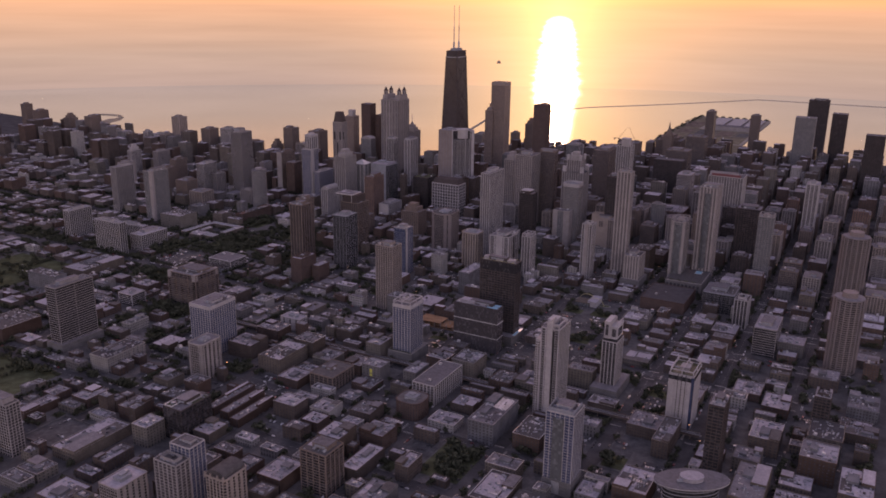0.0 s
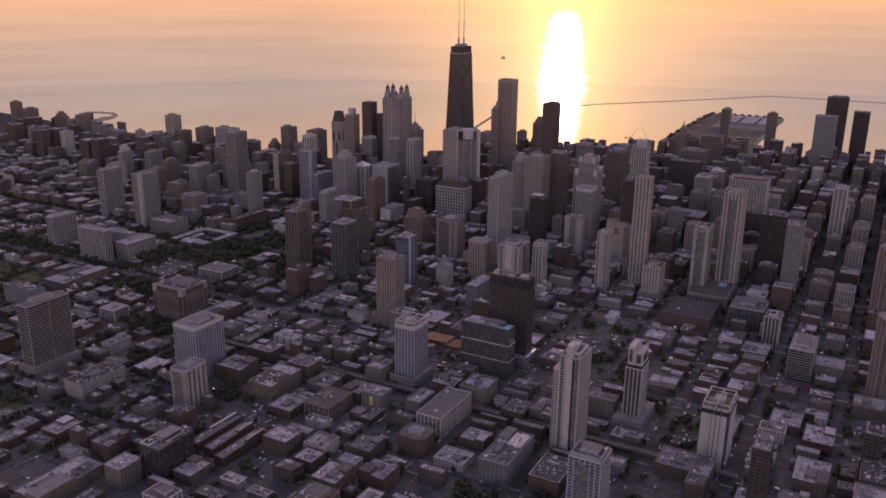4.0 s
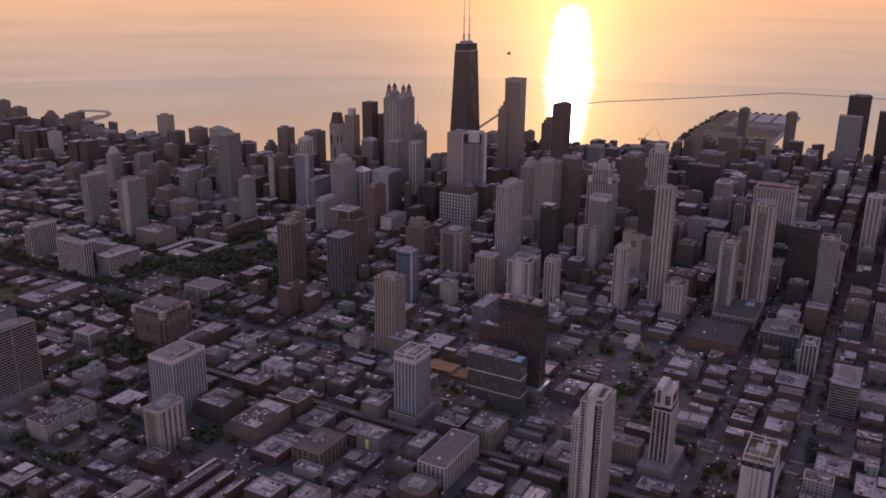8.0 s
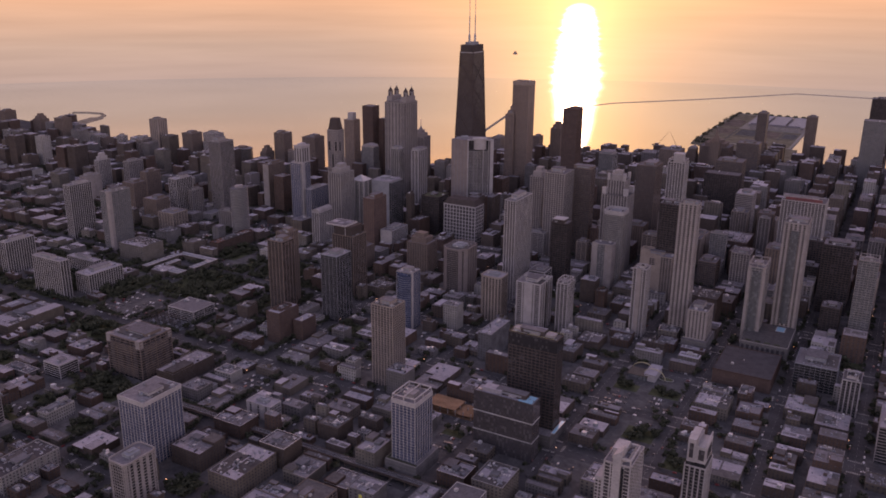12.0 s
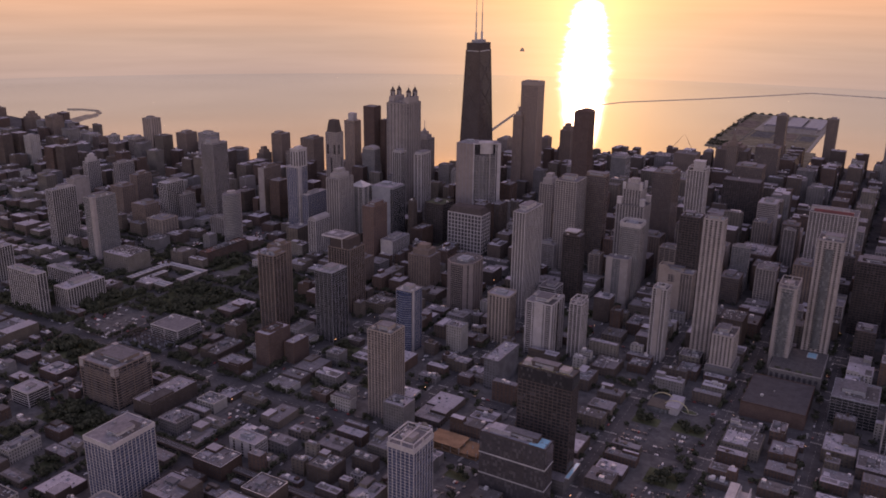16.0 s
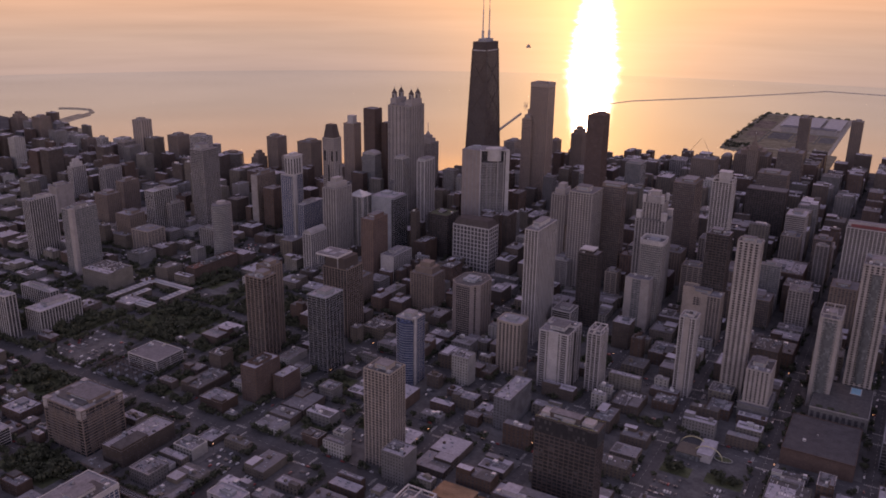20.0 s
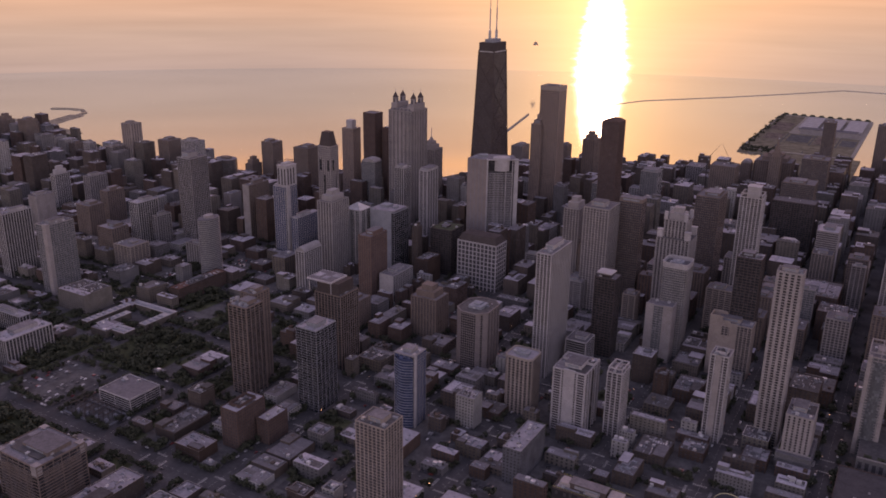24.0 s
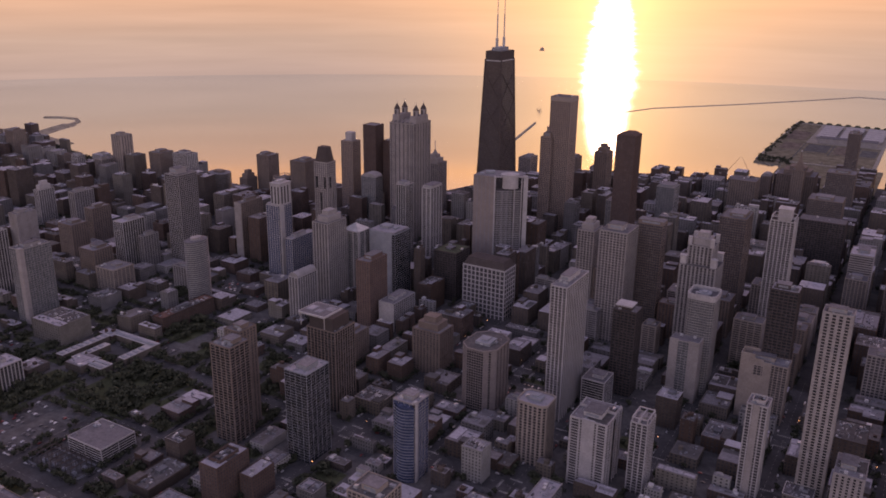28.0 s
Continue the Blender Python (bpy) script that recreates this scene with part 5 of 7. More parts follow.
tower(197, 242, 1970, 2002, 154, "steel", "dark broad office tower by the river", "office_tower", pent=None)
tower(-241, -217, 2171, 2203, 161, "brown_curtain", "slim brown-grey tower by the lake", "apartment_tower")
tower(-141, -115, 2351, 2383, 136, "brown_grid", "dull brown lakeside apartment tower", "apartment_tower")
tower(-390, -369, 2080, 2104, 68, "brown_grid", "small dark tower with rounded top", "office_tower", crown="barrel", pent=None)
tower(-353, -280, 2046, 2104, 85, "brown_grid", "broad dark masonry hospital block", "hospital_block", crown="step", pent=None)
tower(-255, -203, 1998, 2041, 109, "brown_curtain", "glass hospital tower catching orange light", "hospital_block")
tower(-259, -202, 1790, 1839, 101, "brown_curtain", "brown hospital block with framed pale flat roof", "hospital_block")
tower(-252, -182, 1647, 1683, 100, "steel", "broad dark brown office block", "office_block", pent=None)
tower(-423, -372, 1924, 1969, 88, "brown_grid", "hospital tower under construction with cranes", "hospital_block", pent=None)
tower(-506, -469, 2061, 2108, 50, "grey_grid", "low pale block under construction", "hospital_block", pent=None)
tower(-719, -699, 292, 353, 92, "dark_stripes", "dark glass apartment tower with horizontal pale balcony bands", "apartment_tower", near=True, podium=(6, 4, 12))
tower(-543, -507, 380, 429, 73, "blue_fins", "blue glass apartment tower with white fins and recessed roof", "apartment_tower", near=True, pent=(.4, .4, 3))
strip_tower(-487, -463, 317, 354, 50, 4, {"x": 4, "y": 5, "c": 1}, 3.6, "lime", "blackglass", "tower of cream columns and dark glass with a rounded cornice", rounded=3, rim=1.6)
tower(-59, -38, 446, 481, 114, "white_grid", "tall white tower with balcony stacks and a blank wall slab", "apartment_tower", near=True, pent=None)
tower(-17, 1, 546, 573, 70, "fins", "white ribbed apartment tower with square crown", "apartment_tower", near=True, pent=None, podium=(8, 16, 13))
tower(4, 33, 306, 334, 89, "blue_fins", "grey-white apartment tower with corner columns", "apartment_tower", near=True, podium=(1, 1, 16))
tower(77, 104, 502, 542, 67, "panel", "white tower with planted roof frame", "apartment_tower", near=True, roof="roof_green", pent=None, crown="frame")
tower(140, 155, 398, 429, 89, "steel", "dark tower with cluttered pale roof", "apartment_tower", near=True, roof="roof_pale")
tower(227, 244, 547, 576, 55, "steel", "dark block with bright white roof", "office_block", near=True, roof="white", pent=None)
tower(130, 160, 766, 827, 41, "dark_stripes", "dark glass block with thin grey bands and pale flat roof", "office_block", near=True, roof="roof_pale")
tower(31, 79, 908, 960, 32, "dark_curtain", "dark banded office block with cluttered roof", "office_block", near=True)
tower(87, 106, 860, 890, 44, "fins", "pale ribbed block at the corner of a dark office", "office_block", near=True, pent=None)
tower(-725, -666, 513, 563, 51, "dark_frame", "dark glass apartment block with brown balcony frames", "apartment_tower", near=True, pent=(.6, .5, 4))
tower(-402, -375, 195, 241, 38, "black", "black office block with roof terraces", "office_block", near=True, roof="roof_green")
tower(-304, -276, 93, 110, 54, "grey_grid", "grey front wing of a stepped apartment tower", "apartment_tower", near=True, pent=None, roof="roof_dark")
tower(-301, -276, 111, 131, 63, "blue_fins", "blue glass and white apartment tower with a raised roof hatch", "apartment_tower", near=True, roof="roof_dark", pent=(.4, .4, 3))
tower(-1057, -991, 648, 663, 61, "fins", "white ribbed slab block", "apartment_block", near=True, roof="roof_pale")
tower(-1002, -972, 681, 745, 32, "fins", "white ribbed slab block above trees", "apartment_block", near=True, roof="roof_pale")
tower(-1107, -1041, 745, 759, 25, "fins", "white ribbed slab block with pale roof", "apartment_block", near=True, roof="roof_pale")
tower(-1185, -1169, 677, 730, 55, "fins", "white ribbed tower block", "apartment_block", near=True, roof="roof_pale")
tower(-799, -748, 679, 721, 17, "stripes", "low white-banded institutional block with flat roof", "office_block", near=True, pent=None)
tower(-616, -594, 686, 727, 44, "dark_stone", "dark reddish brick apartment block with pale flat roof", "apartment_block", near=True, roof="roof_pale", pent=None)
tower(24, 66, 1195, 1231, 107, "steel", "broad dark glass tower with flat pale roof", "office_tower", pent=(.7, .6, 4))
tower(121, 144, 1395, 1429, 126, "white_balcony", "tall pale balconied slab tower", "apartment_tower", roof="roof_pale")
tower(77, 102, 1094, 1112, 120, "curtain", "grey glass apartment tower with framed roof", "apartment_tower", near=True, pent=None, crown="frame")
tower(-590, -575, 710, 740, 28, "dark_stone", "lower dark reddish brick wing with pale flat roof", "apartment_block", near=True, roof="roof_pale", pent=None)

tower(-995, -963, 1462, 1485, 111, "curtain", "blue-grey glass tower with rounded roof", "apartment_tower", pent=None, crown="barrel")
tower(-837, -819, 1343, 1366, 141, "fins", "slim white ribbed apartment tower", "apartment_tower", pent=(.8, .6, 4))
tower(-786, -770, 1343, 1378, 142, "white_balcony", "slim white tower with dark glass and a flat canopy", "apartment_tower", pent=(1.1, .9, 4))
tower(-736, -714, 1093, 1135, 100, "brick_grid", "reddish brick tower with a stepped top", "apartment_tower", pent=(.6, .6, 6))
tower(-706, -668, 1250, 1292, 76, "steel", "dark block with a planted roof terrace", "office_block", roof="roof_green", pent=(.3, .3, 3))
tower(-1229, -1201, 1478, 1513, 72, "tan_grid", "tan tower with a framed open top", "apartment_tower", pent=None, crown="frame")
tower(-1336, -1302, 1060, 1093, 64, "brown_grid", "dark brown brick apartment tower", "apartment_tower")
tower(-1220, -1184, 1012, 1046, 54, "brown_grid", "dark brown brick apartment block with pale roof parts", "apartment_tower", roof="roof_pale")
tower(-1166, -1127, 1000, 1038, 36, "tan_balcony", "tan balconied apartment block", "apartment_tower", pent=(.3, .3, 3))
tower(-517, -484, 1745, 1782, 98, "curtain", "grey tower with small roof vents", "office_tower", pent=(.8, .8, 4))
tower(-326, -290, 1400, 1450, 152, "brown_curtain", "broad dark brown tower", "office_tower", pent=(.6, .6, 5))
tower(-498, -474, 1300, 1335, 130, "lime_grid", "pale stone tower with a stepped round top", "apartment_tower", crown="step", pent=None)
tower(-383, -356, 1040, 1070, 40, "stripes", "low pale banded office block", "office_block", pent=(.5, .5, 4))

# pale stone frames on the big brick block
for o in [q for q in scene.objects if q.get("label", "").startswith("brown brick apartment block")]:
    for k, z in enumerate((36, 43, 48.5)):
        part("stone_course", mesh_of("stone_course", [(-29.2, 29.2, -25.3, 25.3, z, z + 1.1)], MAT["lime"]), o, "pale stone course")
    for x in (-26, -13, 0, 13, 26):
        part("stone_frame", mesh_of("stone_frame", [(x - .7, x + .7, -25.5, 25.5, 30, 51)], MAT["lime"]), o)
    for y in (-22, -11, 0, 11, 22):
        part("stone_frame", mesh_of("stone_frame", [(-29.4, 29.4, y - .7, y + .7, 30, 51)], MAT["lime"]), o)

sign = tagged(new("rooftop_sign", mesh_of("rooftop_sign", [(-28, 28, -.6, .6, 0, 4.5)], MAT["sign_red"])), "long dark red hotel sign on a tower roof", "sign")
sign.location = (-24, 1332, 137)

# ---- low buildings standing at known corners ----
low(-970, -904, 438, 462, 30, "slate", "roof_dark")
low(-983, -932, 514, 603, 14, "tan", "roof_pale")
tower(-787, -757, 465, 492, 18, "stripes", "small white banded office block with pale flat roof", "office_block", roof="roof_pale", pent=(.3, .3, 2.5))
low(-835, -790, 444, 460, 8)
for rx, ya, yb in ((-402, 258, 330), (-380, 258, 322), (-358, 250, 314)):
    low(rx, rx + 13, ya, yb, 9.5, "brick", "roof_grey", "brick_terrace")
low(-850, -796, 271, 333, 20)
low(-622, -589, 276, 339, 20, "white", "roof_black")
low(-685, -669, 382, 418, 15)
low(-497, -457, 400, 436, 20, "brown", "roof_pale")
low(-429, -393, 383, 441, 21, "tan", "roof_pale")
tower(-340, -305, 377, 423, 19, "brown_balcony", "brown brick block with pale balconies", "apartment_block", roof="roof_dark", pent=(.2, .3, 4))
low(-297, -269, 430, 453, 20, "conc", "roof_pale")
tower(-208, -178, 408, 480, 26, "white_grid", "long white balconied building with grey flat roof", "apartment_block", roof="roof_grey", pent=None)
low(-235, -217, 430, 464, 25, "conc", "roof_pale")
strip_tower(-208, -174, 362, 396, 22, 11, {"x": 4, "y": 4, "c": 1}, 1.6, "umber", "glass", "dark brick block with rounded corners", rounded=5, rim=.4, roof="roof_dark")
low(-156, -126, 409, 436, 10, "brown", "roof_pale")
low(-107, -76, 358, 427, 25, "slate", "roof_grey")
low(-56, -25, 366, 412, 18, "brick", "roof_dark")
low(-247, -218, 169, 208, 15, "brick", "roof_pale")
low(-235, -214, 142, 162, 14)
low(-184, -164, 223, 276, 14, "brown", "roof_pale")
low(-141, -113, 181, 220, 15)
low(-134, -119, 248, 278, 18, "brown", "roof_grey")
low(-331, -300, 295, 321, 18, "brown", "roof_pale")
low(-283, -259, 285, 308, 12, "brick", "roof_pale")
low(-233, -204, 249, 282, 25, "brown", "roof_pale")
low(-204, -174, 287, 317, 18, "brick", "roof_pale")
low(-246, -218, 328, 359, 14, "brown", "roof_grey")
low(-585, -566, 139, 186, 10, "brick", "roof_pale")
low(-598, -575, 187, 210, 10, "brick", "roof_pale")
low(-474, -439, 106, 180, 12, "tan", "roof_pale")
low(-46, -13, 240, 294, 14, "brown", "roof_black")
court = tagged(new("walled_yard"), "bare walled yard of worn asphalt beside a low building", "yard")
court.location = (-508, 143, 0.15)
TAKEN.append((-540, -476, 112, 174))
part("yard_surface", mesh_of("yard_surface", [(-30, 30, -28, 28, 0, .12)], MAT["lot"]), court)
for q in ((-30, 30, -28, -27.4, .12, 2.2), (-30, 30, 27.4, 28, .12, 2.2), (-30, -29.4, -27.4, 27.4, .12, 2.2)):
    part("yard_wall", mesh_of("yard_wall", [q], MAT["conc_wall"]), court)
low(-481, -458, 200, 232, 16, "brick", "roof_pale")
low(-421, -399, 167, 193, 24, "lime", "roof_pale")
low(-415, -398, 110, 148, 12, "brown", "roof_dark")
low(-375, -362, 121, 143, 14, "brown", "roof_dark")
strip_tower(-344, -318, 60, 96, 34, 1, {"x": 5, "y": 8, "c": 0}, 2.6, "lime", "blackglass", "apartment block of pale columns and dark glass with a terraced roof", rim=1.0, roof="roof_pale")
low(-411, -374, 40, 75, 12, "brown", "roof_pale")
low(44, 80, 458, 495, 14, "brown", "roof_grey")
low(81, 99, 425, 485, 20, "brown", "roof_dark")
low(71, 104, 319, 364, 18, "brick", "roof_pale")
low(173, 204, 353, 424, 22, "tan", "roof_grey")
low(171, 202, 486, 531, 20, "brown", "roof_pale")
low(170, 200, 585, 626, 12, "brick", "roof_pale")
low(132, 164, 614, 652, 10, "brick", "roof_grey")
low(225, 260, 454, 494, 28, "brick", "roof_grey")
low(228, 262, 499, 544, 30, "steel", "roof_black")
low(257, 296, 562, 586, 12, "brown", "roof_grey")
low(265, 296, 404, 459, 25, "brown", "roof_pale")
low(260, 294, 627, 671, 15, "slate", "roof_grey")
low(34, 66, 814, 855, 14)
low(68, 102, 797, 838, 12)
low(-59, -21, 775, 813, 14)
low(-13, 13, 783, 812, 12)
low(161, 195, 781, 815, 20, "conc", "roof_pale")
low(-247, -226, 833, 868, 14)
tower(-206, -175, 187, 217, 46, "brown_balcony", "brown brick apartment tower with balconies and a stepped roof", "apartment_tower", near=True, roof="roof_dark", pent=(.6, .5, 5))
strip_tower(-259, -233, 110, 142, 42, 2.5, {"x": 4, "y": 5, "c": 1}, 2.9, "tan", "blackglass", "ornate tan block with tall dark windows and a curved dark roof", rim=1.2, roof="roof_dark")
tower(-545, -508, 83, 99, 60, "honeycomb", "white gridded apartment tower with a dark roof storey", "apartment_tower", roof="roof_dark", pent=(.9, .8, 6))
low(-647, -618, 518, 586, 18, "brown", "roof_pale")
low(-595, -569, 563, 584, 12)
low(-592, -572, 592, 614, 6)
low(-646, -612, 649, 674, 12, "brick", "roof_pale")
low(-691, -662, 663, 714, 10)
low(-705, -685, 723, 744, 22)
low(-815, -781, 519, 547, 12)
low(-686, -661, 434, 450, 12)
low(-606, -577, 461, 481, 22)
low(-596, -569, 508, 533, 14)
low(-389, -363, 636, 659, 32, "conc", "roof_pale")
low(-340, -321, 780, 838, 38, "slate", "roof_pale")
low(-431, -409, 849, 869, 36)
low(-402, -373, 798, 817, 14)
low(-602, -568, 905, 937, 15)
low(-542, -522, 733, 752, 16)
low(-498, -477, 648, 663, 10)
low(-465, -451, 659, 673, 18)
low(-146, -121, 929, 955, 12)
low(-152, -126, 963, 986, 16)
low(-243, -211, 884, 923, 10)
low(-204, -179, 914, 938, 10)
low(-18, -3, 821, 846, 16)
low(-160, -107, 1351, 1423, 45)
low(-127, -90, 1301, 1341, 42)
low(-300, -277, 1051, 1075, 36)
low(-243, -214, 1028, 1067, 16)
low(-123, -92, 1042, 1084, 45)
low(-1085, -1026, 834, 881, 28, "lime", "roof_pale")
low(-965, -945, 933, 1029, 22, "brick", "roof_red")
low(-1114, -1085, 943, 979, 18)
low(-633, -611, 1178, 1211, 22)
low(-701, -678, 1195, 1234, 40)
low(-547, -501, 1177, 1191, 14)
low(-155, -130, 545, 553, 14)
low(-141, -113, 482, 517, 14)
low(-563, -547, 397, 409, 8)
low(-242, -212, 501, 526, 16)
low(-200, -168, 494, 532, 24)
low(-329, -306, 487, 519, 22)
low(-398, -371, 514, 542, 18)
low(-504, -466, 468, 497, 16)
strip_tower(-499, -464, 514, 533, 18, .6, {"x": 7, "y": 3, "c": 0}, 3.2, "white", "blackglass", "low white block with black window slots", rim=.8, roof="roof_pale")
low(-475, -428, 255, 279, 8)

# ---- what sets single towers apart ----
def thing(start):
    return next(o for o in scene.objects if o.get("label", "").startswith(start))


# pale crown over blue glass, with a white slab running down
o = thing("blue glass tower with white fins and a pale")
part("crown", mesh_of("crown", [(-5, 14, -12, 14, 128, 162), (-6, 15, -13, 15, 162, 163.2), (1, 9, -8, 8, 163.2, 167)], MAT["white"]), o, "pale stone crown block")
part("crown_window", mesh_of("crown_window", [(x, x + 2.6, -12.3, -11.8, 131, 158) for x in (-3.2, 3.4, 9.6)] + [(13.8, 14.3, y, y + 3, 131, 158) for y in (-9, -2, 5)], MAT["glass"]), o, "tall dark window strips")
part("white_slab", mesh_of("white_slab", [(12.1, 15, -13, -4, 0, 128)], MAT["white"]), o, "plain white wall slab")
part("roof_step", mesh_of("roof_step", [(-11, -5, -14, 12, 128, 131)], MAT["roof_pale"]), o)
# dark notches and a long slot under a dark crown
o = thing("stepped limestone tower with a dark sloped crown")
part("wall_slot", mesh_of("wall_slot", [(-1.2, 1.2, -11.7, -11, 60, 138), (-9.5, -5.5, -11.8, -11, 146, 164), (6.5, 10, -11.8, -11, 146, 164), (12.2, 13.1, -6, -2, 146, 164), (12.2, 13.0, 3, 5, 60, 138)], MAT["blackglass"]), o, "dark recessed slots")
part("shoulder", mesh_of("shoulder", [(-14, 14, -12.6, -11.2, 0, 92), (12.6, 14, -12.6, 12, 0, 92)], MAT["lime"]), o, "wider limestone base")
# blank curved wall beside dark glass
o = thing("broad dark tower with a pale blank curved wall")
part("curved_wall", prism("curved_wall", [(-23.5, 20), (-23.5, -15)] + [(-23.5 + 40 * i / 8, -21.8 - 3.2 * math.sin(math.pi * i / 8)) for i in range(9)] + [(16.5, -20.8)], 0, 107, MAT["slate"]), o, "plain pale curved wall")
part("roof_rim", prism("roof_rim", [(-22, 18), (-22, -14)] + [(-22 + 43 * i / 8, -20 - 3.2 * math.sin(math.pi * i / 8)) for i in range(9)] + [(21, 18)], 107, 108.2, MAT["roof_pale"]), o)
part("roof_house", mesh_of("roof_house", [(-14, 2, -8, 8, 108.2, 112), (8, 14, -6, 6, 108.2, 111)], MAT["slate"]), o)
# white corner piers under a pyramid roof
o = thing("grey glass tower with low pyramid roof")
for x in (-16, -5, 5, 14.6):
    part("front_pier", mesh_of("front_pier", [(x, x + 1.6, -16.1, -15.2, 0, 105)], MAT["white"]), o)
for y in (-14, -1, 12):
    part("side_pier", mesh_of("side_pier", [(15.8, 16.7, y, y + 1.8, 0, 105)], MAT["white"]), o)
# white tower of three heights with a blank slab and a dark glass slot
o = thing("tall white tower with balcony stacks")
part("end_wall", prism("end_wall", [(-3.5, -19.2), (3.2, -19.2), (3.2, -8), (-3.5, -8)], 0, 122, MAT["white"]), o, "plain white wall slab")
part("wall_cap", poly_mesh("wall_cap", [(-3.5, -19.2, 122), (3.2, -19.2, 122), (3.2, -8, 122), (-3.5, -8, 122), (3.2, -19.2, 127), (3.2, -8, 127)],
                           [(0, 3, 2, 1), (0, 1, 4), (3, 5, 2), (1, 2, 5, 4), (0, 4, 5, 3)], MAT["white"]), o, "sloped white cap")
part("glass_slot", mesh_of("glass_slot", [(3.3, 5.6, -18.5, -15, 0, 112)], MAT["blackglass"]), o, "dark glazed slot")
part("lower_wing", mesh_of("lower_wing", [(-17, -11.2, -18, 4, 0, 98), (-17.3, -11.2, -18.3, 4.3, 98, 99)], MAT["white"]), o, "lower white wing")
part("wing_window", mesh_of("wing_window", [(x, x + 1.7, -18.15, -17.9, 3 * k + 1, 3 * k + 2.8) for k in range(32) for x in (-16.4, -13.6)], MAT["glass"]), o, kind="stuff")
part("roof_frame", mesh_of("roof_frame", [(3.4, 10.8, -18, -17, 119, 121), (9.8, 10.8, -17, 8, 119, 121), (3.4, 10.8, 7, 8, 119, 121), (9.8, 10.8, -18, -17, 114, 119), (9.8, 10.8, 7, 8, 114, 119)], MAT["white"]), o, "open white roof frame")
part("roof_house", mesh_of("roof_house", [(-8, 2, -6, 10, 114, 121)], MAT["white"]), o)
# crown block over a dark recess
o = thing("white ribbed apartment tower with square crown")
part("recess", mesh_of("recess", [(-8.6, 8.6, -13, 13, 70.2, 74)], MAT["blackglass"]), o, "dark recessed storey")
part("crown", mesh_of("crown", [(-8, -1, -13, 12, 74, 96), (-1, 8, -12, 12, 74, 90)], MAT["white"]), o, "white crown block")
for q in ((-6.5, -3, -13.3, -12.8, 78, 92), (1.5, 6.5, -12.3, -11.8, 77, 87), (7.8, 8.3, -8, 8, 77, 87)):
    part("crown_window", mesh_of("crown_window", [q], MAT["glass"]), o)
for x in (0, 7.4):
    part("roof_frame", mesh_of("roof_frame", [(x - .4, x + .4, -12, 12, 94, 95), (x - .4, x + .4, -12, -11.2, 90, 94), (x - .4, x + .4, 11.2, 12, 90, 94)], MAT["white"]), o)
# blank base and glazed middle
o = thing("grey-white apartment tower with corner columns")
part("glass_bay", mesh_of("glass_bay", [(-7, 4.5, -15.3, -13, 17, 84), (-15.8, -13, -6, 7, 17, 84)], MAT["greyglass"]), o, "greenish glazed bay")
part("base_panel", mesh_of("base_panel", [(-5, 3, -15.5, -14.5, 1, 14.5)], MAT["metal"]), o, "pale blank base panel")
part("roof_screen", mesh_of("roof_screen", [(-13, 13, -13, -12.4, 89, 93), (-13, -12.4, -12.4, 12, 89, 93), (12.4, 13, -12.4, 12, 89, 93)], MAT["slate"]), o)
# roof terraces with planting and pale edges
o = thing("black office block with roof terraces")
part("terrace_edge", mesh_of("terrace_edge", [(-13, -2, -22, -21, 39, 40.2), (-13, -12, -21, 4, 39, 40.2), (-2, -1, -22, -6, 39, 40.2), (-1, 9, -7, -6, 39, 40.2), (8, 9, -6, 14, 39, 40.2)], MAT["metal"]), o, "pale terrace edging")
for q in ((-1, 12.5, -22, -8, 38.2, 38.6), (-11, 7, 6, 21, 38.2, 39.6)):
    part("terrace_deck", mesh_of("terrace_deck", [q], MAT["roof_grey"]), o)
# unfinished top of the black tower: rail, dark louvres, pale parts
o = thing("black unfinished glass tower")
part("louvre_band", mesh_of("louvre_band", [(-27.9, 27.9, -9.4, 9.4, 104, 117.6)], MAT["blackglass"]), o, "black louvred top band")
for q in ((-24, -16, -5, 4, 118, 122), (-4, 6, -6, 5, 118, 121), (12, 22, -4, 6, 118, 121)):
    part("roof_house", mesh_of("roof_house", [q], MAT["conc"]), o)
part("roof_rail", mesh_of("roof_rail", [(-27.6, 27.6, -9.3, -9.24, 119.6, 119.75), (-27.6, 27.6, 9.24, 9.3, 119.6, 119.75)], MAT["yellow"]), o, "thin yellow guard rail")
p = tagged(new("swimming_pool"), "narrow blue rooftop pool beside a black tower", "pool", "pools")
p.location = (-172, 643, 14.2)
part("rim", mesh_of("rim", [(-2.2, 2.2, -16, 16, 0, .5)], MAT["white"]), p)
part("basin_water", mesh_of("basin_water", [(-1.6, 1.6, -15, 15, .5, .56)], MAT["pool"]), p)
# canopy over a dark recessed top storey
o = thing("brown tower with dark glass strips")
part("recess", mesh_of("recess", [(-17, 15, -16, 14, 97, 112)], MAT["steel"]), o, "dark recessed top storeys")
canopy = part("canopy", mesh_of("canopy", [(-30, 7, -20, 13, 112, 114)], MAT["white"]), o, "white-edged flat overhanging canopy")
part("canopy_roof", mesh_of("canopy_roof", [(-28.6, 5.6, -18.6, 11.6, 114, 114.2)], MAT["roof_grey"]), canopy, "dark canopy roof")
for cx, cy, a, b in ((-22, -4, 5, 7), (-9, -8, 4, 5), (-1, 3, 5, 5)):
    part("skylight", mesh_of("skylight", [(cx - a, cx + a, cy - b, cy + b, 114, 114.4)], MAT["slate"]), canopy)
    part("skylight", mesh_of("skylight", [(cx - a * .7, cx + a * .7, cy - b * .7, cy + b * .7, 114.4, 114.8)], MAT["roof_pale"]), canopy)
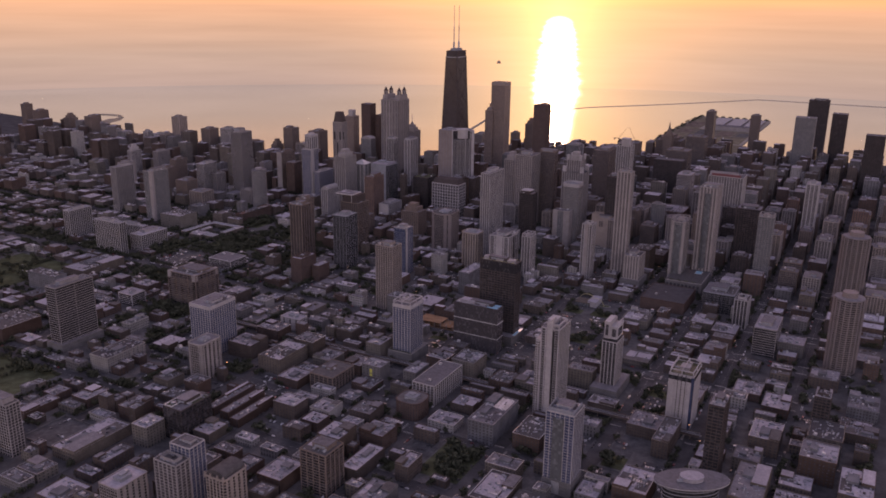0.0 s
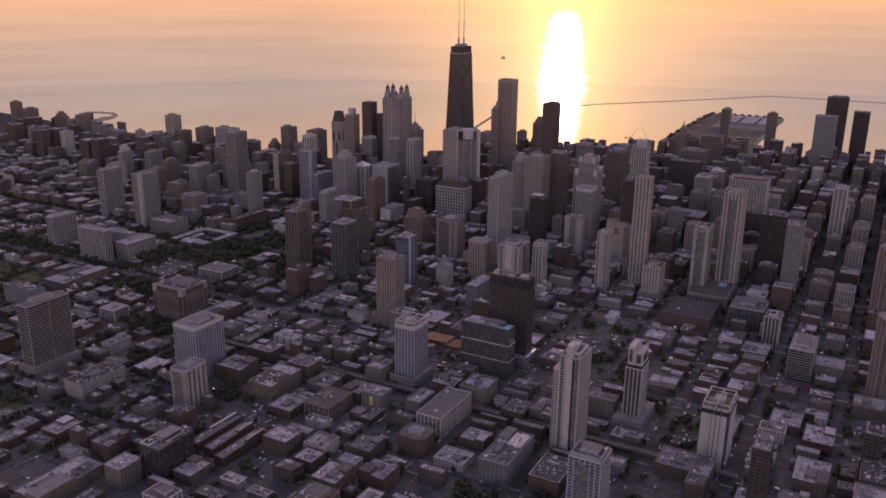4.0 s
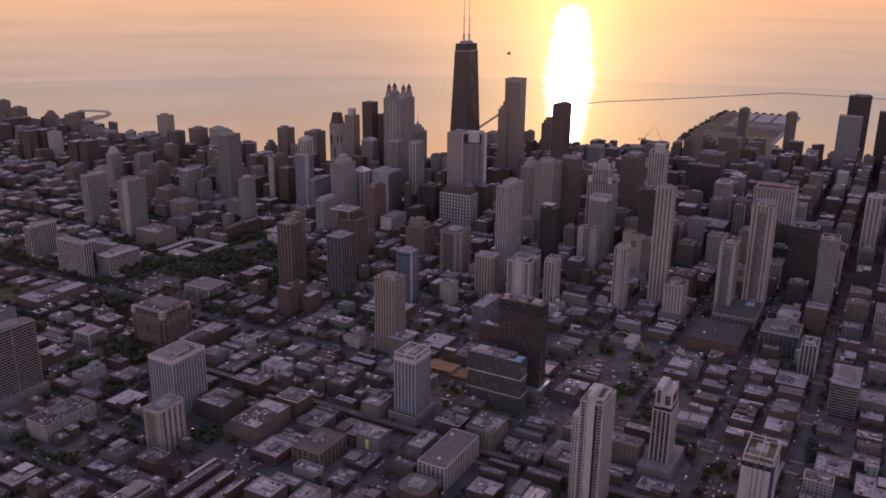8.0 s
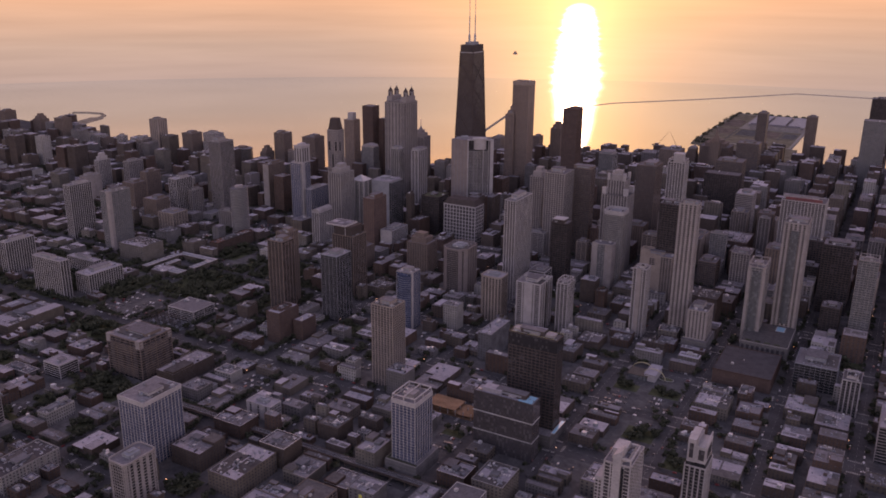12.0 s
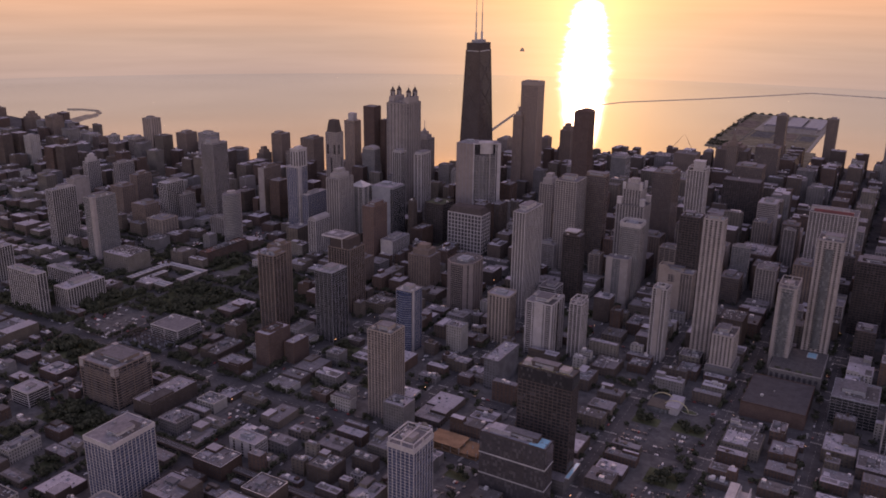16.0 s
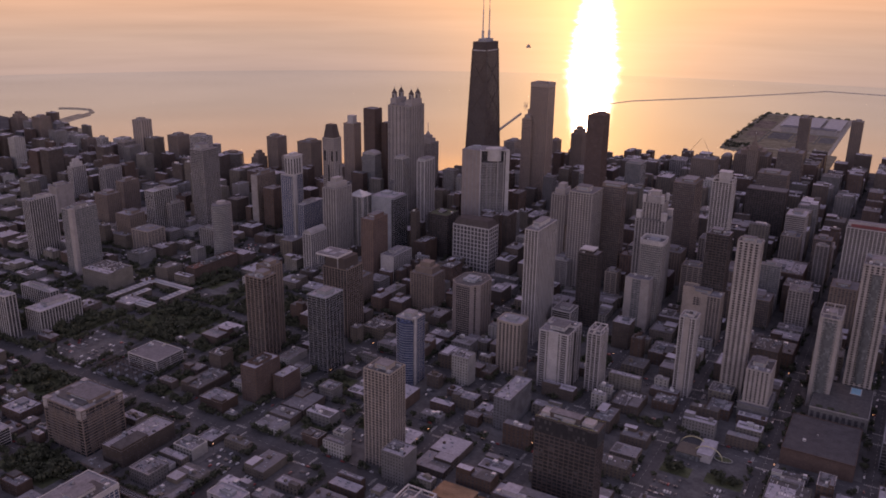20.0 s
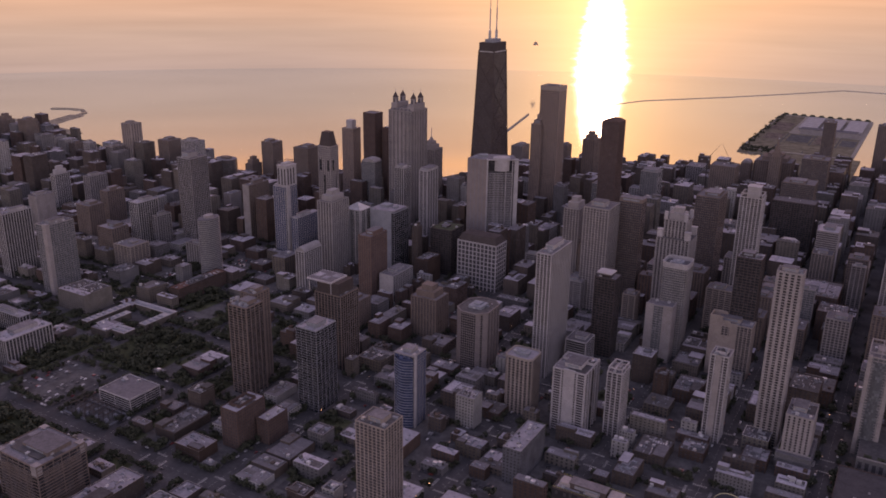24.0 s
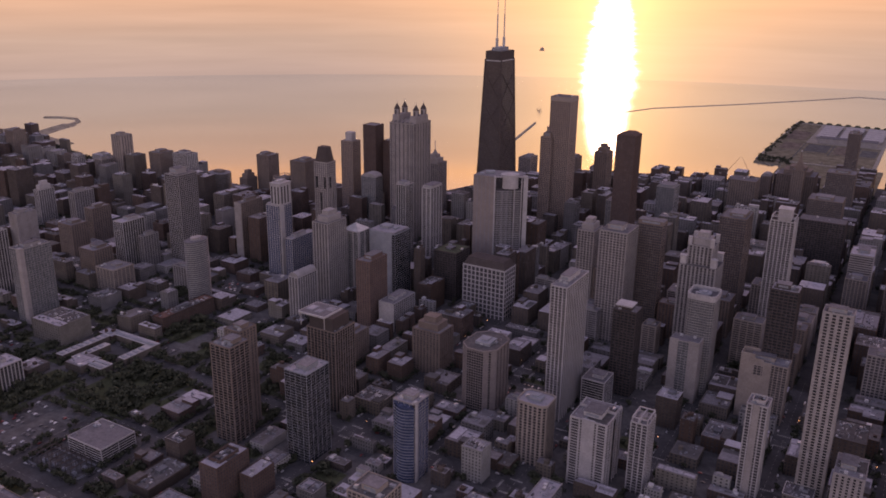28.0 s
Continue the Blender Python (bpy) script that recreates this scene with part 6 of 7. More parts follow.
for cx in (-28, 5):
    part("canopy_post", mesh_of("canopy_post", [(cx - .4, cx + .4, -18, -17.2, 97, 112)], MAT["white"]), o)
# two plain panels on the slab hotel
o = thing("slab tower with two plain pale wall panels")
for xa, xb in ((-16.9, -7), (5, 16.9)):
    part("wall_panel", mesh_of("wall_panel", [(xa, xb, -10.6, -9, 0, 77)], MAT["lime"]), o, "plain pale wall panel")
part("wall_panel", mesh_of("wall_panel", [(15.5, 17.1, -9, 10.3, 0, 76.5)], MAT["lime"]), o, "plain pale wall panel")
# blank end walls
for start, w, d, h in (("slab tower with pale blank end wall", 15, 51, 102), ("small white tower with recessed bays", 24, 53, 42), ("slim pale gridded apartment tower", 6, 21, 101)):
    part("end_wall", mesh_of("end_wall", [(-w / 2 - .5, w / 2 - .5, -d / 2 - .9, -d / 2, 0, h)], MAT["white" if h < 60 else "lime"]), thing(start), "plain pale end wall")
# tan block: tall blank wall with one deep opening
o = thing("tan brick block with blank upper wall")
part("blank_wall", mesh_of("blank_wall", [(-25, 8, -12.4, -11.4, 0, 54), (-25, -10, -12.4, -11.4, 54, 79), (-1, 8, -12.4, -11.4, 54, 72), (-10, -1, -12.4, -11.4, 66, 74)], MAT["tan"]), o, "plain tan wall")
part("blank_wall", mesh_of("blank_wall", [(-25, -24, -11.4, 6, 0, 79), (-24, -8, 5, 6, 70, 79)], MAT["tan"]), o, "plain tan wall")
# pale canopy on the dark office tower
o = thing("dark office tower with pale roof canopy")
part("canopy", mesh_of("canopy", [(-12, 8, -11, 8, 112, 113.5)], MAT["white"]), o, "pale flat roof canopy")
part("roof_house", mesh_of("roof_house", [(-9, 6, -8, 6, 107, 112)], MAT["steel"]), o)
# shoulders and corner pavilions of the stepped tower
o = thing("stepped postmodern tower")
shell(o, 44, 38, 132, "grey_fins", False)
part("shoulder_roof", mesh_of("shoulder_roof", [(-22.5, 22.5, -19.5, 19.5, 132, 132.8)], MAT["roof_grey"]), o)
for x in (-18.5, 18.5):
    for y in (-16, 16):
        part("pavilion", mesh_of("pavilion", [(x - 3.6, x + 3.6, y - 3.2, y + 3.2, 132.8, 143), (x - 4.2, x + 4.2, y - 3.8, y + 3.8, 143, 144)], MAT["white"]), o, "pale corner pavilion")
for x in (-13.5, 13.5):
    for y in (-13, 13):
        part("pavilion", mesh_of("pavilion", [(x - 2.2, x + 2.2, y - 2, y + 2, 157, 168)], MAT["white"]), o, "pale corner pavilion")
# house over the open frame of the lattice tower
o = thing("slender white lattice")
part("crown", mesh_of("crown", [(-7, 9, -9, 8, 182, 196), (-8, 10, -10, 9, 196, 197)], MAT["white"]), o, "white roof house")
# mansard over the coarse grid
o = thing("grey office block with a coarse concrete grid")
part("mansard", prism("mansard", [(-33, -17), (33, -17), (33, 17), (-33, 17)], 75.2, 86, MAT["steel"], [(-28, -12), (28, -12), (28, 12), (-28, 12)]), o, "dark sloped roof storey")
# dark storey under the roof frame
o = thing("white tower with planted roof frame")
part("dark_storey", mesh_of("dark_storey", [(-14.1, 14.1, -20.6, 20.6, 60, 65)], MAT["blackglass"]), o, "dark top storey")
# pale clutter on the dark tower
o = thing("dark tower with cluttered pale roof")
for k, (x, y, a, b, t) in enumerate(((-4, -10, 1.5, 2, 2), (2, -11, 2, 1.2, 1.4), (5, -5, 1, 2.4, 2.2), (-5, -3, 1.2, 1.2, 1.6), (-4, 5, 2, 1.5, 2.6), (4, 9, 1.4, 2.2, 1.5), (-3, 11, 1.6, 1.2, 1.2))):
    part("roof_unit", mesh_of("roof_unit", [(x - a, x + a, y - b, y + b, 89.1, 89.1 + t)], MAT["white"]), o)
part("roof_rail", mesh_of("roof_rail", [(-7.6, 7.6, -15.6, -15.4, 90.9, 91.2), (7.4, 7.6, -15.4, 15.4, 90.9, 91.2), (-7.6, -7.4, -15.4, 15.4, 90.9, 91.2)], MAT["white"]), o, "thin pale guard rail")
# curved dark roof on the ornate block
o = thing("ornate tan block")
ring = [(11 * math.cos(math.pi * i / 10), 6 * math.sin(math.pi * i / 10)) for i in range(11)]
part("curved_roof", poly_mesh("curved_roof", [(x, y, 43.2 + z) for y in (-14, 14) for x, z in ring], [tuple(range(10, -1, -1)), tuple(range(11, 22))] + [(i, i + 1, i + 12, i + 11) for i in range(10)], MAT["roof_dark"]), o, "dark curved roof")
for x in (-11, -4, 4, 11):
    part("gable_post", mesh_of("gable_post", [(x - .8, x + .8, -16.4, -15, 40, 46)], MAT["tan"]), o)
# white edge round the black roof
o = next(q for q in scene.objects if q.name.startswith("low_rise_building") and abs(q.location.x + 29.5) < .6 and abs(q.location.y - 267) < .6)
part("coping", mesh_of("coping", [(-16.9, 16.9, -27.4, -26.7, 15, 15.2), (-16.9, 16.9, 26.7, 27.4, 15, 15.2), (-16.9, -16.2, -26.7, 26.7, 15, 15.2), (16.2, 16.9, -26.7, 26.7, 15, 15.2)], MAT["white"]), o, "pale roof coping")
# pale corner columns and a bowed bay
o = thing("pale balconied apartment tower with open rooftop frame")
for x in (-11.2, 7.6):
    part("corner_wall", mesh_of("corner_wall", [(x, x + 3.6, -19.6, -14, 0, 112)], MAT["lime"]), o, "plain pale corner wall")
part("glass_bay", prism("glass_bay", [(-5, -18)] + [(-5 + 10 * i / 12, -19.2 - 2.4 * math.sin(math.pi * i / 12)) for i in range(13)] + [(5, -18)], 20, 106, MAT["greyglass"]), o, "bowed grey glass bay")
# sloped top
o = thing("pale tower with chamfered top")
part("crown", prism("crown", [(-13, -15.5), (13, -15.5), (13, 15.5), (-13, 15.5)], 67, 72, MAT["white"], [(-8, -9), (8, -9), (8, 9), (-8, 9)]), o, "white sloped top")
o = thing("dark reddish stone tower")
part("crown", prism("crown", [(-16, -17.5), (16, -17.5), (16, 17.5), (-16, 17.5)], 221.5, 226, MAT["umber"], [(-4, -14), (7, -14), (7, 14), (-4, 14)]), o, "shallow pitched dark top")
# steps climbing the granite hotel
o = thing("tall flat-topped granite hotel tower")
for xa, xb, ya, h in ((-31, -20.2, -18, 195), (-27, -20.2, -12, 206), (-23.5, -20.2, -8, 219)):
    part("setback", mesh_of("setback", [(xa, xb, ya, 14, 0, h)], MAT["pink"]), o)
part("top_band", mesh_of("top_band", [(-20.5, 20.5, -17.5, 17.5, 255, 261)], MAT["tan"]), o, "pale top band")
# blank spine on the corner of the glass tower
o = thing("grey glass and concrete apartment tower")
part("spine_wall", mesh_of("spine_wall", [(5, 13.2, -24.6, -18, 0, 110)], MAT["lime"]), o, "plain pale corner wall")
# bowed glass bay
o = thing("tall tan and glass apartment tower")
part("glass_bay", prism("glass_bay", [(-5, -20)] + [(-5 + 10 * i / 12, -22 - 3 * math.sin(math.pi * i / 12)) for i in range(13)] + [(5, -20)], 24, 158, MAT["greyglass"]), o, "bowed grey glass bay")
# glass block: storey lines and a roof with pale plant
o = thing("dark glass office block with pale roof plant")
part("roof_house", mesh_of("roof_house", [(-25, -4, -6, 6, 66, 71), (4, 12, -5, 5, 66, 69)], MAT["roof_pale"]), o)
part("roof_terrace", mesh_of("roof_terrace", [(16, 31, -8, 8, 66.2, 66.5)], MAT["pool"]), o, "blue-tiled roof terrace")
for z in (22, 44):
    part("storey_line", mesh_of("storey_line", [(-33.9, 33.9, -9.9, 9.9, z, z + 1.2)], MAT["metal"]), o)
# curved glass front
o = thing("dark blue glass tower with curved front")
part("curved_front", prism("curved_front", [(-12.6, 5)] + [(-12.6 + 25.2 * i / 12, -11 - 6 * math.sin(math.pi * i / 12)) for i in range(13)] + [(12.6, 5)], 0, 82, MAT["blueglass"]), o, "curved dark blue glass front")
bow = prism("balcony", [(-12.8, 5)] + [(-12.8 + 25.6 * i / 12, -11.2 - 6.6 * math.sin(math.pi * i / 12)) for i in range(13)] + [(12.8, 5)], 0, .4, MAT["slate"])
for i in range(25):
    part("balcony", bow, o, at=(0, 0, 3.2 * i + 2))
part("edge_wall", mesh_of("edge_wall", [(9.5, 13.2, -12, -8, 0, 88)], MAT["white"]), o, "white edge wall")

# brick block: stepped top storeys, dark bays and balcony stacks
o = thing("dark glass apartment block with brown balcony frames")
for x in (-19.5, -6.5, 6.5, 19.5):
    part("window_bay", mesh_of("window_bay", [(x - 3.4, x + 3.4, -25.35, -24, 3, 46)], MAT["glass"]), o, "dark recessed window bay")
for y in (-16.5, -5.5, 5.5, 16.5):
    part("window_bay", mesh_of("window_bay", [(28, 29.75, y - 3.0, y + 3.0, 3, 46)], MAT["glass"]), o, "dark recessed window bay")
slab = mesh_of("balcony", [(-22.8, 22.8, -26.3, -24, 0, .5)], MAT["brown"])
side = mesh_of("balcony", [(28, 30.7, -19.4, 19.4, 0, .5)], MAT["brown"])
for i in range(13):
    part("balcony", slab, o, at=(0, 0, 5 + 3.1 * i))
    part("balcony", side, o, at=(0, 0, 5 + 3.1 * i))
part("attic_roof", mesh_of("attic_roof", [(-20, 20, -16, 16, 51.2, 52.6)], MAT["roof_dark"]), o)
for x in (-26, 26):
    for y in (-22.5, 22.5):
        part("corner_turret", mesh_of("corner_turret", [(x - 3.6, x + 3.6, y - 3.2, y + 3.2, 42, 52.4)], MAT["lime"]), o, "pale stone corner turret")
# plain white top storeys
for start, a, b, h in (("blue glass apartment tower with white fins and recessed roof", 18.6, 25.1, 73), ("white concrete apartment tower with framed roof", 14.1, 17.1, 80)):
    o = thing(start)
    part("cornice", mesh_of("cornice", [(-a, a, -b, -b + .5, h - 4, h + .8), (-a, a, b - .5, b, h - 4, h + .8), (-a, -a + .5, -b + .5, b - .5, h - 4, h + .8), (a - .5, a, -b + .5, b - .5, h - 4, h + .8)], MAT["white"]), o, "plain white top band")
# sawtooth skylights on a grey workshop
saw = tagged(new("skylight"), "pale sawtooth skylights in rows on a workshop roof", "skylight")
saw.location = (-91.5, 410, 25.3)
for k in range(5):
    part("glazing", poly_mesh("glazing", [(-13 + 5.4 * k, -13, 0), (-9 + 5.4 * k, -13, 0), (-9 + 5.4 * k, 13, 0), (-13 + 5.4 * k, 13, 0), (-13 + 5.4 * k, -13, 1.8), (-13 + 5.4 * k, 13, 1.8)],
                                  [(0, 1, 4), (3, 5, 2), (1, 2, 5, 4), (0, 4, 5, 3), (0, 3, 2, 1)], MAT["metal"]), saw)
# roof garden in a pale frame
o = thing("white tower with planted roof frame")
part("garden_bed", mesh_of("garden_bed", [(-11, -1.5, -17, 4, 67.2, 68), (2, 11.5, -16, 10, 67.2, 67.8)], MAT["dry"]), o, "brownish roof garden")
for x in (-3.5, 0.8, 5.2):
    part("window_strip", mesh_of("window_strip", [(x - .5, x + .5, -20.75, -20, 4 + 3.4 * k, 6.2 + 3.4 * k) for k in range(19)], MAT["glass"]), o, kind="stuff")
part("glass_edge", mesh_of("glass_edge", [(11.5, 14.2, -20.7, -17, 0, 66)], MAT["blueglass"]), o, "dark blue glazed corner")
# theatre: pilasters on pale walls
for o in [q for q in scene.objects if q.name.startswith(("low_rise_building", "mid_rise_building")) and abs(q.location.x + 605.5) < 1 and abs(q.location.y - 307.5) < 1]:
    for k in range(9):
        part("pilaster", mesh_of("pilaster", [(-17.2, 17.2, -28 + 7 * k, -27 + 7 * k, 0, 19)], MAT["lime"]), o)

# restaurant under a yellow arch, with a curved drive
diner = tagged(new("restaurant"), "low glass restaurant with pale roofs under two faded yellow arches", "restaurant")
diner.location = (-134, 849, 0.15)
part("hall", mesh_of("hall", [(-18, 6, -20, 0, 0, 6)], MAT["greyglass"]), diner)
part("hall_roof", mesh_of("hall_roof", [(-19, 7, -21, 1, 6, 6.8)], MAT["tan_wall"]), diner, "faded reddish flat roof")
part("wing", mesh_of("wing", [(2, 16, -18, 14, 0, 9)], MAT["white"]), diner)
part("wing_roof", mesh_of("wing_roof", [(1.5, 16.5, -18.5, 14.5, 9, 9.6)], MAT["roof_pale"]), diner)
v, f = [], []
for i in range(25):
    a = math.pi * i / 24
    c, q = math.cos(a), math.sin(a)
    v += [(-6 + 15 * c, 6, 13 * q), (-6 + 15 * c, 6.8, 13 * q), (-6 + 14.3 * c, 6.8, 12.3 * q), (-6 + 14.3 * c, 6, 12.3 * q)]
for i in range(24):
    f += [(4 * i + j, 4 * i + (j + 1) % 4, 4 * i + 4 + (j + 1) % 4, 4 * i + 4 + j) for j in range(4)]
part("arch", poly_mesh("arch", v, f, MAT["cream"]), diner, "faded yellow painted arch")
part("arch", poly_mesh("arch", v, f, MAT["cream"]), diner, "faded yellow painted arch", at=(17, -13, 0))
part("drive", prism("drive", oval(26, 17, 24), 0, .12, MAT["lot"]), diner, at=(26, -2, 0))
part("island", prism("island", oval(17, 9, 24), 0, .3, MAT["grass"]), diner, at=(26, -2, 0))
part("kerb", prism("kerb", oval(19, 11, 24), 0, .22, MAT["paint"]), diner, at=(26, -2, 0))
TAKEN.append((-155, -92, 826, 866))
# podium bands
TAKEN.append((-46, 16, 972, 1056))

# framed podium terraces and roof kerbs round the near white towers
for start, a, b, z in (("white concrete apartment tower with framed roof", 18.2, 22.2, 14.2), ("white balconied apartment tower with bay fronts", 16, 20, 16.2)):
    o = thing(start)
    part("balustrade", mesh_of("balustrade", [(-a, a, -b, -b + .3, z, z + 1.1), (-a, a, b - .3, b, z, z + 1.1), (-a, -a + .3, -b + .3, b - .3, z, z + 1.1), (a - .3, a, -b + .3, b - .3, z, z + 1.1)], MAT["conc"]), o)
    part("planting", mesh_of("planting", [(-a + 1, a - 1, -b + 1, -b + 2.6, z, z + 1.6), (-a + 1, -a + 2.6, -b + 3, b - 2, z, z + 1.5)], MAT["leaf"]), o, "clipped dark terrace hedge")
    part("podium_window", mesh_of("podium_window", [(-a + 2, a - 2, -b - .1, -b + .2, 4.3, 6.6), (-a + 2, a - 2, -b - .1, -b + .2, 8.3, 10.6)], MAT["glass"]), o)

# slot and stepped roof that part the twin white tower
o = thing("white balconied twin apartment tower")
part("glass_slot", mesh_of("glass_slot", [(-18.8, 18.8, -2.5, 2.5, 0, 71)], MAT["glass"]), o, "dark glazed slot between halves")
part("end_wall", mesh_of("end_wall", [(-6.3, 6.3, -21.9, -20.0, 0, 75.6)], MAT["white"]), o, "plain white end wall strip")
part("roof_rail", mesh_of("roof_rail", [(-18.0, 18.0, 3, 3.4, 74, 77), (-18.0, -17.6, 3.4, 20.0, 74, 77), (17.6, 18.0, 3.4, 20.0, 74, 77)], MAT["white"]), o)

# ---- elevated rail line ----
track = tagged(new("elevated_railway"), "rusty elevated railway on steel legs over the street", "railway")
track.location = (0, 487, 0)
part("deck", mesh_of("deck", [(-620, 120, -4.2, 4.2, 5.6, 6.3)], MAT["roof_black"]), track)
for y in (-4.2, 4.0):
    part("girder", mesh_of("girder", [(-620, 120, y, y + .2, 4.6, 7.0)], MAT["brown"]), track)
for y in (-2.6, -1.2, 1.2, 2.6):
    part("rail", mesh_of("rail", [(-620, 120, y - .06, y + .06, 6.3, 6.5)], MAT["metal"]), track)
leg = mesh_of("leg", [(-.3, .3, -4.0, -3.5, 0, 5.6), (-.3, .3, 3.5, 4.0, 0, 5.6)], MAT["brown"])
for x in range(-610, 120, 18):
    part("leg", leg, track, at=(x, 0, 0))

# ---- the rest of the city blocks ----
rnd = random.Random(11)


def height_for(x, y):
    r = rnd.random()
    if y > 1880:
        return rnd.uniform(18, 48) if x < -420 else rnd.uniform(25, 70)
    if y > 1200:
        return rnd.uniform(18, 48) if r < .62 else rnd.uniform(48, 84)
    if x > -120 and y > 940:
        return rnd.uniform(12, 36) if r < .7 else rnd.uniform(36, 66)
    if -340 < x < -240 and 860 < y < 980:
        return rnd.uniform(8, 16)
    if y > 860:
        return rnd.uniform(8, 24) if r < .9 else rnd.uniform(24, 44)
    if x < -560:
        return rnd.uniform(6, 12)
    return rnd.uniform(6, 15) if r < .9 else rnd.uniform(15, 26)


TALL = ("grey_grid", "tan_grid", "brown_grid", "brown_grid", "brick_grid", "brown_curtain", "balcony", "tan_balcony", "lime_grid", "curtain", "steel")
LOTS = []
# switchyard: a gravel pad with rows of thin steel portals
yard = tagged(new("substation"), "fenced gravel switchyard with rows of thin steel portals", "substation")
yard.location = (-783, 659, .15)
TAKEN.append((-820, -746, 643, 675))
part("pad", mesh_of("pad", [(-36, 36, -15, 15, 0, .25)], MAT["lot"]), yard, "worn gravel pad")
portal = mesh_of("portal", [(-.2, .2, -12, -11.4, .2, 11), (-.2, .2, -.2, .2, .2, 11), (-.2, .2, 11.4, 12, .2, 11), (-.4, .4, -12.4, 12.4, 11, 11.7)], MAT["steel"])
block = mesh_of("transformer", [(-1.6, 1.6, -2, 2, .2, 3.4), (-.9, .9, -1.2, 1.2, 3.4, 4.4), (1.6, 2.1, -1.8, 1.8, .6, 2.8)], MAT["slate"])
for k in range(9):
    part("portal", portal, yard, at=(-31 + 7.6 * k, 0, 0))
    part("cable", mesh_of("cable", [(-31 + 7.6 * k, -31 + 7.6 * (k + 1), y - .08, y + .08, 11.2, 11.4) for y in (-8, -4, 4, 8)], MAT["steel"]), yard) if k < 8 else None
    if k % 2:
        part("transformer", block, yard, at=(-27 + 7.6 * k, 6, 0))
        part("transformer", block, yard, at=(-27 + 7.6 * k, -6, 0))
for xa, xb, ya, yb in ((-36.4, 36.4, -15.4, -15.2), (-36.4, 36.4, 15.2, 15.4), (-36.4, -36.2, -15.2, 15.2), (36.2, 36.4, -15.2, 15.2)):
    part("fence", mesh_of("fence", [(xa, xb, ya, yb, 0, 2.4)], MAT["slate"]), yard)

# blocks that lie mostly open: car parks, building plots, forecourts
PLOTS = [(-334, -283, 236, 293), (-478, -380, 357, 429), (17, 65, 365, 458), (10, 64, 519, 624), (-96, -64, 649, 727), (-172, -84, 738, 872), (-107, -57, 662, 748), (-210, -168, 837, 900), (-650, -595, 376, 416), (-531, -492, 643, 678), (-913, -835, 668, 732), (-919, -846, 663, 712), (-813, -741, 636, 688), (-372, -284, 985, 1092), (-466, -412, 1034, 1088)]
count = blocks_tall = 0
bulk = Bulk()
for b in sorted(BLOCKS, key=lambda q: q[2] - 0.48 * q[0]):
    cx, cy = (b[0] + b[1]) / 2, (b[2] + b[3]) / 2
    if not in_view(cx, cy, 60):
        continue
    open_share = 0.72 if -1080 < cx < -690 and 560 < cy < 960 else 0.30 if cy < 860 and cx < -560 else 0.27 if cy < 860 else 0.12
    mid = (b[0] + b[1]) / 2
    rows = ((b[0] + 2, mid - 2.5), (mid + 2.5, b[1] - 2))
    for x0, x1 in rows:
        y = b[2] + 2
        while y < b[3] - 9:
            big = cy > 1000 or rnd.random() < .35
            dlen = min(rnd.uniform(22, 40) if big else rnd.uniform(10, 22), b[3] - 2 - y)
            if dlen < 7:
                break
            depth = (x1 - x0) * rnd.uniform(.72, 1.0)
            xa, xb = (x0, x0 + depth) if x0 == rows[0][0] else (x1 - depth, x1)
            if not free(xa, xb, y, y + dlen) and dlen > 14:
                dlen *= 0.5
            if not free(xa, xb, y, y + dlen):
                h = (xb - xa) * .5
                if free(xa, xb - h, y, y + dlen):
                    xb -= h
                elif free(xa + h, xb, y, y + dlen):
                    xa += h
            if free(xa, xb, y, y + dlen) and in_view((xa + xb) / 2, y, 30):
                if rnd.random() < open_share or any(p[0] < (xa + xb) / 2 < p[1] and p[2] < y + dlen / 2 < p[3] for p in PLOTS):
                    LOTS.append((xa, xb, y, y + dlen))
                else:
                    h = height_for(cx, cy)
                    if h > 38 and blocks_tall < 75:
                        st = rnd.choice(TALL)
                        tower(xa, xb, y, y + dlen, round(h), st, f"{WORDS[STYLE[st][0]]} {'mid-rise' if h < 60 else 'high-rise'} block among other towers",
                              "apartment_block", pent=(.5, .5, 4))
                        blocks_tall += 1
                    elif h <= 38 and count < 190:
                        low(xa, xb, y, y + dlen, round(h, 1))
                        count += 1
                    else:
                        bulk.building(xa, xb, y, y + dlen, round(h, 1))
            y += dlen + rnd.choice((0.4, 0.4, 1.5, 3.0))
YARDS = [q for i, q in enumerate(LOTS) if (i % 3 == 0 or (q[0] < -650 and 520 < q[2] < 980 and i % 4)) and not (-925 < q[0] < -740 and 640 < q[2] < 740)]
PARKING = [q for q in LOTS if q not in YARDS]
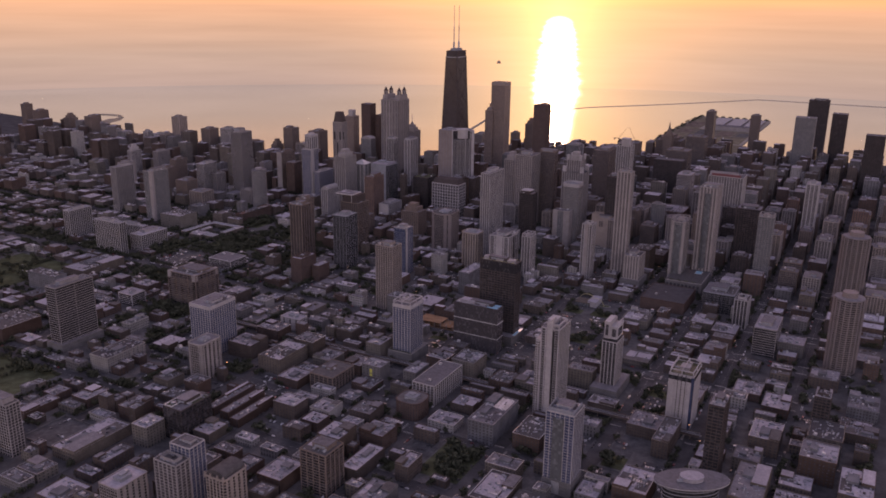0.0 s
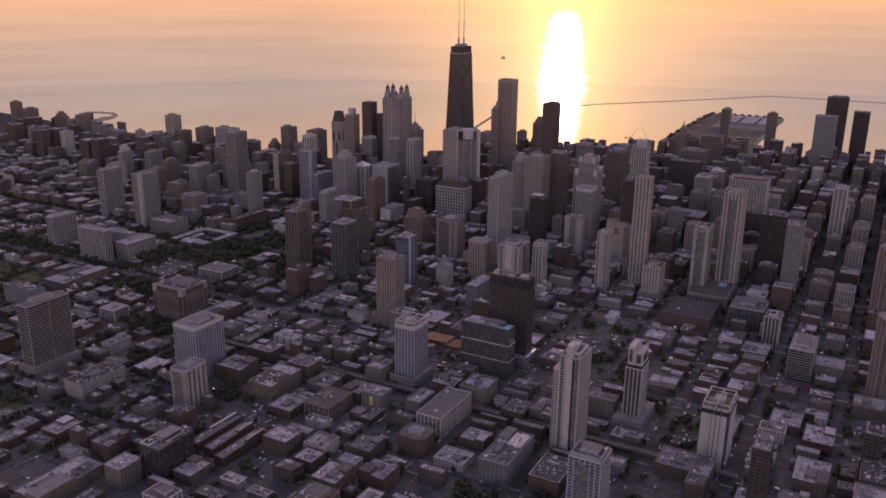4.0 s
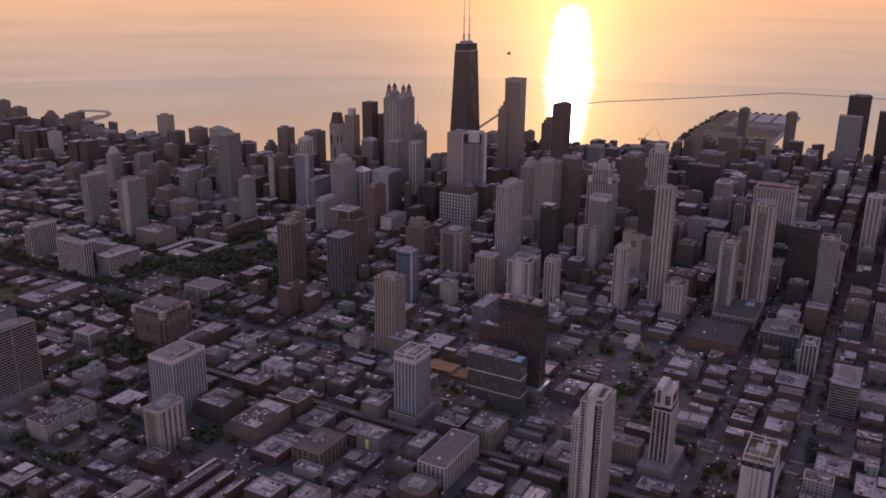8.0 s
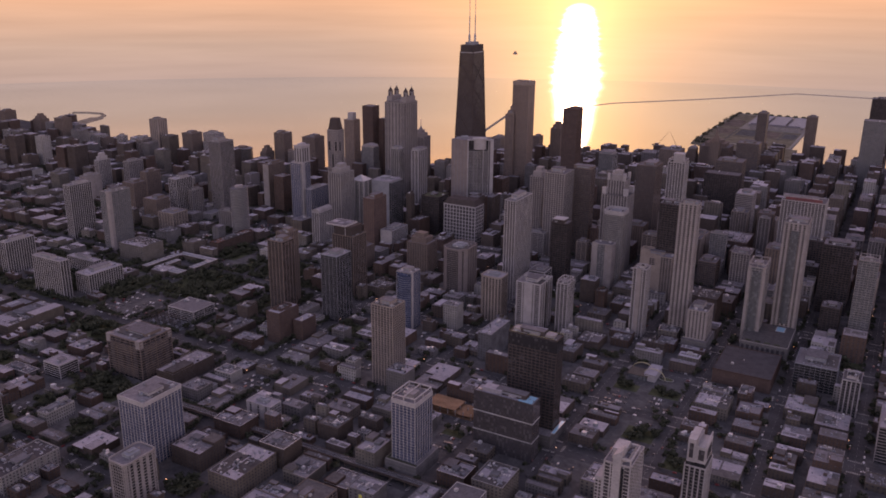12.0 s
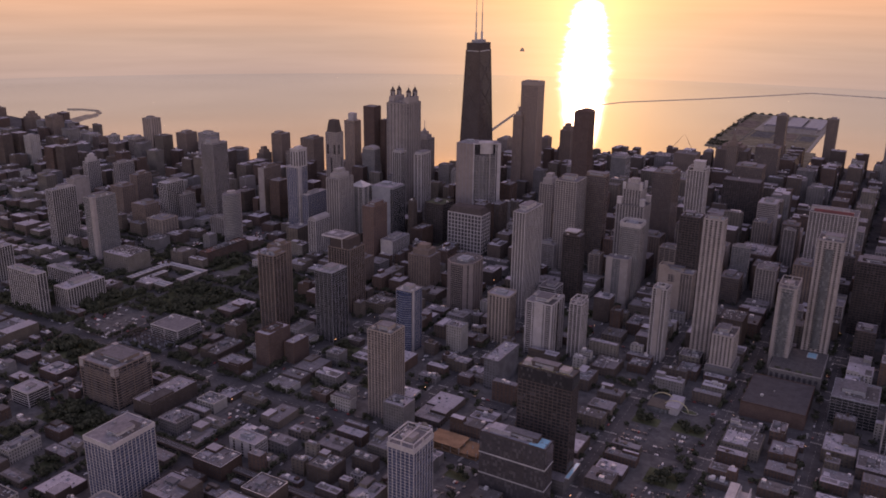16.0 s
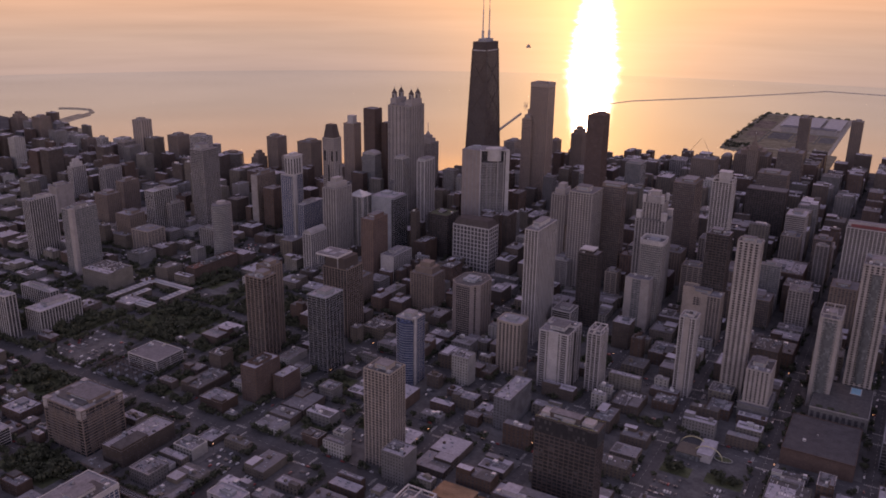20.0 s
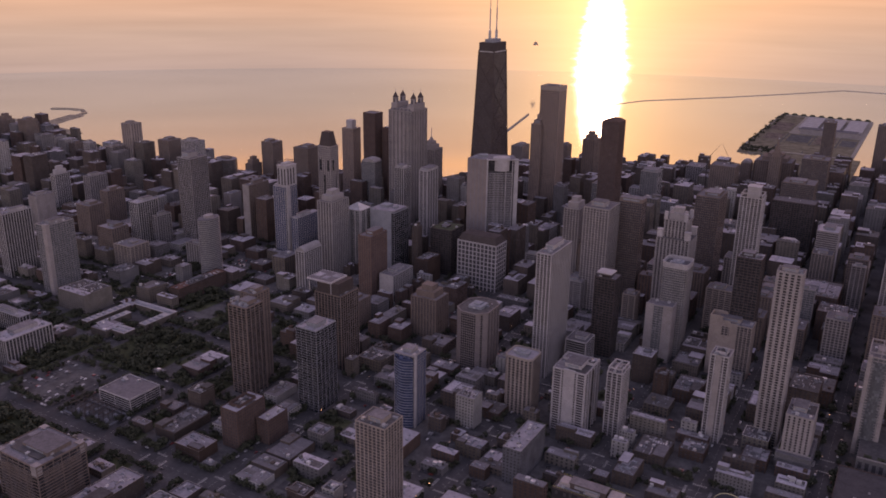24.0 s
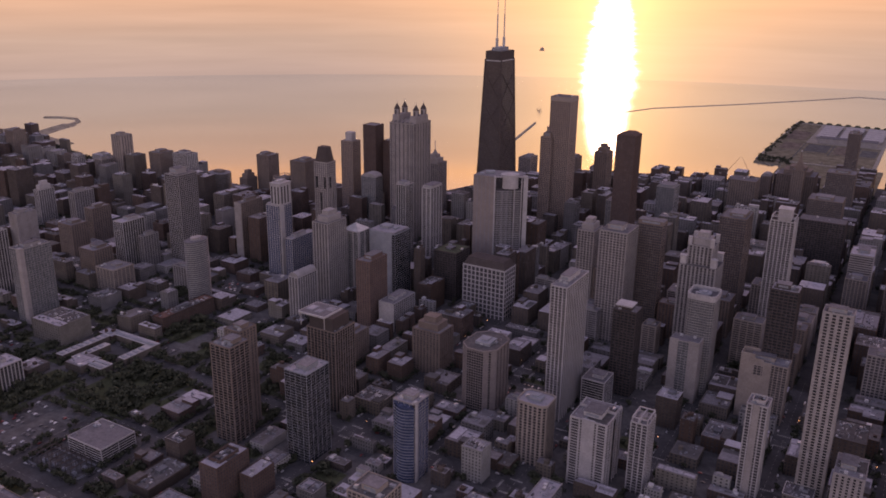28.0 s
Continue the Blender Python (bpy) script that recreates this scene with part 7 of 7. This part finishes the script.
# small ducts, hatches and pale copings on the low roofs
clutter, r2 = Bulk(), random.Random(77)
for x0, x1, y0, y1, h in ROOFS:
    if x1 - x0 < 9 or y1 - y0 < 9:
        continue
    for _ in range(int(4 + (x1 - x0) * (y1 - y0) / 70)):
        a, b = r2.choice(((.5, .5), (.9, .7), (.35, 2.4), (2.2, .35), (1.3, 1.3), (.7, 1.6)))
        x, y, z = r2.uniform(x0 + 3, x1 - 3), r2.uniform(y0 + 3, y1 - 3), h + .2
        clutter.box(x - a, x + a, y - b, y + b, z, z + r2.uniform(.5, 1.5), r2.choice(("metal", "metal", "roof_pale", "conc", "slate", "roof_black")))
    if r2.random() < .4:
        m, z0, z1 = r2.choice(("conc", "metal", "lime")), h + 1.1, h + 1.24
        for q in ((x0 - .2, x1 + .2, y0 - .2, y0 + .4), (x0 - .2, x1 + .2, y1 - .4, y1 + .2), (x0 - .2, x0 + .4, y0 + .4, y1 - .4), (x1 - .4, x1 + .2, y0 + .4, y1 - .4)):
            clutter.box(*q, z0, z1, m)
clutter.finish("roof_equipment", "small metal ducts, hatches and pale copings on low roofs", "roof equipment")
bulk.finish("city_blocks", "dense brick and concrete buildings filling the farther blocks", "buildings")
# open lots
for name, m, label, pick in (("parking_lot", "lot", "worn asphalt parking lots between buildings", PARKING),
                             ("yard", "grass", "small dark green yards between houses", YARDS)):
    tagged(new(name, mesh_of(name, [(*q, 0.15, 0.19) for q in pick], MAT[m])), label, "lot", kind="stuff")


# ---- trees ----
def crown_mesh(seed):
    r = random.Random(seed)
    v, f = [], []
    for _ in range(9):
        c = Vector((r.gauss(0, .24), r.gauss(0, .24), r.uniform(.35, .8)))
        s = r.uniform(.20, .34)
        for _ in range(16):
            d = Vector((r.gauss(0, 1), r.gauss(0, 1), r.gauss(0, 1))).normalized()
            p = c + d * s * r.uniform(.75, 1.1)
            u = d.orthogonal().normalized() * r.uniform(.07, .13)
            w = d.cross(u).normalized() * r.uniform(.07, .13)
            u += d * r.uniform(-.05, .05)
            k = len(v)
            v += [tuple(p - u - w), tuple(p + u - w * .6), tuple(p + u * .7 + w), tuple(p - u * .8 + w * .8)]
            f.append((k, k + 1, k + 2, k + 3))
    return v, f


CROWNS = [crown_mesh(s) for s in range(5)]
CROWN_MESH = [poly_mesh("crown", *c, MAT["leaf"]) for c in CROWNS]
TRUNK = poly_mesh("trunk", [(x * .045, y * .045, 0) for x, y in oval(1, 1, 6)] + [(x * .025, y * .025, .5) for x, y in oval(1, 1, 6)],
                  [(i, (i + 1) % 6, 6 + (i + 1) % 6, 6 + i) for i in range(6)], MAT["bark"])
spots = []
for g in GREEN:
    n = int((g[1] - g[0]) * (g[3] - g[2]) / 130)
    edge = g[:2] in ((-1160, -1010), (-790, -640))
    for _ in range(n if not edge else n // 3):
        x, y = rnd.uniform(g[0] + 3, g[1] - 3), rnd.uniform(g[2] + 3, g[3] - 3)
        if edge and g[0] + 14 < x < g[1] - 14 and g[2] + 14 < y < g[3] - 14:
            continue
        spots.append((x, y, rnd.uniform(7, 13)))
for b in BLOCKS:
    dense = .8 if b[0] < -560 and b[2] < 1000 else .34
    if b[2] > 1300:
        dense *= .5
    for x in range(int(b[0]) + 2, int(b[1]), 8):
        for y in (b[2] - .2 + 1.2, b[3] - 1.0):
            if rnd.random() < dense:
                spots.append((x, y, rnd.uniform(5, 9)))
    for y in range(int(b[2]) + 2, int(b[3]), 8):
        for x in (b[0] + 1.0, b[1] - 1.0):
            if rnd.random() < dense:
                spots.append((x, y, rnd.uniform(5, 9)))
for q in YARDS:
    for _ in range(int((q[1] - q[0]) * (q[3] - q[2]) / 90)):
        spots.append((rnd.uniform(q[0], q[1]), rnd.uniform(q[2], q[3]), rnd.uniform(6, 11)))
for _ in range(900):
    x = rnd.uniform(-2450, -1250)
    spots.append((x, shore(x) - abs(rnd.gauss(0, 40)) - 8, rnd.uniform(8, 14)))
for _ in range(70):
    spots.append((rnd.uniform(-490, -400), rnd.uniform(2565, 2640), rnd.uniform(5, 9)))
    spots.append((rnd.uniform(-494, -475), rnd.uniform(2640, 3280), rnd.uniform(5, 9)))
spots = [s for s in spots if in_view(s[0], s[1], 40) and free(s[0], s[0], s[1], s[1], 0.0) or any(g[0] <= s[0] <= g[1] and g[2] <= s[1] <= g[3] for g in GREEN) or s[1] > 2300]
near = sorted(range(len(spots)), key=lambda i: spots[i][1] - 0.4 * spots[i][0])[:150]
mine = set(near)
bulk_v, bulk_f, trunk_boxes = [], [], []
for i, (x, y, s) in enumerate(spots):
    z0 = 2.5 if y > 2600 else 0.15
    if i in mine:
        t = tagged(new("tree"), "leafy dark green street tree", "tree", "street trees")
        t.matrix_world = pose(x, y, z0, 0, 0, rnd.uniform(0, 360)) @ Matrix.Diagonal((s, s, s, 1))
        part("trunk", TRUNK, t)
        part("crown", rnd.choice(CROWN_MESH), t)
    else:
        v, f = rnd.choice(CROWNS)
        k = len(bulk_v)
        keep = f if y < 1200 else f[::2]
        idx = {j: n for n, j in enumerate(sorted({j for q in keep for j in q}))}
        a = rnd.uniform(0, 6.28)
        c, sn = math.cos(a) * s, math.sin(a) * s
        bulk_v += [(x + v[j][0] * c - v[j][1] * sn, y + v[j][0] * sn + v[j][1] * c, z0 + v[j][2] * s) for j in idx]
        bulk_f += [tuple(k + idx[j] for j in q) for q in keep]
        trunk_boxes.append((x - .15, x + .15, y - .15, y + .15, 0, s * .5))
trees = tagged(new("trees", poly_mesh("trees", bulk_v, bulk_f, MAT["leaf"])), "dark green leafy street and park trees", "trees", kind="stuff")
part("trunks", mesh_of("trunks", trunk_boxes, MAT["bark"]), trees, kind="stuff")

# ---- vehicles ----
def car(m):
    root = tagged(new("car"), {"car_dark": "dark parked car at the kerb", "car_pale": "pale parked car at the kerb", "car_red": "red parked car at the kerb"}[m], "car", "cars")
    v = [(-.9, -2.2, .3), (.9, -2.2, .3), (.9, 2.2, .3), (-.9, 2.2, .3), (-.85, -2.1, .95), (.85, -2.1, .95), (.85, 2.1, .85), (-.85, 2.1, .85)]
    part("body", poly_mesh("body", v, [(3, 2, 1, 0), (4, 5, 6, 7), (0, 1, 5, 4), (1, 2, 6, 5), (2, 3, 7, 6), (3, 0, 4, 7)], MAT[m]), root)
    part("cabin", prism("cabin", [(-.8, -1.5), (.8, -1.5), (.8, 1.0), (-.8, 1.0)], .9, 1.45, MAT["glass"], [(-.65, -1.1), (.65, -1.1), (.65, .5), (-.65, .5)]), root)
    part("car_roof", mesh_of("car_roof", [(-.64, .64, -1.08, .48, 1.45, 1.5)], MAT[m]), root)
    return root


models = [car("car_dark"), car("car_pale"), car("car_red")]
seen = 0
for ob, p in zip(models, ((0, 560), (0, 575), (4, 600))):
    ob.location = (-171 + p[0], p[1], 0.02)
for i in range(230):
    if rnd.random() < .5:
        x, y, a = rnd.choice(EAST_E[3:12]) + rnd.choice((-6, -2.2, 2.2, 6)), rnd.uniform(330, 1150), 0
    else:
        x, y, a = rnd.uniform(-800, 200), rnd.choice(NORTH[5:13]) + rnd.choice((-6, -2.2, 2.2, 6)), 90
    if in_view(x, y, 0) and free(x, x, y, y, 3) and seen < 70:
        copy_thing(rnd.choice(models), pose(x, y, 0.02, 0, 0, a))
        seen += 1
for q in PARKING[:40]:
    for k in range(3):
        if seen < 110:
            copy_thing(rnd.choice(models), pose(rnd.uniform(q[0] + 3, q[1] - 3), rnd.uniform(q[2] + 3, q[3] - 3), 0.2, 0, 0, rnd.choice((0, 90))))
            seen += 1


# rows of cars too many to count, in lots and along kerbs
cars = {"car_dark": ([], []), "car_pale": ([], []), "car_red": ([], [])}


def plain_car(x, y, z, along):
    m = rnd.choice(("car_dark", "car_dark", "car_dark", "car_pale", "car_red") if rnd.random() < .4 else ("car_dark", "car_dark", "car_pale"))
    v, f = cars[m]
    for a, b, z0, z1 in ((.9, 2.2, .3, .95), (.78, 1.2, .95, 1.5)):
        p, q = (a, b) if along else (b, a)
        k = len(v)
        v.extend([(x - p, y - q, z + z0), (x + p, y - q, z + z0), (x + p, y + q, z + z0), (x - p, y + q, z + z0),
                  (x - p * .92, y - q * .9, z + z1), (x + p * .92, y - q * .9, z + z1), (x + p * .92, y + q * .9, z + z1), (x - p * .92, y + q * .9, z + z1)])
        f.extend([(k + 4, k + 5, k + 6, k + 7), (k, k + 1, k + 5, k + 4), (k + 1, k + 2, k + 6, k + 5), (k + 2, k + 3, k + 7, k + 6), (k + 3, k, k + 4, k + 7)])


for q in PARKING:
    if q[2] > 1150:
        continue
    y = q[2] + 4
    while y < q[3] - 3:
        x = q[0] + 2
        while x < q[1] - 2:
            if rnd.random() < .36:
                plain_car(x, y + rnd.uniform(-.4, .4), .19, True)
            x += 2.7
        y += rnd.choice((6, 11))
for b in BLOCKS:
    if b[2] > 1150 or not in_view((b[0] + b[1]) / 2, b[2], 0):
        continue
    for y in range(int(b[2]) + 5, int(b[3]) - 5, 6):
        for x in (b[0] - 1.3, b[1] + 1.3):
            if rnd.random() < .33:
                plain_car(x, y, 0, True)
    for x in range(int(b[0]) + 5, int(b[1]) - 5, 6):
        for y in (b[2] - 1.3, b[3] + 1.3):
            if rnd.random() < .33:
                plain_car(x, y, 0, False)
for m, (v, f) in cars.items():
    tagged(new("parked_cars", poly_mesh("parked_cars", v, f, MAT[m])), {"car_dark": "dark cars parked in lots and along kerbs", "car_pale": "white and silver cars parked in lots and along kerbs",
                                                                       "car_red": "red cars parked in lots and along kerbs"}[m], "cars", kind="stuff")


# ---- small bright and coloured things ----
for x, y, z, sx, sy, h in ((-283, 429.4, 4, 0, 1, 14), (-235.4, 440, 6, 1, 0, 16)):
    g = tagged(new("wall_sign", mesh_of("wall_sign", [(-1.8, 1.8, -.2, .2, z0 * h, z1 * h) if sy else (-.2, .2, -1.8, 1.8, z0 * h, z1 * h) for z0, z1 in ((0, .42), (.52, .9))], MAT["yellow"])),
               "tall yellow-green painted sign panel on a wall", "sign")
    g.location = (x, y, z)
pool = tagged(new("swimming_pool"), "turquoise rooftop swimming pool on a podium deck", "pool", "pools")
pool.location = (-3, 1040, 0)
part("deck", mesh_of("deck", [(-42, 18, -66, 14, 0, 19.8)], MAT["conc_wall"]), pool)
part("deck_surface", mesh_of("deck_surface", [(-41.4, 17.4, -65.4, 13.4, 19.8, 20)], MAT["roof_dark"]), pool, "dark paved deck")
for k in range(9):
    part("deck_bay", mesh_of("deck_bay", [(-40 + 6.4 * k, -36.5 + 6.4 * k, -66.25, -65.9, 4, 16)], MAT["glass"]), pool, "tall dark window bay")
for k in range(4):
    part("planter", mesh_of("planter", [(-36 + 12 * k, -29 + 12 * k, -62, -58, 20, 21.3)], MAT["leaf"]), pool, "dark planted tub")
part("parapet", mesh_of("parapet", [(-42, 18, -66, -65.4, 20, 21.2), (17.4, 18, -65.4, 14, 20, 21.2)], MAT["conc"]), pool)
part("rim", mesh_of("rim", [(-6, 6, -9, 9, 20, 20.3)], MAT["white"]), pool)
part("basin_water", mesh_of("basin_water", [(-5, 5, -8, 8, 20.3, 20.36)], MAT["pool"]), pool)
quad = tagged(new("school"), "low courtyard school with pale sawtooth roofs", "school")
quad.location = (-952, 850, 0.15)
for b in ((-45, -33, -44, 46), (-33, 42, 34, 46), (30, 42, -10, 34), (-20, -10, -40, 10), (8, 40, -44, -26)):
    wing = part("wing", mesh_of("wing", [(*b, 0, 9)], MAT["tan_wall"]), quad)
    part("wing_roof", mesh_of("wing_roof", [(b[0] - .4, b[1] + .4, b[2] - .4, b[3] + .4, 9, 9.5)], MAT["white"]), wing)
    for k in range(int((b[3] - b[2]) / 9)):
        part("skylight", mesh_of("skylight", [(b[0] + 2, b[1] - 2, b[2] + 2 + 9 * k, b[2] + 6 + 9 * k, 9.5, 10.6)], MAT["slate"]), wing)
glow = bpy.data.materials.new("lamp_glow")
glow.use_nodes = True
glow.node_tree.nodes["Principled BSDF"].inputs["Emission Color"].default_value = (1.0, 0.62, 0.25, 1)
glow.node_tree.nodes["Principled BSDF"].inputs["Emission Strength"].default_value = 0.5
post = tagged(new("street_lamp"), "thin steel street lamp with lit amber head", "street lamp", "street lamps")
part("pole", prism("pole", oval(.25, .25, 6), 0, 8.5, MAT["steel"]), post)
part("lamp_head", mesh_of("lamp_head", [(-.35, .35, -.25, .25, 8.4, 8.65)], glow), post, "lit amber lamp head")
post.location = (-60, 850, .15)
for i in range(40):
    x, y = rnd.choice(EAST_E[4:12]) + rnd.choice((-9.5, 9.5)), rnd.choice(NORTH[6:14]) + rnd.choice((-16, -40, 16, 40))
    if in_view(x, y, 0) and free(x, x, y, y, 1):
        copy_thing(post, pose(x, y, .15))
